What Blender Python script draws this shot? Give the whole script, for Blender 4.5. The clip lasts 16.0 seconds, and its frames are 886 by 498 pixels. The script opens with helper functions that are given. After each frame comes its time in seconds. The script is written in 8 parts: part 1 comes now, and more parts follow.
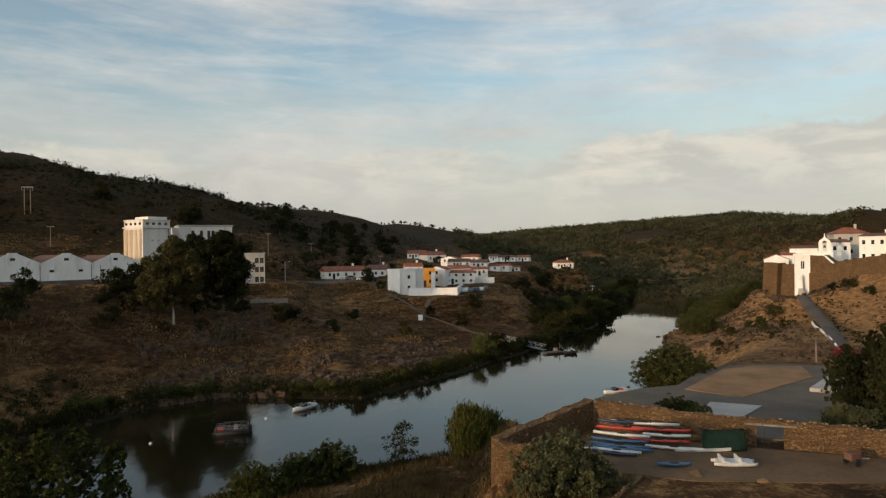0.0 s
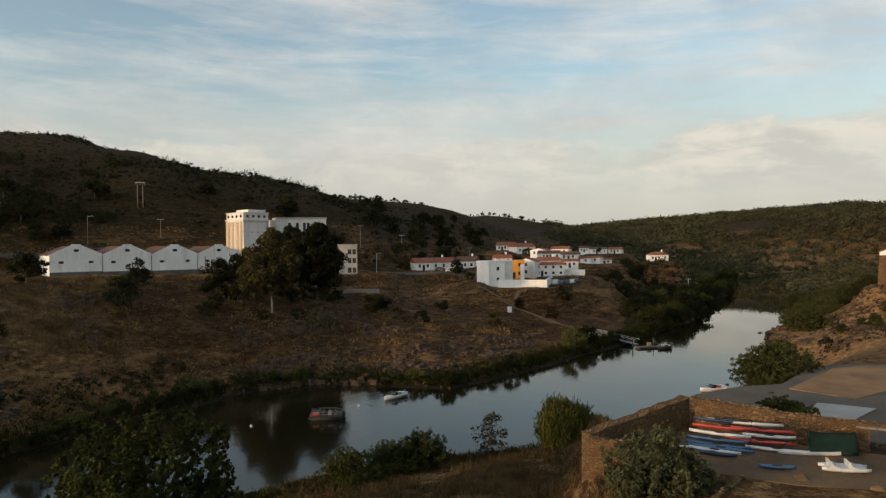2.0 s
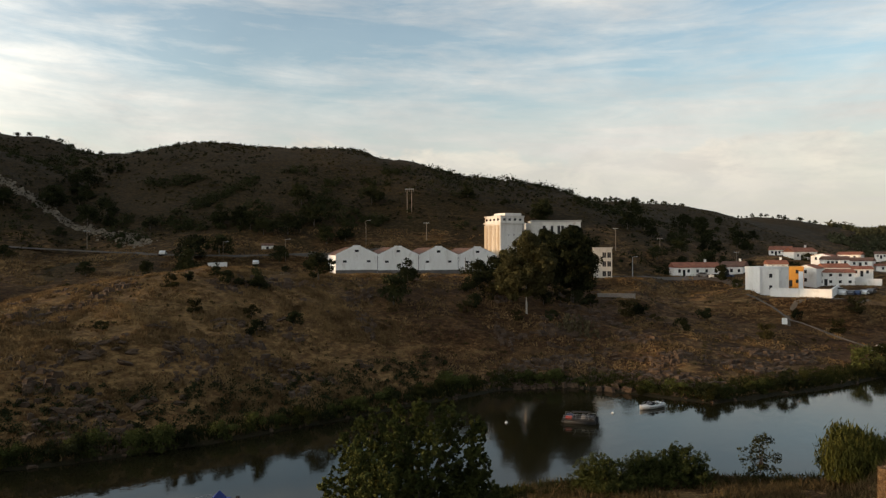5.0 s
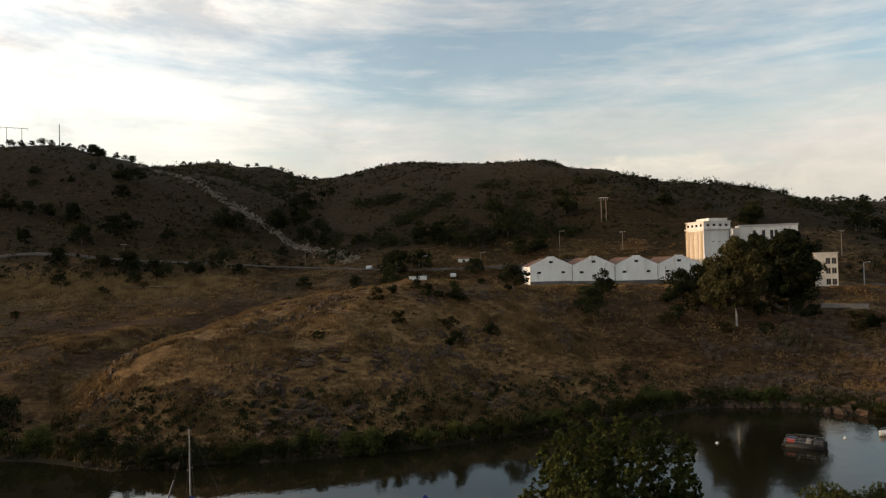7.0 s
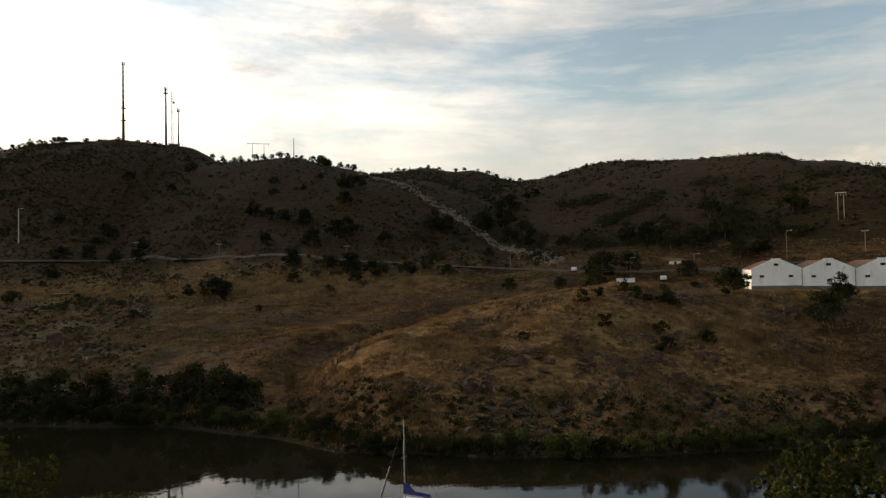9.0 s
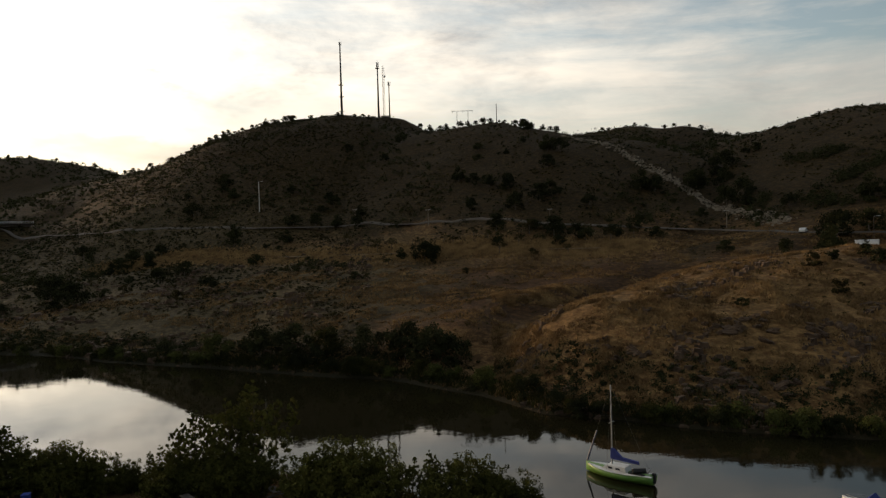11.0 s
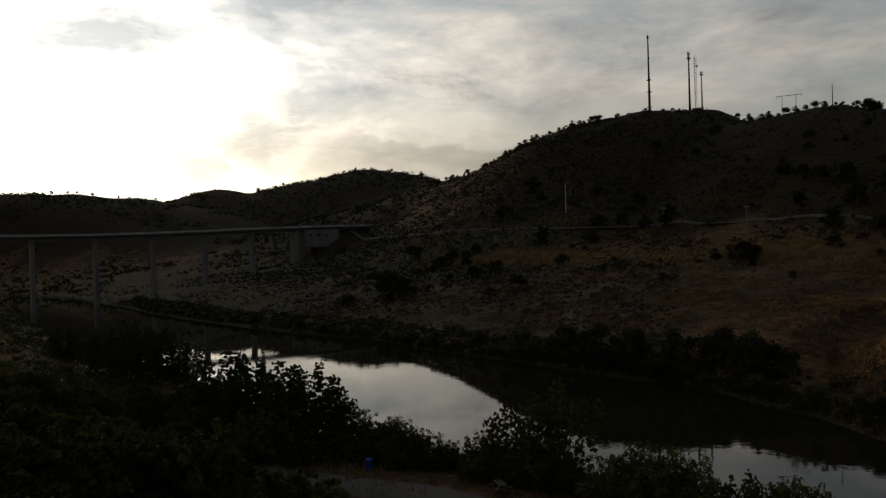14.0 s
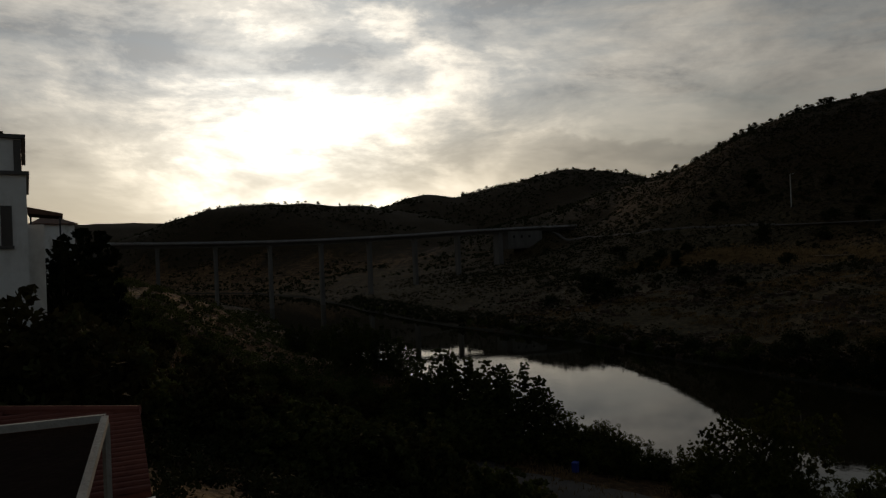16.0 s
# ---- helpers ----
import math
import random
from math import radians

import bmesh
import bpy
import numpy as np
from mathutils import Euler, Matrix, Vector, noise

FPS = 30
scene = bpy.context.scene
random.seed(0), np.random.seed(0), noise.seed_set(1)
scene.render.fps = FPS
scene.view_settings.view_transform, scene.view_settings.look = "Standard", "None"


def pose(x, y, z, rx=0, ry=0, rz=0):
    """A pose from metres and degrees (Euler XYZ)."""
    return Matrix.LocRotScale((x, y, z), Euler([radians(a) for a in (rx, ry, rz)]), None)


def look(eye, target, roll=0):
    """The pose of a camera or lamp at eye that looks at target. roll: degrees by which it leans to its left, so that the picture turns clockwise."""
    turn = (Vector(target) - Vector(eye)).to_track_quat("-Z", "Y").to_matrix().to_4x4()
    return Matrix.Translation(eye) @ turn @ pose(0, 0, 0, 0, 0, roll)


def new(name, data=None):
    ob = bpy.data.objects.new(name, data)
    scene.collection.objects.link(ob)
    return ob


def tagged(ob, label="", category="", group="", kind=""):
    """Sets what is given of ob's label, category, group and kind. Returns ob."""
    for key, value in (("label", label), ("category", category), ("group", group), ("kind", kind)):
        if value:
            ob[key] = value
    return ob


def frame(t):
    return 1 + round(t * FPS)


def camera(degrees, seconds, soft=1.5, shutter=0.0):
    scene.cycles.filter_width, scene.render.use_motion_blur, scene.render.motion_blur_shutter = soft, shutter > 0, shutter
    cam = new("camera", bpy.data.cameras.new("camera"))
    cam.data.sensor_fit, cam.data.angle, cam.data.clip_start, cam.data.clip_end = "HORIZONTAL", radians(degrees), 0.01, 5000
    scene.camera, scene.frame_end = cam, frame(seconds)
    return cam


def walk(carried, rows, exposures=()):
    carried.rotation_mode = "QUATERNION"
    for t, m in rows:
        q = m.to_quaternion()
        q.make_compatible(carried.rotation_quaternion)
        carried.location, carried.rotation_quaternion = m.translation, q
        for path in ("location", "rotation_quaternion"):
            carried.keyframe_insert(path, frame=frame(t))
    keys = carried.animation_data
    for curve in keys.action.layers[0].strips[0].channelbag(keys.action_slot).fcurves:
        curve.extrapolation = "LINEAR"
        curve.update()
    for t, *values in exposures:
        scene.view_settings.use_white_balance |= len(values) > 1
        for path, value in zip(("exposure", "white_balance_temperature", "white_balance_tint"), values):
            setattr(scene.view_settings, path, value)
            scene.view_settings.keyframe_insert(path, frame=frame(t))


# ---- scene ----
import collections
import colorsys

# ---- the camera: held on a terrace, turning where it is, 65.37 degrees wide
EYE = 24.0
cam = camera(65.37, 16.0, soft=1.3)
TURNS = [  # seconds, yaw, pitch, roll
    (0.0, -0.00, 0.12, 0.87),
    (0.5, 1.32, 0.10, 0.91),
    (1.0, 2.25, -0.09, 0.50),
    (1.5, 4.02, -0.31, 0.63),
    (2.0, 7.37, -0.46, 0.81),
    (2.5, 8.60, -0.79, 0.86),
    (3.0, 13.51, -0.91, 0.80),
    (3.5, 16.36, -0.54, 0.67),
    (4.0, 18.85, -0.58, 0.10),
    (4.5, 23.28, -0.37, -0.04),
    (5.0, 28.20, -0.02, 0.32),
    (7.5, 47.98, 1.54, 1.04),
    (8.0, 52.17, 1.74, 0.34),
    (8.5, 56.96, 1.57, 0.93),
    (9.0, 61.01, 1.71, 1.17),
    (9.5, 64.15, 1.51, 0.98),
    (10.0, 69.18, 0.48, 1.12),
    (12.5, 88.47, -1.30, 1.75),
    (13.0, 92.69, -1.20, 1.57),
    (13.5, 96.97, -0.60, 1.57),
    (14.0, 102.70, -0.18, 1.69),
    (14.5, 106.88, -0.37, 1.80),
    (15.0, 112.46, 0.95, 2.03),
    (15.5, 115.49, 0.67, 2.43),
    (16.0, 119.41, 0.49, 2.34),
]
EXPOSURES = [(0.0, -0.15, 6350, 9), (5.0, 0.1, 6500, 10), (8.0, 0.12, 6750, 12), (10.2, -0.2, 6850, 12), (12.5, -0.75, 6850, 10), (13.0, -0.95, 6750, 10), (14.0, -1.6, 6450, 10), (15.0, -2.15, 6450, 10), (16.0, -2.4, 6450, 10)]  # seconds, stops, white balance


def held(yaw):
    """The lens swings round on a bent arm, a little ahead of the turning body."""
    a = radians(yaw)
    return -0.35 * math.sin(a), 0.35 * math.cos(a) - 0.35


walk(cam, [(t, pose(*held(yaw), EYE, 90 + pitch, roll, yaw)) for t, yaw, pitch, roll in TURNS], EXPOSURES)

# ---- sky and sun
SUN_AZ, SUN_EL = 131.0, 7.0          # degrees to the left of the y axis, and above the horizon
SUN_WAY = Vector((-math.sin(radians(SUN_AZ)) * math.cos(radians(SUN_EL)), math.cos(radians(SUN_AZ)) * math.cos(radians(SUN_EL)), math.sin(radians(SUN_EL))))


class Nodes:
    """Short spelling for node trees."""

    def __init__(self, tree, fresh=True):
        self.tree = tree
        if fresh:
            tree.nodes.clear()

    def add(self, kind, inputs=None, **props):
        n = self.tree.nodes.new("ShaderNode" + kind)
        for k, v in props.items():
            setattr(n, k, v)
        for k, v in (inputs or {}).items():
            sock = n.inputs[k]
            if hasattr(v, "is_output"):
                self.tree.links.new(v, sock)
            else:
                sock.default_value = v
        return n

    def math(self, op, a, b=0.0, c=0.0, clamp=False):
        return self.add("Math", {0: a, 1: b, 2: c}, operation=op, use_clamp=clamp).outputs[0]

    def mix(self, fac, a, b, blend="MIX"):
        n = self.add("Mix", {0: fac, 6: a, 7: b}, data_type="RGBA", blend_type=blend)
        return n.outputs[2]

    def ramp(self, fac, *stops):
        n = self.add("ValToRGB", {0: fac})
        r = n.color_ramp
        while len(r.elements) < len(stops):
            r.elements.new(0.5)
        for e, (p, c) in zip(r.elements, stops):
            e.position = p
            e.color = (c, c, c, 1) if isinstance(c, float) else (*c, 1)
        return n.outputs[0]

    def noise(self, vec, scale, detail=4.0, rough=0.55, distort=0.0):
        return self.add("TexNoise", {"Vector": vec, "Scale": scale, "Detail": detail, "Roughness": rough, "Distortion": distort}).outputs["Fac"]

    def out(self, kind, shader):
        n = self.add("Output" + kind)
        self.tree.links.new(shader, n.inputs[0])


def make_world():
    world = bpy.data.worlds.new("evening_sky")
    scene.world = world
    world.use_nodes = True
    n = Nodes(world.node_tree)
    way = n.add("TexCoord").outputs["Generated"]
    x, y, z = n.add("SeparateXYZ", {0: way}).outputs
    up = n.math("MAXIMUM", z, 0.0)
    round_ = n.math("ARCTAN2", x, y)
    tilted = n.math("ADD", z, n.math("MULTIPLY", round_, 0.035))

    def bands(wide_, tall, shift, detail, rough, distort):
        vec = n.add("CombineXYZ", {0: n.math("MULTIPLY", round_, wide_), 1: n.math("MULTIPLY", tilted, tall), 2: shift}).outputs[0]
        return n.noise(vec, 1.0, detail, rough, distort)

    near_sun = n.math("MAXIMUM", n.add("VectorMath", {0: way, 1: tuple(SUN_WAY)}, operation="DOT_PRODUCT").outputs["Value"], 0.0)
    ragged = n.math("SUBTRACT", near_sun, n.math("MULTIPLY", n.ramp(bands(5.0, 12.5, 5.2, 9.0, 0.62, 0.22), (0.35, 1.0), (0.62, 0.0)), 0.022))
    ragged = n.math("MAXIMUM", ragged, 0.0)
    wide = n.math("POWER", near_sun, 2.2)
    tight = n.math("POWER", ragged, 36.0)
    core = n.math("POWER", ragged, 85.0)
    # streaks of high cloud over blue, puffs round the sun, cream tops of far cumulus, haze low down
    veil = bands(1.9, 9.0, 3.3, 7.0, 0.58, 0.25)
    wisps = bands(4.5, 34.0, 8.1, 6.0, 0.62, 0.5)
    puffs = bands(5.0, 12.5, 5.2, 9.0, 0.62, 0.22)
    broad = bands(2.2, 4.5, 17.3, 3.0, 0.5, 0.1)
    cover = n.math("ADD", n.math("MULTIPLY", veil, 0.64), n.math("MULTIPLY", wisps, 0.36))
    cover = n.ramp(n.math("ADD", cover, n.math("MULTIPLY", wide, 0.05)), (0.40, 0.12), (0.50, 0.50), (0.62, 0.96))
    cover = n.math("MULTIPLY", cover, n.ramp(up, (0.45, 1.0), (0.75, 0.25)))
    sunward = n.ramp(near_sun, (0.10, 0.0), (0.50, 0.10), (0.80, 0.19), (0.90, 0.46), (0.96, 0.82), (1.0, 1.0))
    heap = n.ramp(n.math("ADD", n.math("MULTIPLY", puffs, 0.62), n.math("MULTIPLY", broad, 0.38)), (0.45, 0.0), (0.52, 0.5), (0.61, 1.0))
    cover = n.math("MULTIPLY", cover, n.math("SUBTRACT", 1.0, n.math("MULTIPLY", sunward, 0.55)))
    cover = n.math("MAXIMUM", cover, n.math("MULTIPLY", heap, sunward))
    sky = n.add("TexSky", sky_type="NISHITA", sun_disc=False, sun_elevation=radians(SUN_EL), sun_rotation=radians(-SUN_AZ), altitude=60.0, air_density=1.0, dust_density=1.3, ozone_density=1.5)
    blue = n.mix(1.0, sky.outputs[0], (0.265, 0.258, 0.244, 1), "MULTIPLY")
    blue = n.mix(sunward, blue, (1.35, 1.62, 1.86, 1))
    tone = n.mix(n.ramp(puffs, (0.35, 0.0), (0.62, 1.0)), (0.62, 0.605, 0.58, 1), (0.86, 0.825, 0.76, 1))
    tone = n.mix(sunward, tone, n.mix(n.ramp(puffs, (0.36, 0.0), (0.46, 0.5), (0.60, 1.0)), (1.9, 1.75, 1.58, 1), (7.2, 6.4, 5.2, 1)))
    high = n.mix(cover, blue, tone)
    high = n.mix(n.ramp(up, (0.0, 0.92), (0.10, 0.62), (0.24, 0.0)), high, n.mix(sunward, (0.60, 0.575, 0.52, 1), (3.6, 3.0, 2.0, 1)))
    rise = n.noise(n.add("CombineXYZ", {0: n.math("MULTIPLY", round_, 3.2), 1: 4.4}).outputs[0], 1.0, 2.0, 0.5)
    top = n.math("ADD", 0.085, n.math("MULTIPLY", rise, 0.13))
    edge = n.math("ADD", n.math("SUBTRACT", top, up), n.math("MULTIPLY", n.math("SUBTRACT", bands(8.0, 15.0, 1.4, 7.0, 0.6, 0.3), 0.5), 0.12))
    bank = n.math("MULTIPLY", n.ramp(edge, (0.0, 0.0), (0.010, 0.75), (0.035, 0.85), (0.085, 0.15)), n.ramp(rise, (0.34, 0.25), (0.52, 1.0)))
    cream = n.mix(n.ramp(bands(11.0, 30.0, 6.6, 6.0, 0.6, 0.3), (0.40, 0.0), (0.60, 1.0)), (0.64, 0.60, 0.53, 1), (0.86, 0.78, 0.65, 1))
    body = n.mix(n.math("MULTIPLY", bank, n.math("SUBTRACT", 1.0, sunward)), high, cream)
    glow = n.math("ADD", n.math("ADD", n.math("MULTIPLY", wide, 0.12), n.math("MULTIPLY", tight, 1.7)), n.math("MULTIPLY", core, 7.0))
    glow = n.mix(1.0, n.mix(core, (1.0, 0.92, 0.77, 1), (1.0, 0.95, 0.84, 1)), glow, "MULTIPLY")
    light = n.mix(1.0, body, glow, "ADD")
    shader = n.add("Background", {0: light, 1: 1.0}).outputs[0]
    n.out("World", shader)


make_world()
sun = new("sun", bpy.data.lights.new("sun", "SUN"))
sun.data.energy, sun.data.angle, sun.data.color = 3.2, radians(2.0), (1.0, 0.66, 0.36)
sun.matrix_world = look((0, 0, 200), Vector((0, 0, 200)) - SUN_WAY)

# ---- materials


def material(name, build, rough=0.9, metal=0.0, bump=0.0, spec=0.3):
    """A principled material; build(n, place) gives its colour and, if it likes, a height for the bump."""
    m = bpy.data.materials.new(name)
    m.use_nodes = True
    n = Nodes(m.node_tree)
    place = n.add("NewGeometry").outputs["Position"]
    made = build(n, place)
    colour, height = made if isinstance(made, tuple) and len(made) == 2 else (made, None)
    b = n.add("BsdfPrincipled", {"Base Color": colour, "Roughness": rough, "Metallic": metal, "Specular IOR Level": spec})
    if height is not None and bump:
        n.tree.links.new(n.add("Bump", {"Height": height, "Strength": 1.0, "Distance": bump}).outputs[0], b.inputs["Normal"])
    n.out("Material", b.outputs[0])
    return m


def col(r, g, b):
    return (r, g, b, 1.0)


def mottled(name, dark, light, scale, rough=0.85, metal=0.0, bump=0.02, fine=9.0, spec=0.3, streaks=0.0, stain=None):
    """Two tones in broad patches with a finer grain; streaks draws it out downwards like rain marks."""
    def build(n, place):
        vec = place
        if streaks:
            vec = n.add("Mapping", {"Vector": place, "Scale": (1, 1, 1 / (1 + streaks))}).outputs[0]
        broad = n.noise(vec, scale, 4.0, 0.6)
        grain = n.noise(place, scale * fine, 3.0, 0.6)
        fac = n.ramp(n.math("ADD", n.math("MULTIPLY", broad, 0.7), n.math("MULTIPLY", grain, 0.3)), (0.36, 0.0), (0.64, 1.0))
        c = n.mix(fac, dark, light)
        if stain:
            c = n.mix(n.ramp(n.noise(vec, scale * 2.3, 5.0, 0.65, 0.6), (0.55, 0.0), (0.72, 0.75)), c, stain)
        return c, grain
    return material(name, build, rough, metal, bump, spec)


def soil(n, place):
    z = n.add("SeparateXYZ", {0: place}).outputs[2]
    broad = n.noise(place, 0.022, 5.0, 0.6, 0.4)
    mid = n.noise(n.add("Mapping", {"Vector": place, "Scale": (0.6, 0.8, 2.2)}).outputs[0], 0.16, 6.0, 0.68, 0.8)
    fine = n.noise(n.add("Mapping", {"Vector": place, "Scale": (0.8, 0.8, 2.0)}).outputs[0], 0.9, 5.0, 0.7)
    tuft = n.noise(place, 3.5, 3.0, 0.7)
    straw = n.mix(n.ramp(mid, (0.40, 0.0), (0.50, 0.40), (0.61, 1.0)), col(0.022, 0.0105, 0.0042), col(0.165, 0.086, 0.031))
    straw = n.mix(n.ramp(broad, (0.42, 0.0), (0.62, 0.6)), straw, col(0.064, 0.027, 0.0085))
    straw = n.mix(n.ramp(fine, (0.50, 0.0), (0.62, 0.8)), straw, col(0.270, 0.160, 0.066))
    straw = n.mix(n.ramp(tuft, (0.47, 0.0), (0.60, 0.7)), straw, col(0.020, 0.0115, 0.005))
    contour = n.noise(n.add("Mapping", {"Vector": place, "Scale": (0.30, 0.30, 2.6)}).outputs[0], 0.42, 6.0, 0.68, 0.5)
    straw = n.mix(n.ramp(contour, (0.34, 0.75), (0.48, 0.0)), straw, col(0.020, 0.0105, 0.004))
    straw = n.mix(n.ramp(contour, (0.52, 0.0), (0.66, 0.65)), straw, col(0.215, 0.132, 0.052))
    # scrub thickens on the hills
    scrub = n.mix(n.ramp(fine, (0.35, 0.0), (0.7, 1.0)), col(0.007, 0.0052, 0.0018), col(0.036, 0.024, 0.0075))
    hill = n.ramp(n.math("ADD", n.math("MULTIPLY", z, 0.010), n.math("MULTIPLY", n.noise(place, 0.03, 7.0, 0.68, 0.8), 0.9)), (0.56, 0.0), (0.76, 0.9))
    c = n.mix(hill, straw, scrub)
    def near(x0, y0, reach):
        gap = n.add("VectorMath", {0: place, 1: (x0, y0, 8.0)}, operation="DISTANCE").outputs["Value"]
        return n.ramp(n.math("ADD", n.math("DIVIDE", gap, reach * 2), n.math("MULTIPLY", n.math("SUBTRACT", mid, 0.5), 0.7)), (0.30, 1.0), (0.55, 0.0))

    sand = n.mix(n.ramp(fine, (0.35, 0.0), (0.65, 1.0)), col(0.105, 0.055, 0.021), col(0.32, 0.185, 0.080))
    c = n.mix(n.math("MULTIPLY", near(82, 148, 62.0), 0.85), c, sand)
    c = n.mix(n.math("MULTIPLY", near(178, 520, 110.0), 0.6), c, sand)
    # dark brown ground, with the shade of the dull slopes painted in by place
    shaded_soil = n.mix(n.ramp(fine, (0.4, 0.0), (0.7, 1.0)), col(0.018, 0.0085, 0.0032), col(0.070, 0.033, 0.012))
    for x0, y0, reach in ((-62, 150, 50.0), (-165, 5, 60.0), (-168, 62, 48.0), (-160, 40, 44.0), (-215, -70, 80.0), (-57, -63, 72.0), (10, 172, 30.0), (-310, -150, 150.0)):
        c = n.mix(n.math("MULTIPLY", near(x0, y0, reach), 0.7), c, shaded_soil)
    # weeds of the far slope; the last patch paints in the downstream bank's shade
    weedy_shade = n.mix(n.ramp(fine, (0.36, 0.0), (0.64, 1.0)), col(0.014, 0.011, 0.0045), col(0.080, 0.060, 0.026))
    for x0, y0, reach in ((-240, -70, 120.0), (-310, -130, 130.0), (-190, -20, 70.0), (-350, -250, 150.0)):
        c = n.mix(n.math("MULTIPLY", near(x0, y0, reach), 0.7), c, weedy_shade)
    # low sun on the knoll and terrace grass, painted as paler straw
    sunlit_straw = n.mix(n.ramp(fine, (0.38, 0.0), (0.62, 1.0)), col(0.082, 0.043, 0.016), col(0.22, 0.132, 0.052))
    for x0, y0, reach in ((-103, 56, 34.0), (-104, 76, 40.0), (-86, 84, 34.0), (-208, 93, 27.0), (-231, 66, 27.0), (-252, 35, 27.0), (-275, 0, 27.0)):
        c = n.mix(n.math("MULTIPLY", near(x0, y0, reach), 0.36), c, sunlit_straw)
    wet = n.ramp(z, (0.25, 1.0), (0.95, 0.0))
    c = n.mix(n.math("MULTIPLY", wet, 0.92), c, col(0.012, 0.012, 0.006))
    stones_ = n.ramp(n.noise(place, 0.33, 6.0, 0.75, 1.2), (0.60, 0.0), (0.68, 0.4))
    c = n.mix(stones_, c, col(0.085, 0.058, 0.038))
    return c, n.math("ADD", n.math("MULTIPLY", fine, 0.6), n.math("MULTIPLY", tuft, 0.4))


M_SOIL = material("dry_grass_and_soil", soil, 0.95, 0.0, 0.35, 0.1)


BREEZE = (2.0, 108.0, 0.0)   # the middle of the ruffled water


def river(n, place):
    swell = n.noise(n.add("Mapping", {"Vector": place, "Scale": (1.0, 0.6, 1.0)}).outputs[0], 0.55, 3.0, 0.5, 0.2)
    breath = n.ramp(n.noise(place, 0.03, 3.0, 0.5, 0.5), (0.42, 0.35), (0.62, 1.0))
    # a breeze ruffles the open reach, the rest lies sheltered
    open_reach = n.add("MapRange", {0: n.add("VectorMath", {0: place, 1: BREEZE}, operation="DISTANCE").outputs["Value"], 1: 45.0, 2: 105.0, 3: 4.0, 4: 1.0}).outputs[0]
    breath = n.math("MULTIPLY", breath, open_reach)
    return col(0.010, 0.009, 0.004), n.math("MULTIPLY", n.math("ADD", swell, n.math("MULTIPLY", n.noise(place, 2.4, 2.0, 0.5), 0.22)), breath)


M_WATER = material("river_water", river, 0.02, 0.0, 0.006, 0.5)
M_WATER.node_tree.nodes["Principled BSDF"].inputs["IOR"].default_value = 1.33


def ruffle():
    """The breeze blurs the mirror of the open reach."""
    n = Nodes(M_WATER.node_tree, False)
    gap = n.add("VectorMath", {0: n.add("NewGeometry").outputs["Position"], 1: BREEZE}, operation="DISTANCE").outputs["Value"]
    gloss = n.add("MapRange", {0: gap, 1: 45.0, 2: 105.0, 3: 0.075, 4: 0.02}).outputs[0]
    n.tree.links.new(gloss, n.tree.nodes["Principled BSDF"].inputs["Roughness"])


ruffle()
M_WHITEWASH = mottled("whitewash", col(0.66, 0.64, 0.60), col(0.80, 0.79, 0.76), 0.35, 0.9, streaks=2.0, stain=col(0.50, 0.47, 0.42))
M_CONCRETE = mottled("weathered_concrete", col(0.30, 0.29, 0.26), col(0.44, 0.42, 0.38), 0.25, 0.9, streaks=3.0)
M_SILO = mottled("stained_silo_wall", col(0.50, 0.47, 0.42), col(0.74, 0.71, 0.66), 0.22, 0.9, streaks=7.0, stain=col(0.32, 0.20, 0.10))
# rust streaks, strengthened and warmed to carry the orange sun on this face
M_SUNNYSILO = mottled("sunlit_rusty_silo_wall", col(0.40, 0.30, 0.19), col(0.66, 0.58, 0.47), 0.35, 0.9, streaks=9.0, stain=col(0.30, 0.15, 0.06))
M_DARKBASE = mottled("dark_plinth", col(0.07, 0.065, 0.06), col(0.13, 0.12, 0.11), 0.5)
# darker copy of the terracotta: the near roof's shade is in its colour
M_SHADEDROOF = mottled("shaded_red_tiles", col(0.090, 0.026, 0.018), col(0.16, 0.050, 0.032), 0.8, 0.9, fine=6.0)
M_ROOF = mottled("terracotta_tiles", col(0.15, 0.052, 0.030), col(0.29, 0.108, 0.058), 0.8, 0.85, fine=6.0)
M_OLDROOF = mottled("brown_old_tiles", col(0.085, 0.045, 0.032), col(0.16, 0.085, 0.055), 0.6, 0.9)
M_WINDOW = mottled("dark_window", col(0.012, 0.013, 0.015), col(0.03, 0.032, 0.035), 0.8, 0.2, bump=0.0, spec=0.5)
M_STONE = mottled("rubble_stone", col(0.10, 0.062, 0.032), col(0.22, 0.138, 0.072), 0.7, 0.95, fine=5.0)
M_ASPHALT = mottled("grey_asphalt", col(0.072, 0.058, 0.044), col(0.122, 0.099, 0.075), 0.15, 0.95, fine=20.0)
M_OCHRE = mottled("ochre_paint", col(0.50, 0.22, 0.035), col(0.62, 0.30, 0.055), 0.4)

# ---- the lie of the land


def lattice(ix, iy, seed):
    h = (ix.astype(np.int64) * 374761393 + iy.astype(np.int64) * 668265263 + seed * 974711) & 0x7FFFFFFF
    h = ((h ^ (h >> 13)) * 1274126177) & 0x7FFFFFFF
    return ((h ^ (h >> 16)) & 0xFFFF) / 65535.0


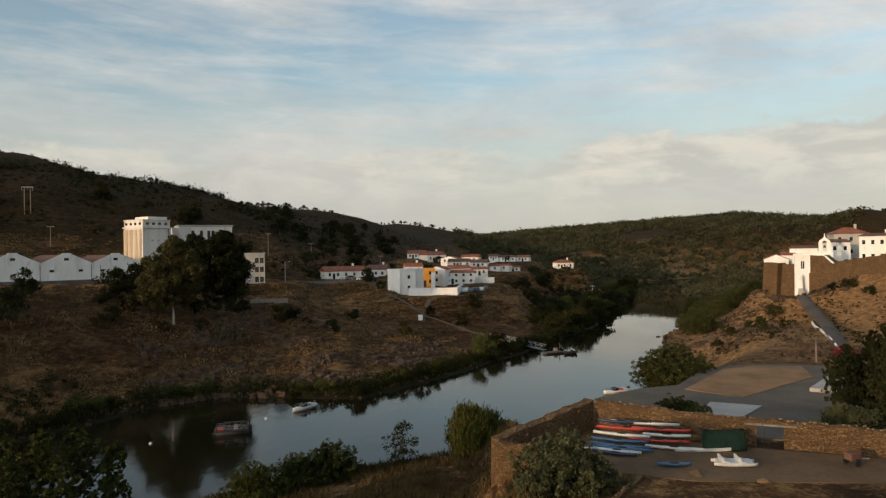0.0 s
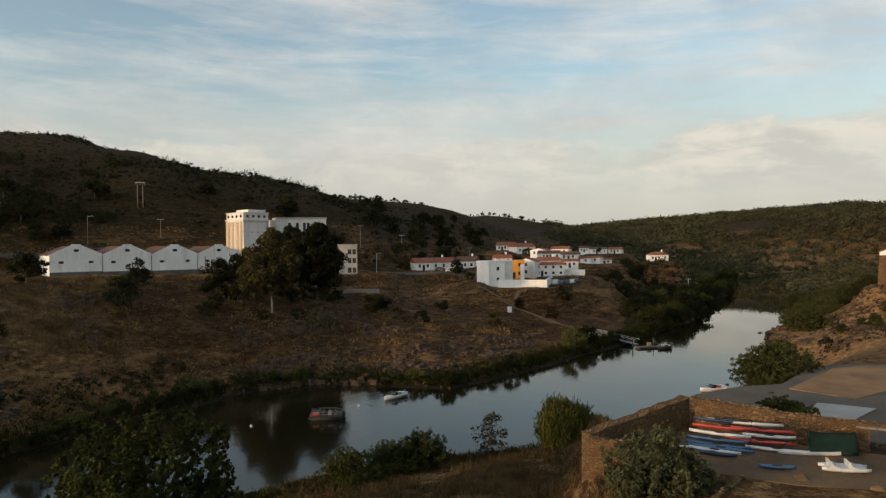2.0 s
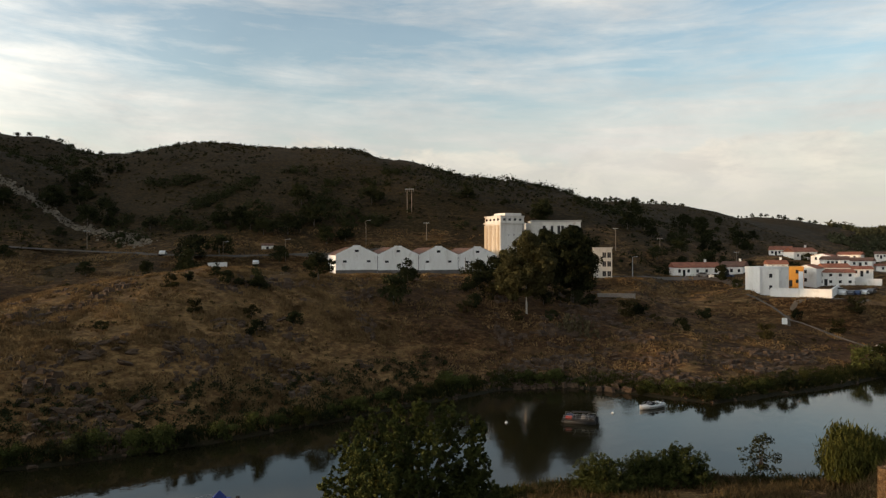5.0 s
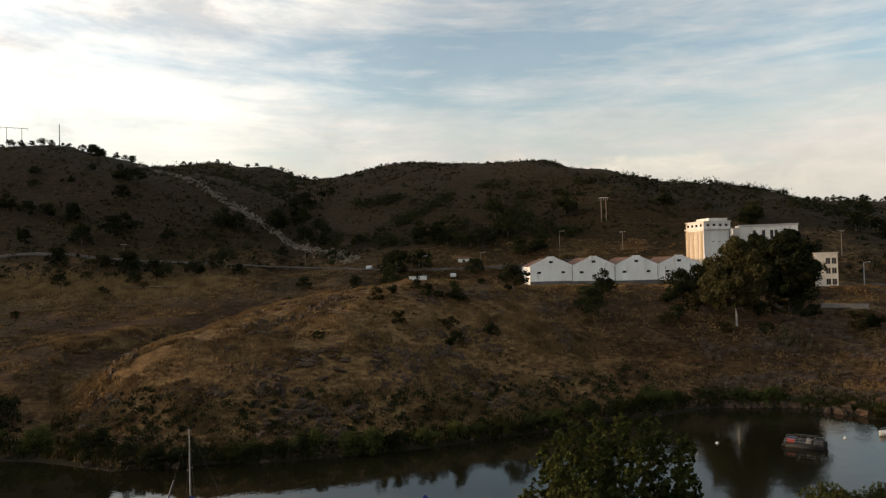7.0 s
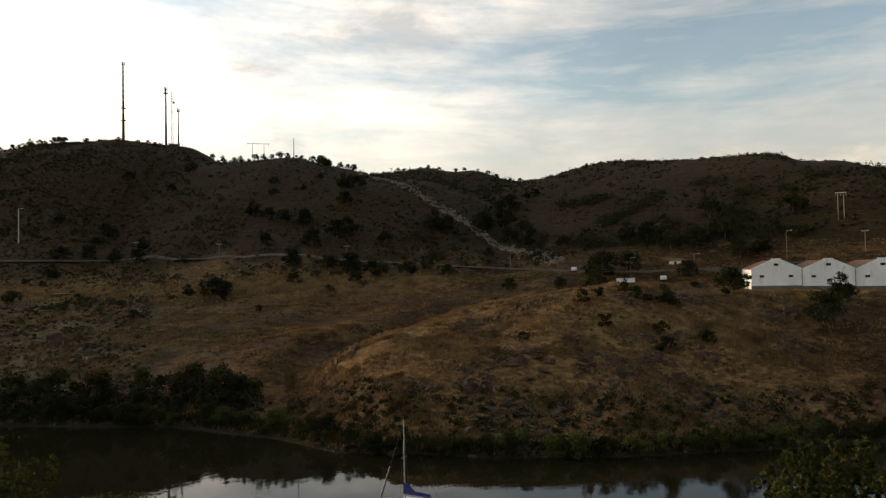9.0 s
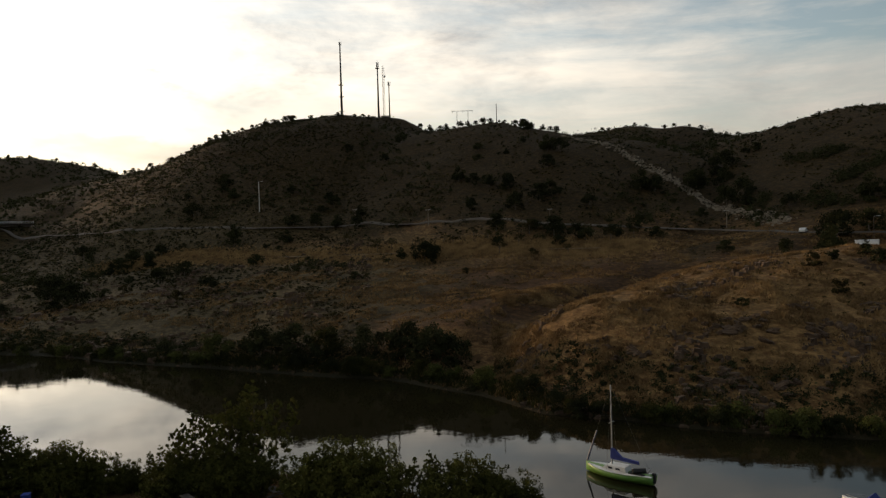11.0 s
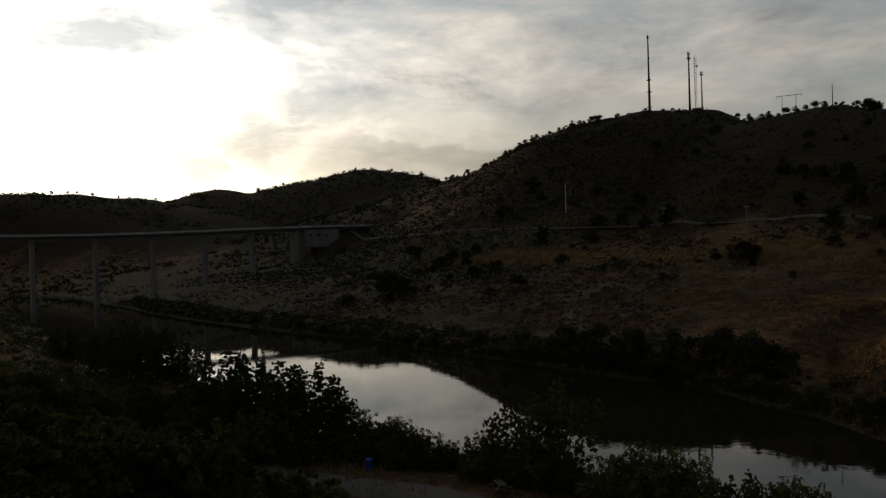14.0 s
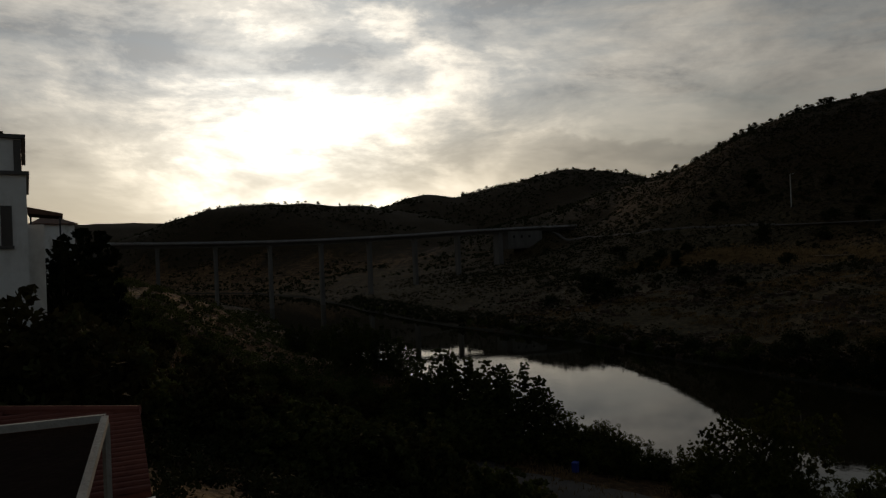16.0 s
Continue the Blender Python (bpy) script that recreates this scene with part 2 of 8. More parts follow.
def value_noise(x, y, seed=0):
    """Smooth noise from 0 to 1, one cell to the metre."""
    ix, iy = np.floor(x), np.floor(y)
    u, v = x - ix, y - iy
    u, v = u * u * (3 - 2 * u), v * v * (3 - 2 * v)
    a, b = lattice(ix, iy, seed), lattice(ix + 1, iy, seed)
    c, d = lattice(ix, iy + 1, seed), lattice(ix + 1, iy + 1, seed)
    return (a * (1 - u) + b * u) * (1 - v) + (c * (1 - u) + d * u) * v


def rough_noise(x, y, cell, octaves, seed=0):
    total = np.zeros_like(x)
    for k in range(octaves):
        total += (value_noise(x / cell * 2 ** k, y / cell * 2 ** k, seed + k) - 0.5) * 0.55 ** k
    return total


def spot(az, d):
    """The plan's point in that direction (degrees left of the y axis) and distance from the terrace."""
    return -math.sin(radians(az)) * d, math.cos(radians(az)) * d


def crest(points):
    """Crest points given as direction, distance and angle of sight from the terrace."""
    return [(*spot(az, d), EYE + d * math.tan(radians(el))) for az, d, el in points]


FAR_SHORE = [(900, 420), (480, 465), (320, 512), (200, 520), (132, 470), (112, 405), (83, 306), (67, 277), (56, 239), (40, 198), (24, 168), (5, 139), (-5, 125), (-14, 113), (-24, 114), (-36, 115), (-48, 107), (-55, 87), (-65, 62), (-75, 46), (-86, 32), (-101, 27), (-118, 14), (-133, -6), (-150, -31), (-170, -56), (-187, -84), (-221, -140), (-262, -195), (-296, -236), (-348, -300), (-396, -400), (-420, -560), (-400, -800), (-380, -1090)]
NEAR_SHORE = [(900, 350), (480, 398), (320, 450), (240, 470), (185, 464), (147, 433), (97, 272), (72, 207), (60, 188), (42, 127), (28, 106), (6, 85), (-14, 76), (-27, 63), (-42, 40), (-61, 12), (-73, -2), (-76, -18), (-80, -36), (-108, -62), (-138, -104), (-153, -132), (-205, -190), (-252, -250), (-302, -322), (-342, -420), (-360, -560), (-340, -800), (-312, -1090)]


def from_line(x, y, line, heights=None):
    """Distance to a broken line, and the height along it."""
    best, level, weight = np.full(x.shape, 1e9), np.zeros(x.shape), np.full(x.shape, 1e-30)
    for k in range(len(line) - 1):
        (ax, ay), (bx, by) = line[k][:2], line[k + 1][:2]
        dx, dy = bx - ax, by - ay
        u = np.clip(((x - ax) * dx + (y - ay) * dy) / (dx * dx + dy * dy), 0, 1)
        d = np.hypot(x - ax - u * dx, y - ay - u * dy)
        best = np.minimum(best, d)
        if heights is not None:
            w = (d * d + 25.0) ** -3
            level = level + w * (heights[k] + u * (heights[k + 1] - heights[k]))
            weight = weight + w
    if heights is not None:
        level = level / weight
    return best, level


def in_river(x, y):
    ring = FAR_SHORE + NEAR_SHORE[::-1]
    inside = np.zeros(x.shape, bool)
    for (ax, ay), (bx, by) in zip(ring, ring[1:] + ring[:1]):
        if ay != by:
            inside ^= ((ay > y) != (by > y)) & (x < (bx - ax) * (y - ay) / (by - ay) + ax)
    return inside


def smooth(v, a, b):
    u = np.clip((v - a) / (b - a), 0, 1)
    return u * u * (3 - 2 * u)


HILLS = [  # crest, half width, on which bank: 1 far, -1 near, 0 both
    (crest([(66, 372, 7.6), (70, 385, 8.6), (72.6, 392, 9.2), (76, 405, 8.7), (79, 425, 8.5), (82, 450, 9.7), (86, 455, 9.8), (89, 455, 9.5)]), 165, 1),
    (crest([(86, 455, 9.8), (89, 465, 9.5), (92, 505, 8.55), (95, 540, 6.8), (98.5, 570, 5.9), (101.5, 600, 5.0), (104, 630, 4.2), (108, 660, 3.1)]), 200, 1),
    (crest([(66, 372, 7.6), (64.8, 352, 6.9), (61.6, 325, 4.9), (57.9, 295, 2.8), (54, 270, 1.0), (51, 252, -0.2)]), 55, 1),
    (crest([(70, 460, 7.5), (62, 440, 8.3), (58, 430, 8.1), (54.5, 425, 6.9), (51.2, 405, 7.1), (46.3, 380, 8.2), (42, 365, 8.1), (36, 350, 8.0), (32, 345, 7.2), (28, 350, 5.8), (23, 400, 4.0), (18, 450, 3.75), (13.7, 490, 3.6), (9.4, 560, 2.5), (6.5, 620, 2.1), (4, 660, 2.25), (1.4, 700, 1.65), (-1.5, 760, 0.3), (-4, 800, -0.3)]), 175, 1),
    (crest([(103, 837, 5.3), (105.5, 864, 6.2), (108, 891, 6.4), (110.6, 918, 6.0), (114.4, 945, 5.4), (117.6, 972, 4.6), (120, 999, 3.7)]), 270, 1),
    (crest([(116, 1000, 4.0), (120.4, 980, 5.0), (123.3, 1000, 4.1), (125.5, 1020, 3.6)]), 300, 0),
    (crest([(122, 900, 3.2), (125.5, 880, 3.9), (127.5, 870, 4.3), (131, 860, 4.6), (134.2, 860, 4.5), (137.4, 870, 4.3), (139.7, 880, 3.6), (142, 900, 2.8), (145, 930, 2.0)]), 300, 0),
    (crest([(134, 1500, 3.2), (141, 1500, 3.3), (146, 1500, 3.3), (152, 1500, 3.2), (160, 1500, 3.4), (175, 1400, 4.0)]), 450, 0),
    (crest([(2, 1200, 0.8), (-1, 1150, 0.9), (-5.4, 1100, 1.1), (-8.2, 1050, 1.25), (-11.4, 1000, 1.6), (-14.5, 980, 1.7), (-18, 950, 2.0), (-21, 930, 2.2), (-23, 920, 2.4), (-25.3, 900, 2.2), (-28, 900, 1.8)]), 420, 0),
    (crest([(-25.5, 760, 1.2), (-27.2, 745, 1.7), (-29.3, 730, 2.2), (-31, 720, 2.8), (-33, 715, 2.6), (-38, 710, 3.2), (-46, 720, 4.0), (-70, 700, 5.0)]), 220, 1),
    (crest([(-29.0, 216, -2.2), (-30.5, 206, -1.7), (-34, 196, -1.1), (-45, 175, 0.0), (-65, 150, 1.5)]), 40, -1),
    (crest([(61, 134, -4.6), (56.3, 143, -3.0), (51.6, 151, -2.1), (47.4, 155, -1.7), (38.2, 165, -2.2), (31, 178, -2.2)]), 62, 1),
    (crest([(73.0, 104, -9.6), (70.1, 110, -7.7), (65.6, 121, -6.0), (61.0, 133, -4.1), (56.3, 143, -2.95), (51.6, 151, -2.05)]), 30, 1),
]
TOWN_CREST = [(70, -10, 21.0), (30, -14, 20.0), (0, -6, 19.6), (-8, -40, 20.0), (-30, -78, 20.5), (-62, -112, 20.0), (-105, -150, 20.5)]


PADS = []  # levelled building ground: x, y, height, inner and outer radius


def pad(az, d, z, inner, outer):
    PADS.append((*spot(az, d), z, inner, outer))


for k in range(9):  # the warehouses' and the silo's terrace
    pad(38.5 - 2.8 * k, 197 + 1.4 * k, 17.1 - 0.12 * k, 9, 18)
for pad_az, pad_d, pad_z in ((8.0, 238, 14.8), (5.6, 246, 14.6), (3.6, 206, 12.0), (1.5, 217, 12.8), (0.6, 229, 12.8), (-1.4, 233, 12.6), (2.3, 252, 16.4), (0.5, 302, 19.2), (2.25, 312, 20.6), (-0.5, 291, 18.3), (-1.5, 281, 17.2), (-2.9, 291, 17.0), (-4.3, 292, 15.2), (-5.8, 301, 14.5), (-5.4, 381, 17.4), (-6.6, 391, 17.2), (-10, 332, 14.6), (-2.6, 216, 10.8), (-3.6, 236, 12.6), (14.6, 218, 14.6)):
    pad(pad_az, pad_d, pad_z, 6, 22)
for pad_az, pad_d, pad_z in ((2.2, 200, 10.9), (1.0, 200, 10.9), (-0.2, 199, 10.9), (-1.2, 199, 10.9), (15.6, 186, 10.8), (14.2, 185, 10.8), (12.9, 186, 10.8), (15.4, 196, 12.0), (14.0, 196, 12.0)):
    pad(pad_az, pad_d, pad_z, 4, 9)
for pad_az, pad_d, pad_z in ((-26.0, 206, 12.0), (-27.5, 200, 10.4), (-29.0, 212, 19.0), (-31.0, 208, 19.6), (-33.0, 204, 20.2)):
    pad(pad_az, pad_d, pad_z, 5, 12)
for pad_az, pad_d, pad_z in ((111.2, 446, 36.0), (109.6, 462, 38.0)):
    pad(pad_az, pad_d, pad_z, 10, 38)
for pad_az, pad_d, pad_z in ((86.0, 455, 102.5), (82.5, 458, 102.5)):
    pad(pad_az, pad_d, pad_z, 6, 30)


def land(x, y):
    """Height of the ground above the river."""
    x, y = np.asarray(x, float), np.asarray(y, float)
    x, y = x + 3.0 * rough_noise(x, y, 26.0, 3, 90), y + 3.0 * rough_noise(x, y, 26.0, 3, 95)
    far, _ = from_line(x, y, FAR_SHORE)
    near, _ = from_line(x, y, NEAR_SHORE)
    wet = in_river(x, y)
    s, bank = np.minimum(far, near), np.where(far < near, 1, -1)
    village = smooth(x, -60.0, 0.0)
    h_far = np.interp(s, [0, 2, 8, 20, 60, 100, 122, 130, 180, 300, 900], [0, 0.7, 1.7, 3.6, 10.2, 15.6, 19.2, 19.7, 22.4, 29, 40]) * (1 - 0.17 * village)
    h_near = np.interp(s, [0, 2, 8, 16, 30, 60, 120, 600], [0, 0.5, 1.3, 2.0, 2.9, 4.4, 8.0, 30]) * (1 + 0.35 * smooth(x, -20, 10))
    terrace = smooth(x, 1.0, 6.0) * (1 - smooth(x, 90, 130)) * smooth(y, 34, 44) * (1 - smooth(y, 130, 185))
    h_near = h_near + (7.0 - h_near) * terrace * smooth(s, 3, 18)
    base = np.where(bank > 0, h_far, h_near)
    lift = np.zeros(x.shape)
    calm = smooth(s, 15, 150)
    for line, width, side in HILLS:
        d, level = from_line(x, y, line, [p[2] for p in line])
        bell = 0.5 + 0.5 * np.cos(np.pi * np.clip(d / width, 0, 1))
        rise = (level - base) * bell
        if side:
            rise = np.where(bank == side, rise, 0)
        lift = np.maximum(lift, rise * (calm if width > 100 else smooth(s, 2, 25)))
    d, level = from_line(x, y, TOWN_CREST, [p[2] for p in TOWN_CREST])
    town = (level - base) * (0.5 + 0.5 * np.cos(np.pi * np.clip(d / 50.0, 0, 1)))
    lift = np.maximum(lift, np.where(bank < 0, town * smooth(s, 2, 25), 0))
    h = base + lift
    # the gully beside the knoll, and small relief
    g, _ = from_line(x, y, [spot(75.5, 101), spot(74, 118), spot(69.5, 142), spot(64, 165), spot(58, 190)])
    h = h - 4.2 * np.exp(-(g / 8.5) ** 2) * smooth(s, 3, 16) * (1 - smooth(s, 75, 120))
    flatness = 1 - 0.85 * terrace * (bank < 0)
    h = h + flatness * smooth(s, 1.5, 20) * (1.6 * rough_noise(x, y, 22.0, 4, 3) + np.minimum(s, 400) / 400 * 3.0 * rough_noise(x, y, 75.0, 3, 11))
    for px, py, pz, inner, outer in PADS:
        w = 1 - smooth(np.hypot(x - px, y - py), inner, outer)
        h = h + (pz - h) * w
    return np.where(wet, -np.minimum(s * 0.35, 3.0) - 0.02, h)


def ground(x, y):
    return float(land(np.array([x]), np.array([y]))[0])


def grounds(points):
    p = np.array(points, float)
    return land(p[:, 0], p[:, 1])


def raw_mesh(name, verts, faces, mat, smooth_shade=False):
    """A mesh from numpy arrays; faces all of one size."""
    me = bpy.data.meshes.new(name)
    verts, faces = np.asarray(verts, np.float32), np.asarray(faces, np.int32)
    k = faces.shape[1]
    me.vertices.add(len(verts))
    me.vertices.foreach_set("co", verts.ravel())
    me.loops.add(faces.size)
    me.loops.foreach_set("vertex_index", faces.ravel())
    me.polygons.add(len(faces))
    me.polygons.foreach_set("loop_start", np.arange(len(faces), dtype=np.int32) * k)
    me.polygons.foreach_set("use_smooth", np.full(len(faces), smooth_shade))
    me.update(calc_edges=True)
    if mat:
        me.materials.append(mat)
    return me


def make_ground():
    az = np.radians(np.concatenate([np.arange(-42, 165, 0.3), np.arange(165, 318, 1.5)]))
    r = 2.0 * 1.0152 ** np.arange(512)
    a, d = np.meshgrid(az, r)
    x, y = -np.sin(a) * d, np.cos(a) * d
    z = land(x, y)
    m, k = a.shape
    verts = np.stack([x, y, z], -1).reshape(-1, 3)
    i = np.arange(m - 1)[:, None] * k + np.arange(k)[None, :]
    j = np.arange(m - 1)[:, None] * k + (np.arange(k)[None, :] + 1) % k
    quads = np.stack([i, j, j + k, i + k], -1).reshape(-1, 4)
    hub = len(verts)
    tris = np.vstack([np.stack([quads[:, 0], quads[:, 2], quads[:, 1]], -1), np.stack([quads[:, 0], quads[:, 3], quads[:, 2]], -1),
                      np.stack([np.full(k, hub), np.arange(k), (np.arange(k) + 1) % k], -1)])
    verts = np.vstack([verts, [[0, 0, ground(0, 0)]]])
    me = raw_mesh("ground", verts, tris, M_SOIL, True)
    return tagged(new("ground", me), "dry grassy river valley with brown soil and scrubby hills", "ground", kind="structure")


make_ground()


def make_water():
    bm = bmesh.new()
    n = 60
    lo, hi = -1100.0, 1300.0
    vs = [[bm.verts.new((-700 + 1300 * i / n, lo + (hi - lo) * j / n, 0.0)) for i in range(n + 1)] for j in range(n + 1)]
    for j in range(n):
        for i in range(n):
            bm.faces.new((vs[j][i], vs[j][i + 1], vs[j + 1][i + 1], vs[j + 1][i]))
    me = bpy.data.meshes.new("water")
    bm.to_mesh(me)
    bm.free()
    me.materials.append(M_WATER)
    return tagged(new("water", me), "calm dark green river reflecting the evening sky", "river", kind="structure")


make_water()

# ---- building blocks


def part(name, bm, mat, parent, label="", smooth_shade=False):
    """Links a bmesh as one mesh object under a thing or a part."""
    me = bpy.data.meshes.new(name)
    bm.to_mesh(me)
    bm.free()
    if smooth_shade:
        for f in me.polygons:
            f.use_smooth = True
    me.materials.append(mat)
    ob = new(name, me)
    ob.parent = parent
    return tagged(ob, label)


def shared(name, me, parent, m=None, label=""):
    """One more object on a mesh that others use too."""
    ob = new(name, me)
    ob.parent = parent
    if m is not None:
        ob.matrix_basis = m
    return tagged(ob, label)


def thing(name, m, label, category, group="", kind=""):
    ob = new(name)
    ob.empty_display_size = 0.3
    ob.matrix_basis = m
    return tagged(ob, label, category, group, kind)


def box(bm, x0, x1, y0, y1, z0, z1, m=None):
    vs = [bm.verts.new((m or Matrix()) @ Vector(c)) for c in ((x0, y0, z0), (x1, y0, z0), (x1, y1, z0), (x0, y1, z0), (x0, y0, z1), (x1, y0, z1), (x1, y1, z1), (x0, y1, z1))]
    for f in ((3, 2, 1, 0), (4, 5, 6, 7), (0, 1, 5, 4), (1, 2, 6, 5), (2, 3, 7, 6), (3, 0, 4, 7)):
        bm.faces.new([vs[i] for i in f])
    return bm


def prism(bm, outline, y0, y1):
    """An outline in x and z, drawn out from y0 to y1."""
    a = [bm.verts.new((x, y0, z)) for x, z in outline]
    b = [bm.verts.new((x, y1, z)) for x, z in outline]
    bm.faces.new(a)
    bm.faces.new(b[::-1])
    for i in range(len(a)):
        j = (i + 1) % len(a)
        bm.faces.new((a[j], a[i], b[i], b[j]))
    bmesh.ops.recalc_face_normals(bm, faces=bm.faces[:])
    return bm


def slab(bm, outline, z0, z1):
    """An outline in x and y, from z0 up to z1."""
    a = [bm.verts.new((x, y, z0)) for x, y in outline]
    b = [bm.verts.new((x, y, z1)) for x, y in outline]
    bm.faces.new(a)
    bm.faces.new(b)
    for i in range(len(a)):
        j = (i + 1) % len(a)
        bm.faces.new((a[i], a[j], b[j], b[i]))
    bmesh.ops.recalc_face_normals(bm, faces=bm.faces[:])
    return bm


def rod(bm, p, q, r0, r1=None, n=8):
    """A round bar from p to q, tapered."""
    p, q = Vector(p), Vector(q)
    r1 = r0 if r1 is None else r1
    turn = (q - p).to_track_quat("Z", "Y").to_matrix()
    rings = []
    for c, r in ((p, r0), (q, r1)):
        rings.append([bm.verts.new(c + turn @ Vector((r * math.cos(2 * math.pi * k / n), r * math.sin(2 * math.pi * k / n), 0))) for k in range(n)])
    for k in range(n):
        j = (k + 1) % n
        bm.faces.new((rings[0][k], rings[0][j], rings[1][j], rings[1][k]))
    bm.faces.new(rings[0][::-1])
    bm.faces.new(rings[1])
    return bm


def pierced(bm, x0, x1, z0, z1, y0, y1, holes):
    """A wall in the x-z plane, y0 (outside) to y1 thick, in one piece, with openings (x0, x1, z0, z1) cut right through it."""
    xs = sorted({x0, x1, *(v for h in holes for v in h[:2])})
    zs = sorted({z0, z1, *(v for h in holes for v in h[2:])})
    nx, nz = len(xs) - 1, len(zs) - 1

    def solid(i, j):
        if not (0 <= i < nx and 0 <= j < nz):
            return False
        cx, cz = (xs[i] + xs[i + 1]) / 2, (zs[j] + zs[j + 1]) / 2
        return not any(h[0] < cx < h[1] and h[2] < cz < h[3] for h in holes)

    grid = {}

    def corner(i, j, k):
        if (i, j, k) not in grid:
            grid[i, j, k] = bm.verts.new((xs[i], (y0, y1)[k], zs[j]))
        return grid[i, j, k]

    for i in range(nx):
        for j in range(nz):
            if not solid(i, j):
                continue
            bm.faces.new([corner(i, j, 0), corner(i + 1, j, 0), corner(i + 1, j + 1, 0), corner(i, j + 1, 0)])
            bm.faces.new([corner(i, j, 1), corner(i, j + 1, 1), corner(i + 1, j + 1, 1), corner(i + 1, j, 1)])
            for di, dj, p, q in ((-1, 0, (i, j + 1), (i, j)), (1, 0, (i + 1, j), (i + 1, j + 1)), (0, -1, (i, j), (i + 1, j)), (0, 1, (i + 1, j + 1), (i, j + 1))):
                if not solid(i + di, j + dj):
                    bm.faces.new([corner(*q, 0), corner(*p, 0), corner(*p, 1), corner(*q, 1)])
    return bm


def pane(parent, x0, x1, z0, z1, y, mat, name="window", frame_mat=None):
    """A recessed dark pane, with a frame where it shows."""
    w = part(name, box(bmesh.new(), x0 - 0.02, x1 + 0.02, y, y + 0.06, z0 - 0.02, z1 + 0.02), mat, parent)
    if frame_mat:
        bm = bmesh.new()
        cx = (x0 + x1) / 2
        box(bm, cx - 0.04, cx + 0.04, y - 0.05, y - 0.005, z0, z1)
        box(bm, x0, x0 + 0.07, y - 0.05, y - 0.005, z0, z1)
        box(bm, x1 - 0.07, x1, y - 0.05, y - 0.005, z0, z1)
        part("frame", bm, frame_mat, w)
    return w


def hip_or_gable(bm, w, d, z, rise, hip, over=0.3):
    """A roof over a plan w by d (x to the right, y back), its ridge along x; hip: how far the ridge stops short of the ends."""
    x0, x1, y0, y1 = -w / 2 - over, w / 2 + over, -over, d + over
    lo = [bm.verts.new(c) for c in ((x0, y0, z), (x1, y0, z), (x1, y1, z), (x0, y1, z))]
    up = [bm.verts.new(c) for c in ((x0, y0, z + 0.12), (x1, y0, z + 0.12), (x1, y1, z + 0.12), (x0, y1, z + 0.12))]
    a, b = bm.verts.new((x0 + hip, (y0 + y1) / 2, z + rise)), bm.verts.new((x1 - hip, (y0 + y1) / 2, z + rise))
    bm.faces.new(lo[::-1])
    for i in range(4):
        bm.faces.new((lo[i], lo[(i + 1) % 4], up[(i + 1) % 4], up[i]))
    bm.faces.new((up[0], up[1], b, a))
    bm.faces.new((up[2], up[3], a, b))
    bm.faces.new((up[1], up[2], b))
    bm.faces.new((up[3], up[0], a))
    return bm


def place(az, d, z, turn=0.0):
    """Stands on the plan, its front (-y) towards the terrace, then turned."""
    x, y = spot(az, d)
    return pose(x, y, z, 0, 0, az + turn)


M_BRIDGE = mottled("grey_bridge_concrete", col(0.085, 0.078, 0.070), col(0.14, 0.13, 0.117), 0.25, 0.9, streaks=3.0)
M_SHUTTER = mottled("dull_grey_shutter", col(0.16, 0.15, 0.14), col(0.24, 0.23, 0.21), 2.0)
M_WHITETRIM = mottled("white_trim", col(0.70, 0.70, 0.68), col(0.80, 0.80, 0.78), 1.0)
M_GALV = mottled("galvanised_steel", col(0.32, 0.32, 0.32), col(0.46, 0.46, 0.45), 1.5, 0.5, 0.6)
M_DARKSTEEL = mottled("dark_steel", col(0.05, 0.05, 0.052), col(0.09, 0.09, 0.09), 1.5, 0.6, 0.5)
M_POLEWOOD = mottled("grey_pole_wood", col(0.12, 0.095, 0.07), col(0.22, 0.18, 0.14), 1.2, streaks=4.0)
M_DIRT = mottled("pale_beaten_earth", col(0.11, 0.075, 0.042), col(0.19, 0.132, 0.076), 0.2, 0.95, fine=12.0)
M_ROADDUST = mottled("dusty_grey_road", col(0.050, 0.042, 0.034), col(0.095, 0.078, 0.062), 0.12, 0.95, fine=15.0)


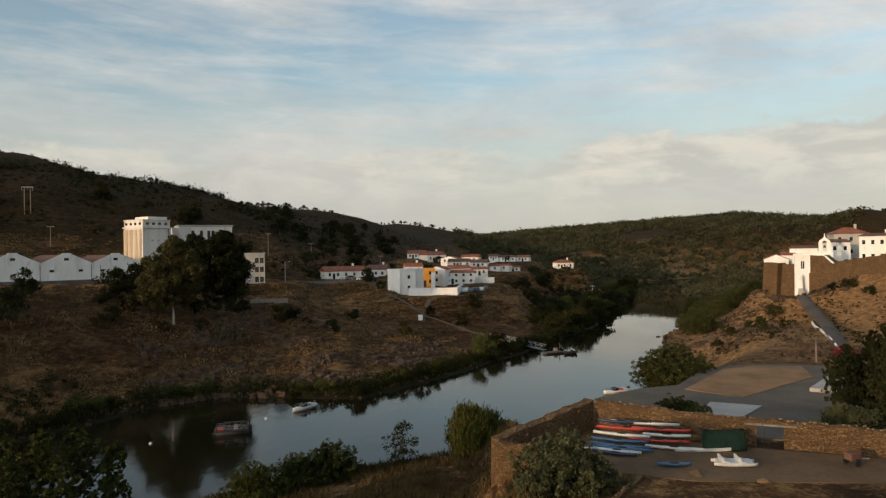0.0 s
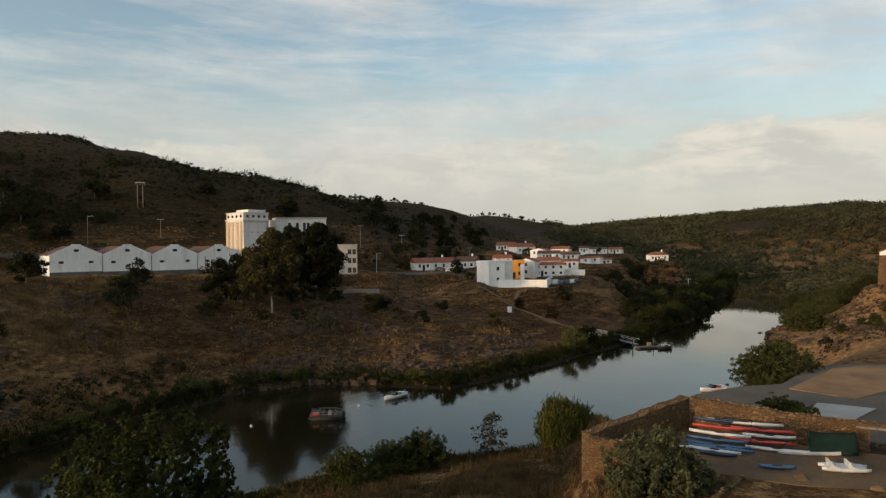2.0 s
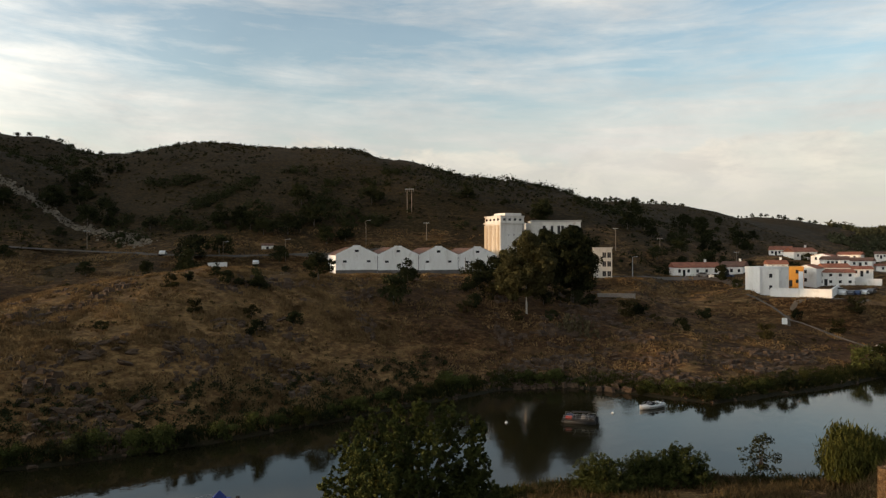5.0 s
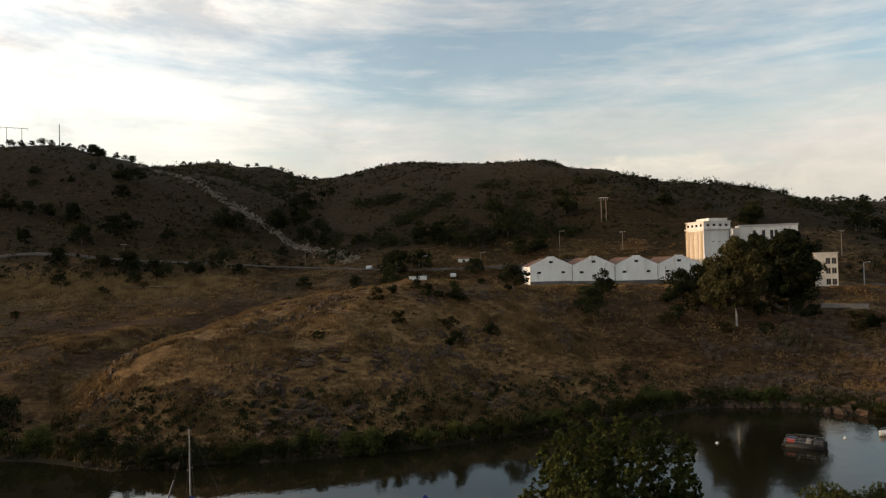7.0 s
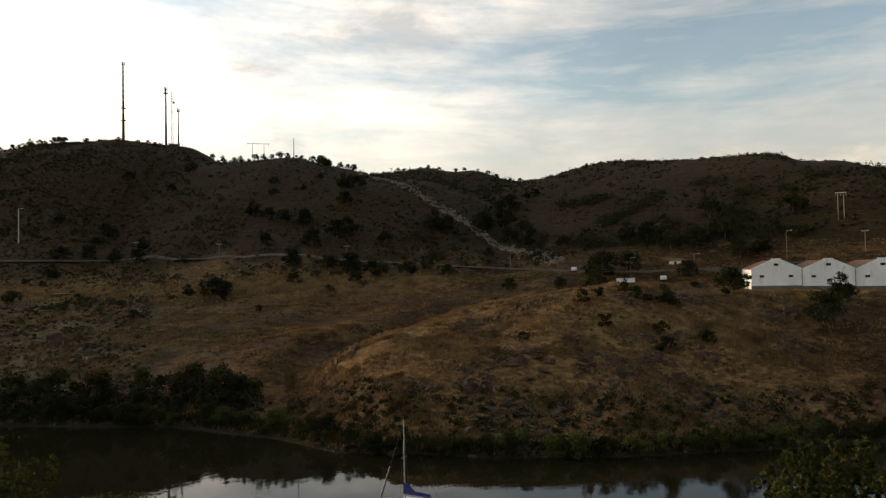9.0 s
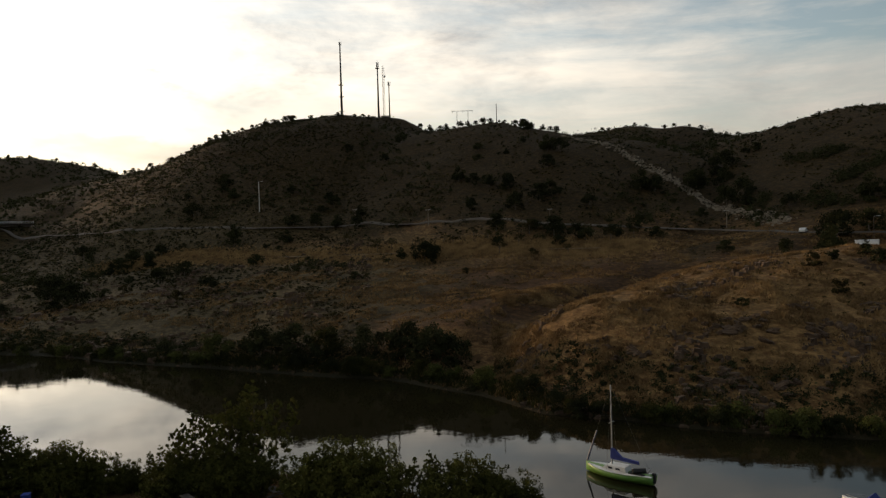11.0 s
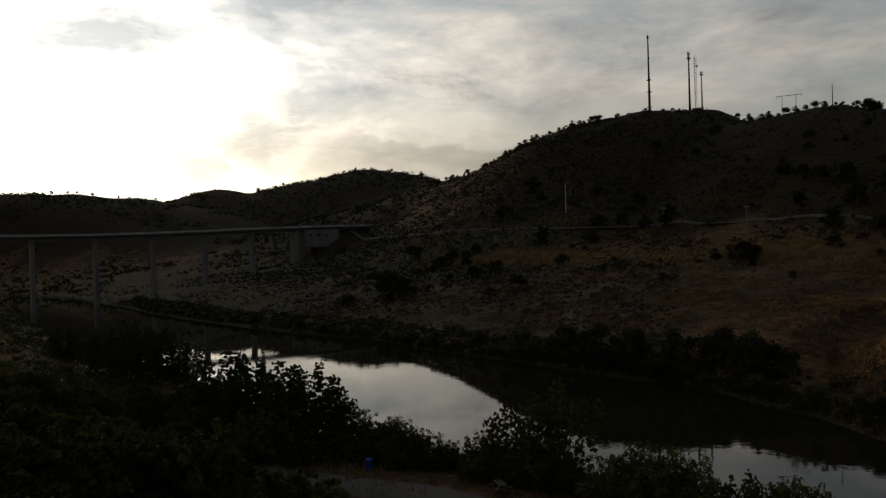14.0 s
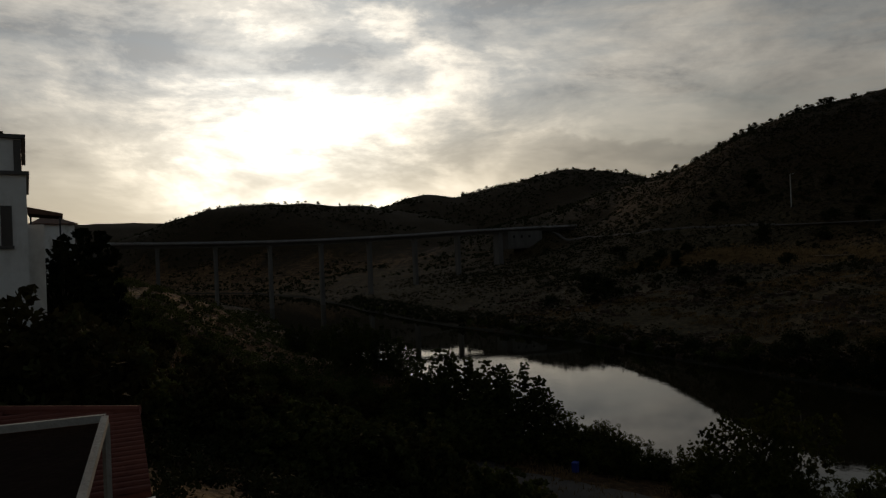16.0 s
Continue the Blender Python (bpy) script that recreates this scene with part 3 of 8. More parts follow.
# ---- roads and tracks, laid on the ground


def ribbon(name, points, width, mat, label, category, lift=0.07, step=3.0, heights=None):
    """A strip that follows the ground; points in plan."""
    pts = [Vector(p[:2]) for p in points]
    path = []
    for a, b in zip(pts, pts[1:]):
        n = max(1, int((b - a).length / step))
        path += [a.lerp(b, k / n) for k in range(n)]
    path.append(pts[-1])
    for _ in range(6):
        path = [path[0]] + [(path[i - 1] + path[i] * 2 + path[i + 1]) / 4 for i in range(1, len(path) - 1)] + [path[-1]]
    across, verts, faces = 5, [], []
    for i, p in enumerate(path):
        way = (path[min(i + 1, len(path) - 1)] - path[max(i - 1, 0)]).normalized()
        side = Vector((-way.y, way.x))
        for k in range(across):
            q = p + side * width * (k / (across - 1) - 0.5)
            verts.append((q.x, q.y))
    z = grounds(verts)
    z = z.reshape(-1, across)
    grade = z.mean(1)
    for _ in range(260):
        grade[1:-1] = (grade[:-2] + 2 * grade[1:-1] + grade[2:]) / 4
    z = np.maximum(z, np.minimum(grade[:, None], z + 2.0)) + lift
    z[:, 0] -= lift * 1.6
    z[:, -1] -= lift * 1.6
    verts = [(x, y, h) for (x, y), h in zip(verts, z.ravel())]
    for i in range(len(path) - 1):
        for k in range(across - 1):
            a = i * across + k
            faces.append((a, a + across, a + across + 1, a + 1))
    ob = new(name, raw_mesh(name, verts, faces, mat, True))
    return tagged(ob, label, category, kind="structure")


ribbon("road", [spot(111, 442), spot(103, 349), spot(97, 325), spot(92.6, 306), spot(84.6, 290), spot(77.6, 267), spot(69.6, 248), spot(60.3, 240), spot(55, 236), spot(49.7, 217), spot(44, 213), spot(37.4, 213), spot(33, 222)], 1.9, M_ROADDUST, "narrow pale road along the foot of the hills", "road", 0.25)
# no real track: this ribbon stands in for the pale grassy terrace edge
ribbon("track", [spot(104, 306), spot(98, 292), spot(92.4, 273), spot(85, 255), spot(78, 238), spot(70, 228), spot(61.7, 221)], 2.4, M_DIRT, "pale strip drawn for the dry grassy terrace edge", "track", 0.1)
ribbon("road", [spot(15.5, 226), spot(12, 226), spot(9.8, 228), spot(6.5, 232), spot(4.8, 228)], 5.0, M_ROADDUST, "grey road between the old mill and the village", "road", 0.12)
ribbon("track", [spot(4.5, 199), spot(2.6, 192), spot(1.6, 184), spot(0.2, 178), spot(-2.8, 172), spot(-5.0, 171)], 0.7, M_ROADDUST, "pale earth path down to the jetty", "path", 0.12)
ribbon("track", [spot(1.7, 186), spot(2.6, 193), spot(1.6, 197), spot(-1.4, 197), spot(-3.4, 208)], 1.2, M_ASPHALT, "worn grey lane below the white houses", "lane", 0.12)

# ---- the far bank: warehouses, silo and mill


def warehouse(m, w, label):
    """A gabled warehouse end: plinth, wall with slit windows, coping, tiled roof running back."""
    t = thing("warehouse", m, label, "warehouse", "row of warehouses")
    h, rise, depth = 4.4, 2.5, 24.0
    bm = bmesh.new()
    holes = [(-3.9, -2.8, 2.4, 3.0), (2.8, 3.9, 2.4, 3.0)]
    pierced(bm, -w / 2, w / 2, 0.3, 4.0, 0.0, 0.35, holes)
    pierced(bm, -w / 2, w / 2, 4.0, h, 0.0, 0.35, [])
    part("front_wall", bm, M_WHITEWASH, t)
    gable = [(-w / 2, h), (w / 2, h), (w / 2, h + 0.25), (1.1, h + rise), (1.1, h + rise + 0.3), (-1.1, h + rise + 0.3), (-1.1, h + rise), (-w / 2, h + 0.25)]
    bm = prism(bmesh.new(), gable, 0.0, 0.35)
    part("gable", bm, M_WHITEWASH, t)
    part("window", box(bmesh.new(), -0.55, 0.55, -0.012, 0.05, 5.3, 5.95), M_WINDOW, t)
    for x0, x1, z0, z1 in holes:
        pane(t, x0, x1, z0, z1, 0.2, M_WINDOW)
    part("plinth", box(bmesh.new(), -w / 2 + 0.02, w / 2 - 0.02, -0.08, 0.34, -2.6, 0.3), M_DARKBASE, t, "dark stained plinth")
    bm = bmesh.new()
    box(bm, -w / 2, -w / 2 + 0.35, 0.35, depth, -1.5, h)
    part("side_wall", bm, M_WHITEWASH, t)
    bm = bmesh.new()
    box(bm, w / 2 - 0.35, w / 2, 0.35, depth, -1.5, h)
    part("side_wall", bm, M_WHITEWASH, t)
    part("roof", prism(bmesh.new(), [(-w / 2, h), (w / 2, h), (w / 2, h + 0.2), (0, h + rise - 0.1), (-w / 2, h + 0.2)], 0.36, depth), M_OLDROOF, t, "brown tiled roof")
    part("back_wall", box(bmesh.new(), -w / 2, w / 2, depth, depth + 0.3, -1.5, h), M_WHITEWASH, t)
    part("downpipe", rod(bmesh.new(), (w / 2 - 0.05, -0.12, 0.0), (w / 2 - 0.05, -0.12, h), 0.07), M_DARKSTEEL, t)
    for sx in (-1, 1):
        a, b = Vector((sx * w / 2, 0.12, h + 0.30)), Vector((sx * 1.1, 0.12, h + rise + 0.05))
        part("coping", rod(bmesh.new(), a, b, 0.09, n=6), M_CONCRETE, t)
    return t


SHED_A, SHED_B = Vector((*spot(37.1, 194), 0)), Vector((*spot(23.8, 205), 0))
shed_w = (SHED_B - SHED_A).length / 4
shed_turn = math.degrees(math.atan2((SHED_B - SHED_A).y, (SHED_B - SHED_A).x))
for k in range(4):
    c = SHED_A.lerp(SHED_B, (k + 0.5) / 4)
    warehouse(pose(c.x, c.y, 17.9 - 0.16 * k, 0, 0, shed_turn), shed_w - 0.06, ("whitewashed gabled warehouse at the open end of the row", "whitewashed gabled warehouse with brown tiled roof", "whitewashed gabled warehouse with brown tiled roof", "whitewashed gabled warehouse standing beside the silo")[k])


def silo():
    t = thing("grain_silo", place(22.5, 213, 16.6, 32.0), "tall stained white grain silo with windowed top storey", "silo")
    w, d, h = 8.4, 9.6, 15.0
    bm = box(bmesh.new(), -w / 2, w / 2, 0, d, -2, h)
    part("body", bm, M_SILO, t)
    ribs = bmesh.new()
    for x in (-w / 2, w / 2):
        box(ribs, x - 0.18, x + 0.18, -0.18, 0.3, -1, h)
    part("corner_rib", ribs, M_SILO, t)
    for k in range(4):  # bin walls bulge on the sunny side
        bm = rod(bmesh.new(), (-w / 2 + 0.55, 1.3 + 2.45 * k, -1), (-w / 2 + 0.55, 1.3 + 2.45 * k, h - 0.4), 1.15, n=14)
        part("bin_wall", bm, M_SUNNYSILO, t, "rust-streaked curved bin wall tinted with warm sunlight")
    part("cornice", box(bmesh.new(), -w / 2 - 0.35, w / 2 + 0.35, -0.35, d + 0.35, h, h + 0.35), M_SILO, t)
    top = bmesh.new()
    holes = [(-w / 2 + 0.9 + 1.9 * k, -w / 2 + 1.9 + 1.9 * k, h + 0.9, h + 1.6) for k in range(4)]
    pierced(top, -w / 2, w / 2, h + 0.35, h + 2.2, 0.0, 0.3, holes)
    part("top_storey", top, M_SILO, t)
    for x0, x1, z0, z1 in holes:
        pane(t, x0, x1, z0, z1, 0.16, M_WINDOW)
    core = bmesh.new()
    box(core, -w / 2, w / 2, 0.31, d, h + 0.35, h + 2.2)
    part("top_storey", core, M_SILO, t)
    for k in range(4):
        part("window", box(bmesh.new(), -w / 2 - 0.03, -w / 2 + 0.1, 1.0 + 2.3 * k, 2.0 + 2.3 * k, h + 0.9, h + 1.6), M_WINDOW, t)
    part("roof_edge", box(bmesh.new(), -w / 2 - 0.2, w / 2 + 0.2, -0.2, d + 0.2, h + 2.2, h + 2.45), M_SILO, t)
    part("penthouse", box(bmesh.new(), -w / 2 + 2.2, w / 2 - 0.3, 1.0, d - 2, h + 2.45, h + 3.3), M_SILO, t)
    for x in (-1.6, 0.3, 2.4):
        part("vent", box(bmesh.new(), x, x + 0.5, -0.03, 0.02, h - 3.6, h - 3.35), M_WINDOW, t)
    part("ladder", rod(bmesh.new(), (w / 2 - 0.5, -0.15, 0), (w / 2 - 0.5, -0.15, h), 0.08, n=5), M_DARKSTEEL, t)


silo()


def mill():
    t = thing("mill_building", place(18.9, 224, 16.0, 10.0), "pale flat-roofed mill building with dark windows", "building")
    w, h = 15.5, 16.4
    holes = []
    for z in (5.0, 8.8, 12.7):
        for x in (-4.4, -1.9, 0.3, 1.5, 4.6):
            if not (z > 12 and x > 4):
                holes.append((x, x + 0.95, z, z + (2.5 if z > 12 else 1.9)))
    bm = pierced(bmesh.new(), -w / 2, w / 2, -2, h, 0, 0.35, holes)
    part("front_wall", bm, M_SILO, t)
    for hh in holes:
        pane(t, *hh, 0.2, M_WINDOW)
    part("body", box(bmesh.new(), -w / 2, w / 2, 0.36, 9, -2, h), M_SILO, t)
    part("parapet", box(bmesh.new(), -w / 2 - 0.25, w / 2 + 0.25, -0.25, 9.2, h, h + 0.5), M_CONCRETE, t)
    part("side_block", box(bmesh.new(), -w / 2 - 1.8, -w / 2 - 0.01, 1.5, 8, -2, h - 0.3), M_SILO, t)
    t = thing("mill_annex", place(15.2, 216, 14.4, 4.0), "narrow three-storey pale annex with tall windows", "building")
    w, h = 5.4, 9.4
    holes = [(x, x + 1.15, z, z + 1.6) for z in (0.9, 3.9, 6.6) for x in (-0.2, 1.25)]
    part("front_wall", pierced(bmesh.new(), -w / 2, w / 2, -3, h, 0, 0.3, holes), M_CONCRETE, t)
    for hh in holes:
        pane(t, *hh, 0.2, M_WINDOW, frame_mat=M_SHUTTER)
    part("body", box(bmesh.new(), -w / 2, w / 2, 0.31, 8, -3, h), M_CONCRETE, t)
    part("roof_edge", box(bmesh.new(), -w / 2 - 0.2, w / 2 + 0.2, -0.2, 8.1, h, h + 0.35), M_CONCRETE, t)
    for z in (3.3, 6.1):
        part("string_course", box(bmesh.new(), -w / 2 - 0.06, w / 2 + 0.06, -0.08, -0.002, z, z + 0.2), M_CONCRETE, t)
    t = thing("retaining_wall", place(14.3, 186, 9.9), "low pale plastered retaining wall on the slope", "wall")
    part("wall", box(bmesh.new(), -4.4, 5.2, 0, 0.5, -1.5, 2.0), M_SHUTTER, t)
    part("coping", box(bmesh.new(), -4.5, 5.3, -0.08, 0.58, 2.0, 2.15), M_SHUTTER, t)


mill()

# ---- the village


def house(az, d, w, z, eave, rise, turn=0.0, depth=6.5, roof="gable", mat=None, windows=2, door=True, label="", chimney=False, roof_mat=None, storeys=1):
    """A village house: walls with cut openings, roof, chimney; its front towards the terrace."""
    mat, roof_mat = mat or M_WHITEWASH, roof_mat or M_ROOF
    t = thing("house", place(az, d, z, turn * 2.2), label, "house", "village houses")
    holes, row = [], eave / storeys
    n = max(windows, 1)
    for s in range(storeys):
        for k in range(windows):
            x = -w / 2 + w * (k + 0.5) / n - 0.4
            holes.append((x, x + 0.8, s * row + row * 0.42, s * row + row * 0.42 + min(1.05, row * 0.42)))
    if door and windows:
        x = -w / 2 + w * 0.5 / n + w / n * 0.5 - 0.45
        if x + 0.9 < w / 2 - 0.2:
            holes.append((x, x + 0.9, 0.05, min(2.0, eave * 0.8)))
    part("front_wall", pierced(bmesh.new(), -w / 2, w / 2, -1.5, eave, 0, 0.25, holes), mat, t)
    for hh in holes:
        pane(t, *hh, 0.15, M_WINDOW, "door" if hh[2] < 0.1 else "window")
    part("body", box(bmesh.new(), -w / 2, w / 2, 0.26, depth, -1.5, eave), mat, t)
    if roof == "gable":
        r = part("roof", hip_or_gable(bmesh.new(), w, depth, eave, rise, 0.0), roof_mat, t, "red-brown tiled roof")
    elif roof == "hip":
        r = part("roof", hip_or_gable(bmesh.new(), w, depth, eave, rise, min(w, depth) * 0.4), roof_mat, t, "red tiled hipped roof")
    elif roof == "front":
        r = part("roof", prism(bmesh.new(), [(-w / 2 - 0.25, eave), (w / 2 + 0.25, eave), (w / 2 + 0.25, eave + 0.12), (0, eave + rise), (-w / 2 - 0.25, eave + 0.12)], 0.26, depth + 0.2), roof_mat, t, "red tiled roof")
        part("gable", prism(bmesh.new(), [(-w / 2, eave), (w / 2, eave), (0, eave + rise - 0.1)], 0, 0.255), mat, t)
    else:
        r = part("parapet", box(bmesh.new(), -w / 2 - 0.08, w / 2 + 0.08, -0.08, depth + 0.05, eave, eave + max(rise, 0.2)), mat, t)
    if chimney:
        part("chimney", box(bmesh.new(), w / 4 - 0.3, w / 4 + 0.3, depth / 2, depth / 2 + 0.6, eave + rise * 0.3, eave + rise + 0.9), mat, t)
    return t


house(8.0, 235, 14.2, 14.8, 2.7, 1.7, 8, 7, windows=5, label="long low white house with a red tiled roof", chimney=True)
house(5.58, 245, 7.0, 14.6, 2.9, 1.8, -6, 8, windows=3, label="low white house with a brown-red roof", chimney=True, roof_mat=M_OLDROOF)
house(4.12, 205, 5.9, 11.6, 6.6, 0.5, -24, 9, roof="flat", windows=0, door=False, label="large plain white cubic house above the river")
house(2.86, 203.5, 4.0, 11.4, 6.2, 0.35, 6, 7, roof="flat", windows=1, storeys=2, door=False, label="white two-storey house wing with small windows")
house(1.52, 219, 6.6, 12.6, 5.4, 0.4, 4, 6, roof="flat", mat=M_OCHRE, windows=2, storeys=2, label="ochre-yellow flat-roofed house behind the garden wall")
house(2.35, 250, 6.0, 16.0, 2.3, 1.4, 6, 6, windows=2, label="small white house with red roof and chimneys", chimney=True)
house(0.56, 228, 6.0, 12.8, 4.8, 1.2, -8, 7, roof="front", windows=1, storeys=2, label="white gabled house with a carport opening")
house(-1.37, 232, 10.0, 12.5, 3.9, 1.0, 5, 7, roof="gable", windows=4, storeys=2, label="white two-storey house with red tiled roof")
house(0.51, 302, 9.2, 18.8, 3.2, 1.7, 14, 8, windows=3, label="white house with red roof on the upper street", chimney=True)
house(2.25, 312, 8.0, 20.2, 2.5, 1.6, -4, 7, windows=3, label="white bungalow with red roof among the trees")
house(-0.46, 291, 7.0, 18.0, 2.5, 1.0, -8, 7, roof="front", windows=2, label="white gabled village house with red roof")
house(-1.46, 281, 8.0, 16.9, 2.4, 1.3, 6, 6, windows=3, label="low white village house with dark tiled roof", roof_mat=M_OLDROOF)
house(-2.9, 291, 7.4, 16.4, 2.3, 1.3, -5, 6, windows=2, label="low white village house with dark tiled roof", roof_mat=M_OLDROOF)
house(-1.51, 247, 7.6, 15.0, 2.4, 1.3, 10, 6, windows=2, label="white house with a red roof between others", chimney=True)
house(-4.28, 292, 4.4, 14.7, 2.3, 0.8, 8, 5, windows=1, label="small white house on the village edge")
house(-5.0, 297, 4.4, 14.8, 2.3, 0.8, -8, 5, windows=1, label="small white house on the village edge")
house(-5.77, 302, 6.2, 14.0, 2.1, 0.7, 4, 5, windows=2, label="small white house on the village edge")
house(-5.37, 381, 8.4, 17.1, 2.6, 1.1, 5, 6, windows=3, label="distant white house with tiled roof", roof_mat=M_OLDROOF)
house(-6.56, 391, 7.0, 17.0, 2.4, 1.3, -6, 6, windows=2, label="distant white house with tiled roof")
house(-4.17, 392, 5.5, 18.0, 2.2, 1.3, 0, 6, windows=2, label="distant white house with tiled roof", roof_mat=M_OLDROOF)
house(-9.98, 330, 8.4, 14.4, 2.9, 1.5, 6, 7, roof="hip", windows=3, label="lone white villa with red hipped roof near the bend", chimney=True)
house(-3.0, 262, 6.5, 14.2, 2.4, 1.0, 6, 6, windows=2, label="white house with tiled roof in the lower village")
house(-2.2, 310, 8.0, 18.2, 2.6, 1.2, -6, 6, windows=2, label="white house with tiled roof in the upper village")
house(42.5, 222, 3.6, 23.4, 1.9, 0.7, 0, 3.5, windows=1, label="small roadside hut with a tiled roof", roof_mat=M_OLDROOF)


def low_wall(name, az0, d0, az1, d1, z, h, mat, label, thick=0.35, posts=0):
    a, b = Vector((*spot(az0, d0), z)), Vector((*spot(az1, d1), z))
    n = (b - a).length
    t = thing(name, pose(a.x, a.y, z, 0, 0, math.degrees(math.atan2(b.y - a.y, b.x - a.x))), label, "wall")
    part("wall", box(bmesh.new(), 0, n, 0, thick, -1.6, h), mat, t)
    part("coping", box(bmesh.new(), -0.05, n + 0.05, -0.05, thick + 0.05, h, h + 0.1), mat, t)
    return t


low_wall("garden_wall", 2.9, 202.0, -1.15, 200, 11.0, 2.1, M_WHITEWASH, "white garden wall round the ochre house")
low_wall("garden_wall", -1.15, 200.3, -1.6, 228, 11.0, 2.1, M_WHITEWASH, "white garden wall running back from the lane")
low_wall("garden_wall", -2.6, 237, -4.2, 235, 12.6, 1.9, M_WHITEWASH, "low white wall beside the parking place")
low_wall("roadside_wall", 47.0, 202, 45.6, 208, 18.0, 2.4, M_WHITEWASH, "pale wall beside the road below the hill")
low_wall("stone_terrace_wall", -3.0, 205, -6.2, 210, 9.2, 0.7, M_STONE, "low stone terrace wall below the parking place")

low_wall("ruined_wall", 42.4, 146.5, 40.2, 150, 17.6, 1.1, M_STONE, "broken low rubble wall on the knoll", 0.6)

# steps of the ochre house
t = thing("outdoor_stair", place(0.85, 214.5, 12.6, 90), "white outdoor stair beside the ochre house", "stair")
for k in range(10):
    part("step", box(bmesh.new(), -2.6 + 0.5 * k, -2.1 + 0.5 * k, -0.6, 0.6, 0, 0.45 * (k + 1)), M_WHITETRIM, t)


# ---- the road bridge

BRIDGE0, BRIDGE_STEP = Vector((-355.4, -190.7, 0)), Vector((21.80, -15.93, 0))
DECK_Z = {-3: 38.6, -2: 38.1, -1: 37.5, 0: 36.7, 1: 35.6, 2: 34.8, 3: 34.2, 4: 34.0, 5: 34.2, 6: 34.6, 7: 35.2, 8: 35.8, 9: 36.4}


def make_bridge():
    turn = math.degrees(math.atan2(BRIDGE_STEP.y, BRIDGE_STEP.x))
    t = thing("road_bridge", Matrix(), "long concrete road bridge on slender round-shouldered piers", "bridge")
    along = BRIDGE_STEP.normalized()
    side = Vector((-along.y, along.x, 0))
    deck, rail = bmesh.new(), bmesh.new()
    ks = [k / 4 for k in range(-12, 33)]
    zs = np.interp(ks, list(DECK_Z), list(DECK_Z.values()))
    prof = [(-5.2, 0.0), (-5.2, -0.35), (-2.6, -0.9), (-2.4, -1.9), (2.4, -1.9), (2.6, -0.9), (5.2, -0.35), (5.2, 0.0)]
    rings = []
    for k, z in zip(ks, zs):
        c = BRIDGE0 + BRIDGE_STEP * k
        rings.append([deck.verts.new(c + side * u + Vector((0, 0, z + v))) for u, v in prof])
    for a, b in zip(rings, rings[1:]):
        for i in range(len(prof)):
            j = (i + 1) % len(prof)
            deck.faces.new((a[i], a[j], b[j], b[i]))
    bmesh.ops.recalc_face_normals(deck, faces=deck.faces[:])
    part("deck", deck, M_BRIDGE, t)
    for sgn in (-1, 1):
        bm = bmesh.new()
        for (k0, z0), (k1, z1) in zip(zip(ks, zs), zip(ks[1:], zs[1:])):
            a, b = BRIDGE0 + BRIDGE_STEP * k0 + side * 5.0 * sgn, BRIDGE0 + BRIDGE_STEP * k1 + side * 5.0 * sgn
            for h in (0.45, 0.95):
                rod(bm, a + Vector((0, 0, z0 + h)), b + Vector((0, 0, z1 + h)), 0.07, n=4)
            rod(bm, a + Vector((0, 0, z0)), a + Vector((0, 0, z0 + 1.0)), 0.06, n=4)
        part("railing", bm, M_GALV, t)
    for k in range(-1, 9):
        c = BRIDGE0 + BRIDGE_STEP * k
        z = DECK_Z[k]
        g = ground(c.x, c.y)
        if z - g < 3:
            continue
        bm = bmesh.new()
        m = pose(c.x, c.y, 0, 0, 0, turn)
        wide = 2.4 if k >= 0 else 3.4
        box(bm, -0.8 if k >= 0 else -1.6, 0.8 if k >= 0 else 1.6, -wide, wide, min(g, 0) - 2 if g < 1 else g - 2, z - 2.6, m)
        box(bm, -1.1, 1.1, -wide - 0.5, wide + 0.5, z - 2.6, z - 1.9, m)
        bmesh.ops.bevel(bm, geom=[e for e in bm.edges if abs(e.verts[0].co.z - e.verts[1].co.z) > 3], offset=0.35, segments=2, affect="EDGES")
        part("pier", bm, M_BRIDGE, t)
    # abutment with square openings
    c = BRIDGE0 + BRIDGE_STEP * -1.15
    a = thing("bridge_abutment", pose(c.x, c.y, 0, 0, 0, turn + 180), "concrete bridge abutment with three square openings", "abutment")
    part("face", pierced(bmesh.new(), 0.2, 24.0, 27.0, 36.4, -5.0, -4.6, [(3.5 + 5.4 * k, 5.0 + 5.4 * k, 32.4, 33.9) for k in range(3)]), M_BRIDGE, a)
    for k in range(3):
        pane(a, 3.5 + 5.4 * k, 5.0 + 5.4 * k, 32.4, 33.9, -4.75, M_WINDOW, "opening")
    part("core", box(bmesh.new(), 0.2, 24.0, -4.59, 4.6, 26.0, 36.2), M_BRIDGE, a)


make_bridge()

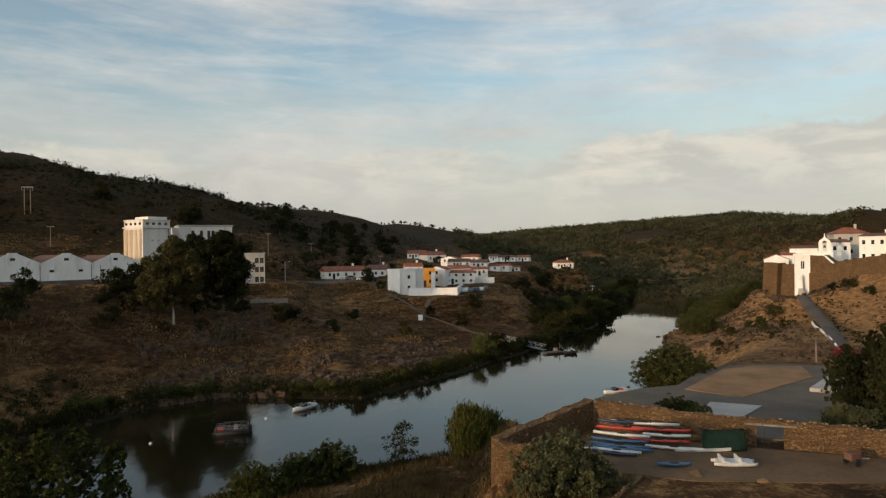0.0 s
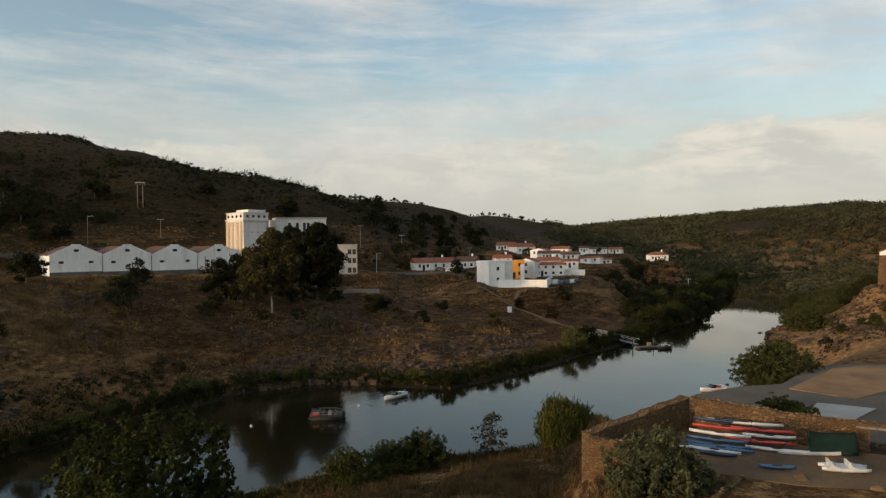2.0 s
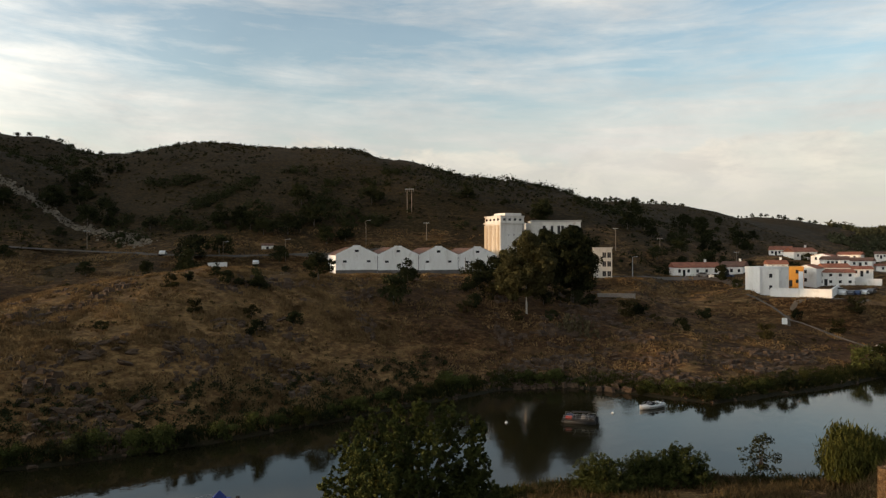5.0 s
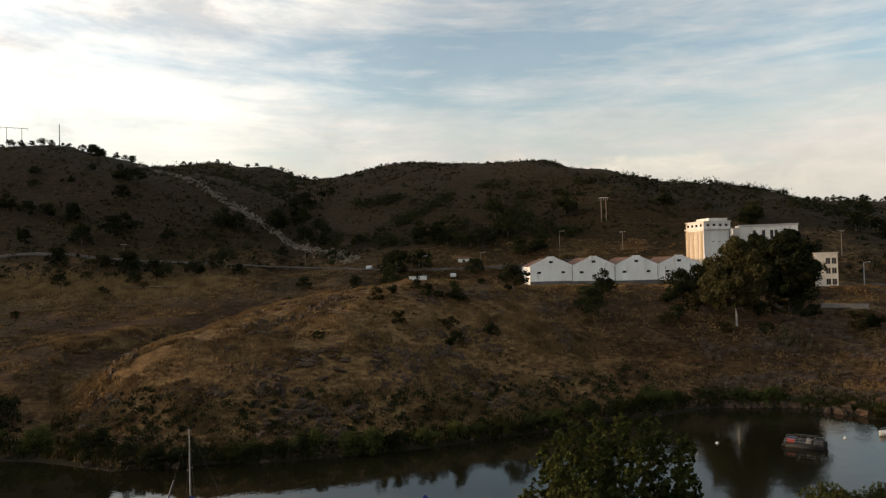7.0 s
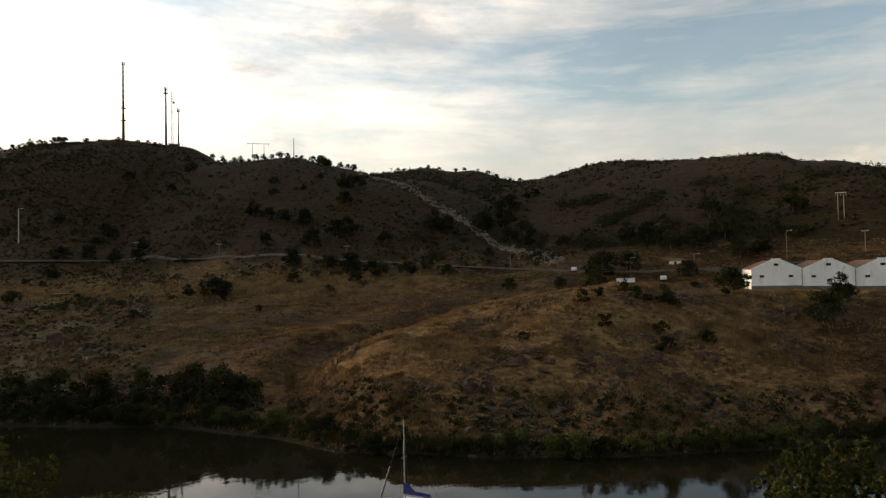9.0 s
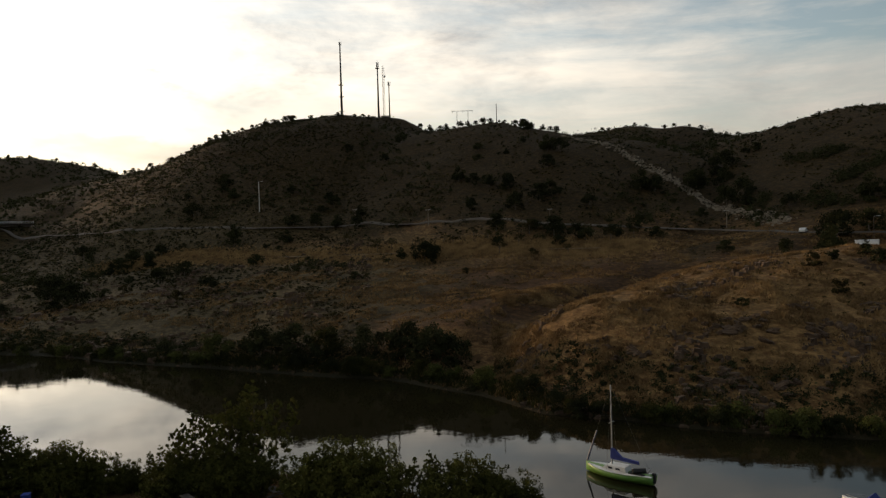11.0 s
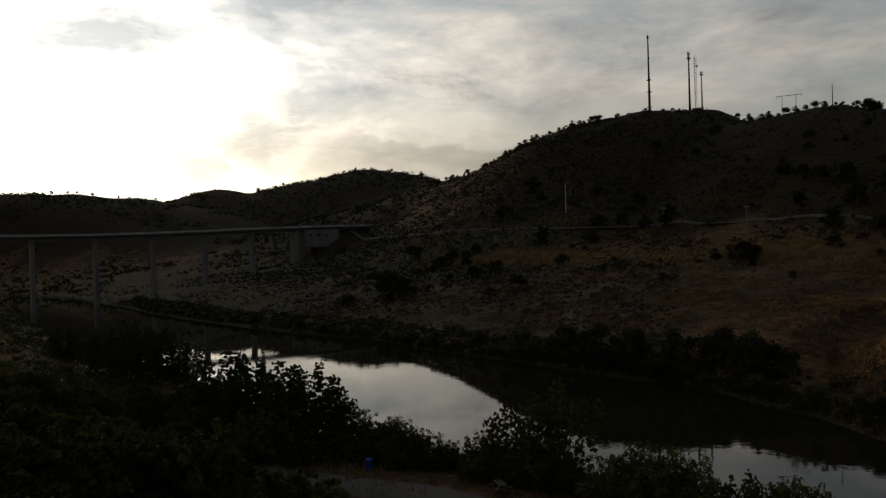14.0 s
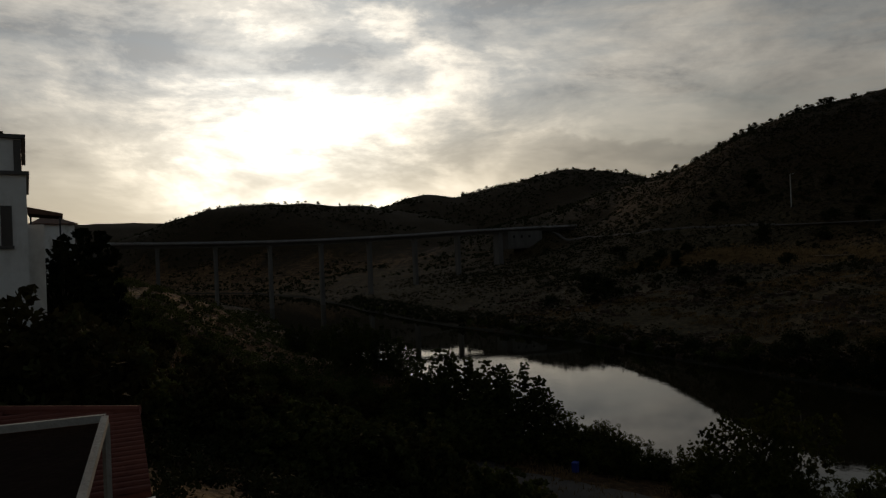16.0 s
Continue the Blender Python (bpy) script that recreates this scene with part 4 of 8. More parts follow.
# ---- masts, pylons and poles


def antenna_mast(az, d, z, h, label, r=0.55, panels=(0.98,), rings=(0.45, 0.7, 0.3)):
    t = thing("antenna_mast", place(az, d, z), label, "mast", "masts on the hilltop")
    part("pole", rod(bmesh.new(), (0, 0, -2), (0, 0, h), r, r * 0.45, 12), M_DARKSTEEL, t, smooth_shade=True)
    for f in panels:
        for k in range(3):
            a = math.radians(120 * k + 20)
            bm = box(bmesh.new(), -0.16, 0.16, 0.75, 1.0, f * h - 1.3, f * h + 0.9, pose(0, 0, 0, 0, 0, math.degrees(a)))
            rod(bm, (0, 0, f * h - 0.6), (-0.85 * math.sin(a), 0.85 * math.cos(a), f * h - 0.6), 0.06, n=4)
            part("antenna_panel", bm, M_GALV, t)
    for f in rings:
        bm = rod(bmesh.new(), (0, 0, f * h), (0, 0, f * h + 0.15), r * 1.9, n=12)
        for k in range(4):
            a = k * math.pi / 2
            rod(bm, (math.cos(a) * r * 1.8, math.sin(a) * r * 1.8, f * h), (math.cos(a) * r * 1.8, math.sin(a) * r * 1.8, f * h + 0.9), 0.05, n=4)
        part("platform", bm, M_DARKSTEEL, t)
    part("spike", rod(bmesh.new(), (0, 0, h), (0, 0, h + 1.6), 0.06, n=4), M_DARKSTEEL, t)
    return t


HILL_Z = 102.3
antenna_mast(85.8, 455, HILL_Z, 50.5, "very tall dark tubular antenna mast on the hilltop", 0.85, (0.985,), (0.11, 0.30, 0.45))
antenna_mast(82.8, 458, HILL_Z, 38.0, "tall antenna mast with clustered panels at its head", 0.75, (0.985, 0.94), (0.9,))
antenna_mast(81.9, 458, HILL_Z, 25.0, "shorter slim antenna mast with a small head", 0.55, (0.985,), (0.93,))


def lattice_mast(az, d, z, h, label):
    t = thing("lattice_mast", place(az, d, z), label, "mast", "masts on the hilltop")
    w = 0.75
    legs = [(w * math.cos(a), w * math.sin(a)) for a in (0.3, 0.3 + 2.094, 0.3 + 4.189)]
    for x, y in legs:
        part("leg", rod(bmesh.new(), (x, y, -1), (x, y, h), 0.09, n=4), M_GALV, t)
    bm = bmesh.new()
    n = int(h / 1.5)
    for k in range(n):
        for i in range(3):
            j = (i + 1 + k % 2) % 3
            rod(bm, (*legs[i], k * 1.5), (*legs[j], k * 1.5 + 1.5), 0.055, n=3)
    part("lattice", bm, M_GALV, t)
    part("dish", rod(bmesh.new(), (1.0, -0.4, h * 0.8), (1.0, -0.9, h * 0.8), 0.7, 0.75, 12), M_GALV, t)


lattice_mast(82.35, 456, HILL_Z, 35.5, "slender red-and-grey lattice radio mast")
t = thing("equipment_hut", place(85.1, 452, HILL_Z - 0.2), "low pale equipment hut on the hilltop", "hut")
part("wall", box(bmesh.new(), -3, 3, 0, 4, -1, 2.6), M_CONCRETE, t)
part("roof", box(bmesh.new(), -3.3, 3.3, -0.3, 4.3, 2.6, 2.85), M_CONCRETE, t)
part("door", box(bmesh.new(), -0.5, 0.5, -0.03, 0.02, 0, 2.0), M_DARKSTEEL, t)
t = thing("equipment_hut", place(82.2, 453, HILL_Z - 0.2), "low grey equipment hut below the masts", "hut")
part("wall", box(bmesh.new(), -3, 3, 0, 3, -1, 2.4), M_SHUTTER, t)
part("roof", box(bmesh.new(), -3.3, 3.3, -0.3, 3.3, 2.4, 2.6), M_CONCRETE, t)


def utility_pole(az, d, h, label, arms=1, mat=None, lamp=False, z=None, r=0.14):
    x, y = spot(az, d)
    t = thing("street_lamp" if lamp else "utility_pole", place(az, d, ground(x, y) if z is None else z), label, "street lamp" if lamp else "pole", "roadside poles")
    part("pole", rod(bmesh.new(), (0, 0, -1), (0, 0, h), r, r * 0.6, 8), mat or M_POLEWOOD, t)
    if lamp:
        part("arm", rod(bmesh.new(), (0, 0, h), (1.1, 0, h + 0.15), 0.05, n=5), M_GALV, t)
        part("lantern", box(bmesh.new(), 0.9, 1.6, -0.15, 0.15, h + 0.05, h + 0.22), M_GALV, t)
    else:
        for k in range(arms):
            part("crossarm", box(bmesh.new(), -0.9, 0.9, -0.06, 0.06, h - 0.4 - 0.8 * k, h - 0.28 - 0.8 * k), M_GALV, t)
            for x in (-0.8, 0.0, 0.8):
                part("insulator", rod(bmesh.new(), (x, 0, h - 0.28 - 0.8 * k), (x, 0, h - 0.02 - 0.8 * k), 0.06, n=6), M_SHUTTER, t)
    return t


def twin_pylon(az, d, h, label, gap=2.6):
    x, y = spot(az, d)
    t = thing("twin_pole_pylon", place(az, d, ground(x, y)), label, "pylon")
    for sx in (-gap / 2, gap / 2):
        part("pole", rod(bmesh.new(), (sx, 0, -1), (sx, 0, h), 0.16, 0.11, 8), M_POLEWOOD, t)
    part("crossarm", box(bmesh.new(), -gap * 0.95, gap * 0.95, -0.1, 0.1, h - 0.1, h + 0.15), M_GALV, t)
    for x in (-gap * 0.9, 0, gap * 0.9):
        part("insulator", rod(bmesh.new(), (x, 0, h - 1.0), (x, 0, h - 0.1), 0.08, n=6), M_SHUTTER, t)


twin_pylon(75.9, 400, 10.8, "twin-pole power pylon on the ridge", 6.4)
twin_pylon(31.0, 246, 8.2, "twin-pole power pylon on the hillside", 1.6)
utility_pole(73.1, 388, 10.9, "single dark pole among trees on the ridge", 0, M_DARKSTEEL, r=0.25)
utility_pole(29.6, 228, 6.0, "wooden pole on the slope behind the warehouses")
utility_pole(34.6, 224, 8.0, "steel lamp post beside the road", lamp=True, mat=M_POLEWOOD, r=0.10)
utility_pole(41.1, 212, 6.4, "steel lamp post beside the road", lamp=True, mat=M_POLEWOOD, r=0.10)
utility_pole(45.9, 214, 5.7, "steel lamp post beside the road", lamp=True, mat=M_POLEWOOD, r=0.10)
utility_pole(55.5, 241, 6.0, "wooden pole along the road")
utility_pole(14.2, 246, 8.0, "wooden pole behind the mill")
utility_pole(10.8, 256, 6.2, "wooden pole on the slope above the village")
utility_pole(12.9, 224, 6.4, "lamp post on the road to the village", lamp=True, mat=M_GALV)
utility_pole(92.6, 322, 14.0, "tall pale concrete lamp post on the hillside road", lamp=True, mat=M_CONCRETE, r=0.28)
utility_pole(69.0, 246, 6.0, "wooden pole along the hillside road")
utility_pole(85.0, 290, 6.6, "wooden pole along the hillside road")
utility_pole(79.0, 268, 6.2, "wooden pole along the hillside road")
utility_pole(-12.15, 262, 9.5, "pale pole on the wooded point", mat=M_GALV)
utility_pole(38.8, 205, 6.5, "old wooden pole at the end of the warehouses")
utility_pole(26.4, 200, 5.0, "thin wooden post before the warehouses", 0)
utility_pole(5.2, 252, 7.0, "wooden pole among the village houses")
t = thing("notice_board", place(1.95, 186, ground(*spot(1.95, 186))), "small white board beside the earth path", "sign")
part("post", box(bmesh.new(), -0.06, 0.06, 0, 0.12, -0.5, 0.6), M_GALV, t)
part("board", box(bmesh.new(), -0.6, 0.6, -0.05, 0.0, 0.4, 1.9), M_WHITETRIM, t)

# ---- plants


def leafy(name, dark, light, scale=1.2, glow=0.25):
    """Leaf material: two greens in patches, thin enough to let some light through."""
    m = bpy.data.materials.new(name)
    m.use_nodes = True
    n = Nodes(m.node_tree)
    place_ = n.add("NewGeometry").outputs["Position"]
    rnd = n.add("ObjectInfo").outputs["Random"]
    fac = n.ramp(n.math("ADD", n.math("MULTIPLY", n.noise(place_, scale, 3.0, 0.6), 0.8), n.math("MULTIPLY", rnd, 0.2)), (0.35, 0.0), (0.68, 1.0))
    c = n.mix(fac, dark, light)
    b = n.add("BsdfPrincipled", {"Base Color": c, "Roughness": 0.9, "Specular IOR Level": 0.04})
    tr = n.add("BsdfTranslucent", {"Color": c})
    n.out("Material", n.add("MixShader", {0: glow, 1: b.outputs[0], 2: tr.outputs[0]}).outputs[0])
    return m


M_OAK = leafy("holm_oak_leaves", col(0.011, 0.013, 0.0055), col(0.034, 0.036, 0.014), 0.5, 0.1)
M_SCRUB = leafy("scrub_leaves", col(0.017, 0.015, 0.0055), col(0.056, 0.045, 0.016), 0.3, 0.1)
# oak green lightened towards grey, the far hills' haze mixed into the leaves
M_HAZYWOODS = leafy("hazed_oak_leaves", col(0.024, 0.026, 0.013), col(0.082, 0.078, 0.040), 0.06, 0.1)
M_OLIVE = leafy("olive_green_leaves", col(0.026, 0.029, 0.010), col(0.078, 0.080, 0.027), 0.8, 0.2)
M_WILLOW = leafy("willow_leaves", col(0.030, 0.033, 0.008), col(0.095, 0.092, 0.022), 0.7, 0.15)
M_POPLAR = leafy("poplar_leaves", col(0.028, 0.034, 0.010), col(0.085, 0.090, 0.026), 0.7, 0.2)
M_EUCALYPT = leafy("eucalyptus_leaves", col(0.032, 0.031, 0.013), col(0.082, 0.072, 0.029), 0.35)
M_REED = leafy("reed_blades", col(0.016, 0.018, 0.005), col(0.048, 0.046, 0.013), 0.5)
M_STRAW = leafy("straw_blades", col(0.075, 0.045, 0.020), col(0.29, 0.190, 0.088), 0.25, 0.15)
M_GREYOLIVE = leafy("grey_olive_leaves", col(0.034, 0.038, 0.017), col(0.105, 0.108, 0.052), 0.8, 0.2)
M_WEED = leafy("dry_brown_weeds", col(0.036, 0.025, 0.011), col(0.115, 0.080, 0.036), 0.4, 0.15)
M_REDLEAF = leafy("crimson_flowers", col(0.10, 0.015, 0.020), col(0.22, 0.030, 0.035), 1.0)
M_BARK = mottled("grey_brown_bark", col(0.055, 0.042, 0.032), col(0.115, 0.095, 0.075), 1.5, streaks=4.0)
M_PALEBARK = mottled("pale_smooth_bark", col(0.28, 0.25, 0.21), col(0.46, 0.43, 0.38), 0.8, streaks=4.0)
M_ROCK = mottled("lichen_grey_rock", col(0.032, 0.019, 0.011), col(0.084, 0.053, 0.031), 0.5, 0.95, fine=5.0)
M_CACTUS = leafy("prickly_pear_pads", col(0.036, 0.030, 0.015), col(0.095, 0.076, 0.042), 0.7, 0.0)

RNG = np.random.default_rng(7)


def leaves(rng, blobs, per, size, droop=0.0, shell=0.55):
    """Quads set round blobs (x, y, z, radius, flatness): arrays of corners and faces."""
    blobs = np.asarray(blobs, float)
    n = len(blobs) * per
    c = np.repeat(blobs[:, :3], per, 0)
    r = np.repeat(blobs[:, 3], per)
    flat = np.repeat(blobs[:, 4], per)
    way = rng.normal(size=(n, 3))
    way /= np.linalg.norm(way, axis=1, keepdims=True)
    reach = (shell + (1 - shell) * rng.random(n)) * r * (0.8 + 0.4 * rng.random(n))
    p = c + way * reach[:, None] * np.stack([np.ones(n), np.ones(n), flat], 1)
    if droop:
        p[:, 2] -= droop * reach * rng.random(n)
    a = rng.normal(size=(n, 3)) + (np.array([0, 0, -3.0]) if droop else 0)
    a /= np.linalg.norm(a, axis=1, keepdims=True)
    b = np.cross(a, way + 0.6 * rng.normal(size=(n, 3)))
    b /= np.linalg.norm(b, axis=1, keepdims=True) + 1e-9
    s = size * (0.6 + 0.8 * rng.random(n))[:, None]
    long_, wide = (1.3, 0.28) if droop else (0.75, 0.45)
    v = np.stack([p - a * s * long_, p + b * s * wide, p + a * s * long_, p - b * s * wide], 1).reshape(-1, 3)
    return v, np.arange(n * 4).reshape(-1, 4)


def crown_blobs(rng, h0, h1, r, count, flat=0.8, lean=(0, 0), taper=0.5, clump=1.0):
    """Clumps that fill an uneven crown from h0 to h1, r wide."""
    out = []
    for _ in range(count):
        u = rng.random()
        a = rng.random() * 2 * math.pi
        at_ = r * math.sin(math.pi * (0.18 + 0.78 * u) * (1 - 0.15 * taper)) * math.sqrt(rng.random())
        z = h0 + (h1 - h0) * u
        out.append((lean[0] * u + at_ * math.cos(a), lean[1] * u + at_ * math.sin(a), z, r * clump * (0.24 + 0.20 * rng.random()), flat))
    return out


def tube(points, radii, n=7):
    """One continuous tapering tube through the points."""
    bm = bmesh.new()
    rings = []
    for k, (p, r) in enumerate(zip(points, radii)):
        way = (points[min(k + 1, len(points) - 1)] - points[max(k - 1, 0)]).to_track_quat("Z", "Y").to_matrix()
        rings.append([bm.verts.new(p + way @ Vector((r * math.cos(2 * math.pi * i / n), r * math.sin(2 * math.pi * i / n), 0))) for i in range(n)])
    for a, b in zip(rings, rings[1:]):
        for i in range(n):
            bm.faces.new((a[i], a[(i + 1) % n], b[(i + 1) % n], b[i]))
    bm.faces.new(rings[0][::-1])
    bm.faces.new(rings[-1])
    return bm


def limbs(rng, trunk_h, r, blobs, n, lean=(0, 0)):
    """A tapered trunk, and limbs that run up into the clumps."""
    bend = [Vector((lean[0] * u * 0.5 + 0.06 * trunk_h * (rng.random() - 0.5), lean[1] * u * 0.5 + 0.06 * trunk_h * (rng.random() - 0.5), trunk_h * u)) for u in (0, 0.35, 0.7, 1.0)]
    bend[0] = Vector((0, 0, -0.6))
    trunk = tube(bend, [r, r * 0.8, r * 0.6, r * 0.4])
    out = []
    for i in rng.permutation(len(blobs))[:n]:
        tip = Vector(blobs[i][:3])
        start = bend[2].lerp(bend[3], rng.random())
        mid = start.lerp(tip, 0.5) + Vector((0, 0, 0.12 * (tip - start).length))
        out.append(tube([start, mid, tip], [r * 0.34, r * 0.22, r * 0.06], 5))
    return trunk, out


Plant = collections.namedtuple("Plant", "trunk crown limbs")


def plant_meshes(seed, height, radius, trunk, clumps, per, leaf, mat, bark, flat=0.8, droop=0.0, r_trunk=None, n_limbs=6, lean=(0, 0), taper=0.5, lobes=(), tight=1.0):
    rng = np.random.default_rng(seed)
    if lobes:  # a big crown of separate boughs
        blobs = []
        for k in range(clumps):
            x, y, z, r = lobes[k % len(lobes)]
            w = Vector(rng.normal(size=3)).normalized() * r * (0.35 + 0.65 * rng.random())
            blobs.append((x + w.x, y + w.y, z + w.z * 0.9, r * tight * (0.20 + 0.18 * rng.random()), flat))
    else:
        blobs = crown_blobs(rng, trunk, height - radius * 0.2, radius, clumps, flat, lean, taper, tight)
    v, f = leaves(rng, blobs, per, leaf, droop)
    wood = []
    trunk_bm, limb_bms = limbs(rng, max(trunk * 1.1, height * 0.35), r_trunk or height * 0.028, blobs, n_limbs, lean)
    for name, bm in [("trunk", trunk_bm)] + [("limb", b) for b in limb_bms]:
        me = bpy.data.meshes.new(name)
        bm.to_mesh(me)
        bm.free()
        me.materials.append(bark)
        wood.append(me)
    return Plant(wood[0], raw_mesh("crown", v, f, mat), wood[1:])


def stand(plant, name, x, y, z, turn, size, label, category, group="", sink=0.1):
    t = thing(name, pose(x, y, z - sink, 0, 0, turn) @ Matrix.Diagonal((size, size, size, 1)), label, category, group)
    shared("trunk", plant.trunk, t)
    shared("crown", plant.crown, t)
    for me in plant.limbs:
        shared("limb", me, t)
    return t


def stand_at(plant, name, az, d, size, label, category, group="", z=None, turn=None):
    x, y = spot(az, d)
    return stand(plant, name, x, y, ground(x, y) if z is None else z, (az * 37) % 360 if turn is None else turn, size, label, category, group)


def crest_distance(az, d0, d1):
    """Where, from the terrace, the ground stands highest against the sky in that direction."""
    d = np.linspace(d0, d1, 60)
    x, y = -math.sin(radians(az)) * d, math.cos(radians(az)) * d
    return float(d[np.argmax((land(x, y) - EYE) / d)])


OAKS = [plant_meshes(100 + k, 4.6, 2.5 + 0.25 * (k % 3), 0.75, 22, 75, 0.26, M_OAK, M_BARK, 0.8, r_trunk=0.18, n_limbs=0) for k in range(5)]
ORCHARD = [plant_meshes(160 + k, 4.4, 2.2, 1.7, 14, 50, 0.18, M_SCRUB, M_BARK, 0.7, r_trunk=0.16, n_limbs=5) for k in range(3)]
SHRUBS = [plant_meshes(120 + k, 2.0, 1.3, 0.1, 14, 60, 0.16, M_SCRUB if k % 2 else M_OAK, M_BARK, 0.75, r_trunk=0.06, n_limbs=0) for k in range(5)]
RIVERBUSH = [plant_meshes(140 + k, 3.4, 2.2, 0.2, 20, 110, 0.17, (M_OAK, M_REED, M_POPLAR)[k % 3], M_BARK, 0.8, r_trunk=0.08, n_limbs=0) for k in range(6)]

# oaks along the skylines: first and last direction, distance, how many, size
ridge = []
for az0, az1, d0, d1, count, size in ((89.5, 104, 475, 630, 34, 0.85), (68, 80, 375, 425, 20, 0.7), (83, 90, 452, 462, 9, 0.6), (24, 20, 390, 420, 14, 0.5), (20, 12, 440, 500, 32, 0.65), (12, -2, 520, 765, 34, 0.7), (66, 53, 430, 425, 14, 0.5), (53, 40, 410, 375, 5, 0.4), (104, 118, 850, 965, 14, 1.1), (124, 140, 885, 880, 14, 1.0)):
    for k in range(count):
        u = (k + RNG.random() * 0.9) / count
        around = d0 + (d1 - d0) * u
        d = crest_distance(az0 + (az1 - az0) * u, around - 70, around + 70)
        ridge.append((az0 + (az1 - az0) * u, d - 7 + 7 * RNG.random(), size * (0.55 + 0.7 * RNG.random() ** 1.5)))
zs = grounds([spot(a, d) for a, d, s in ridge])
for (a, d, s), z in zip(ridge, zs):
    x, y = spot(a, d)
    stand(OAKS[int(RNG.integers(5))], "holm_oak", x, y, z, RNG.random() * 360, s, "small dark holm oak standing on the hill crest", "tree", "oaks on the hills", 0.2)

# oaks and olives on the slopes and the dry terrace
slope = []
while len(slope) < 100:
    az = RNG.uniform(-2, 112)
    d = RNG.uniform(225, 400 if az < 20 else 320 if az < 70 else 420)
    x, y = spot(az, d)
    if value_noise(np.array([x / 45]), np.array([y / 45]), 5)[0] < 0.52:
        continue
    if 14 < az < 40 and d < 245 or az < 9 and d < 330:
        continue
    if 20 < az < 53 and d > 275 or 78 < az < 105 and d > 390:
        continue
    slope.append((x, y, RNG.uniform(0.6, 1.7)))
zs = grounds([p[:2] for p in slope])
for (x, y, s), z in zip(slope, zs):
    stand(OAKS[int(RNG.integers(5))], "holm_oak", x, y, z, RNG.random() * 360, s, "dark rounded holm oak on the dry slope", "tree", "oaks on the hills", 0.2)

# single trees and bushes of the far bank: direction, distance, size
for az, d, s in ((96.7, 219, 0.9), (100.0, 300, 1.2), (105.3, 322, 1.4), (6.3, 230, 1.0), (7.4, 262, 1.4), (4.2, 268, 1.2), (11.0, 252, 1.1), (-3.6, 330, 1.6), (-7.6, 322, 1.7), (-8.6, 300, 1.5), (-5.2, 250, 1.2), (-6.5, 235, 1.3), (-7.4, 245, 1.4), (25.4, 160, 1.0), (24.6, 165, 0.9), (26.2, 158, 0.8), (48.7, 203, 1.5), (48.2, 212, 1.8), (46.2, 217, 1.5), (41.6, 211, 1.1), (51.5, 195, 0.95), (55.6, 206, 0.85), (38.8, 237, 1.7), (37.8, 226, 1.3), (36.3, 228, 1.4), (42.8, 232, 1.3), (40.9, 231, 1.5), (43.8, 236, 1.4), (46.1, 243, 1.6), (44.6, 240, 1.5), (51.2, 249, 1.0), (39.8, 250, 1.8), (38.5, 150, 1.35), (32.4, 141, 1.35), (31.2, 158, 1.15), (43.2, 138, 0.95), (94.5, 303, 1.3), (90.6, 288, 1.2), (88.2, 301, 1.2), (86.5, 293, 1.2), (84.9, 285, 1.2), (84.5, 298, 1.1), (79.4, 232, 1.5), (81.3, 238, 0.9), (93.0, 259, 1.1), (73.4, 246, 1.4), (75.5, 270, 1.2), (90.0, 302, 1.2), (86.7, 317, 1.1), (98.4, 262, 1.2), (102.0, 300, 1.4), (78.6, 232, 1.1)):
    stand_at(OAKS[int(d) % 5], "evergreen_tree", az, d, s, "dark evergreen tree on the dry grassy bank", "tree", "trees of the far bank")
for az, d, s in ((13.3, 166, 2.0), (12.4, 168, 1.7), (6.3, 228, 1.6), (5.2, 214, 1.5), (102.6, 237, 1.6), (108.1, 272, 1.8), (99.0, 212, 1.5), (104.0, 240, 1.5), (1.2, 190, 1.4), (-1.4, 186, 1.8), (-2.6, 196, 2.0), (7.5, 178, 1.6), (3.2, 166, 1.8), (9.2, 160, 1.6), (49.8, 136, 1.3), (48.5, 138, 1.1), (46.5, 142.5, 1.2), (45.6, 140, 1.3), (44.7, 139, 0.9), (48.1, 126, 1.2), (43.8, 127, 1.2), (40.5, 125, 1.4), (43.4, 120, 1.4), (54.6, 117.5, 0.9), (41.1, 199, 1.3), (46.5, 205, 1.4), (43.5, 205, 0.9), (38.2, 166, 1.2), (92.2, 283, 1.2), (91.2, 280, 1.2), (88.9, 255, 1.0), (56.8, 190, 1.1), (85.2, 210, 1.3), (76.0, 205, 1.0), (70.4, 222, 1.2)):
    stand_at(SHRUBS[int(d * 3) % 5], "shrub", az, d, s, "low dark shrub on the stony slope", "shrub", "shrubs of the far bank")

# thin old fruit trees on the dry terrace
for az, d, s in ((85.7, 271, 1.0), (83.3, 254, 1.25), (82.1, 252, 1.0), (77.0, 241, 0.8), (75.3, 243, 0.9), (74.1, 240, 0.85), (73.2, 226, 1.1), (71.6, 232, 0.95), (70.7, 241, 1.3), (66.0, 236, 0.9), (64.2, 228, 1.0), (62.4, 232, 0.8), (67.6, 222, 0.8), (79.8, 247, 0.9), (87.6, 277, 0.9), (60.2, 226, 0.8)):
    stand_at(ORCHARD[int(d) % 3], "olive_tree", az, d, s, "small thin-crowned olive tree on the dry terrace", "tree", "old orchard")

# trees among the village houses and on the wooded point
village_rng = np.random.default_rng(77)
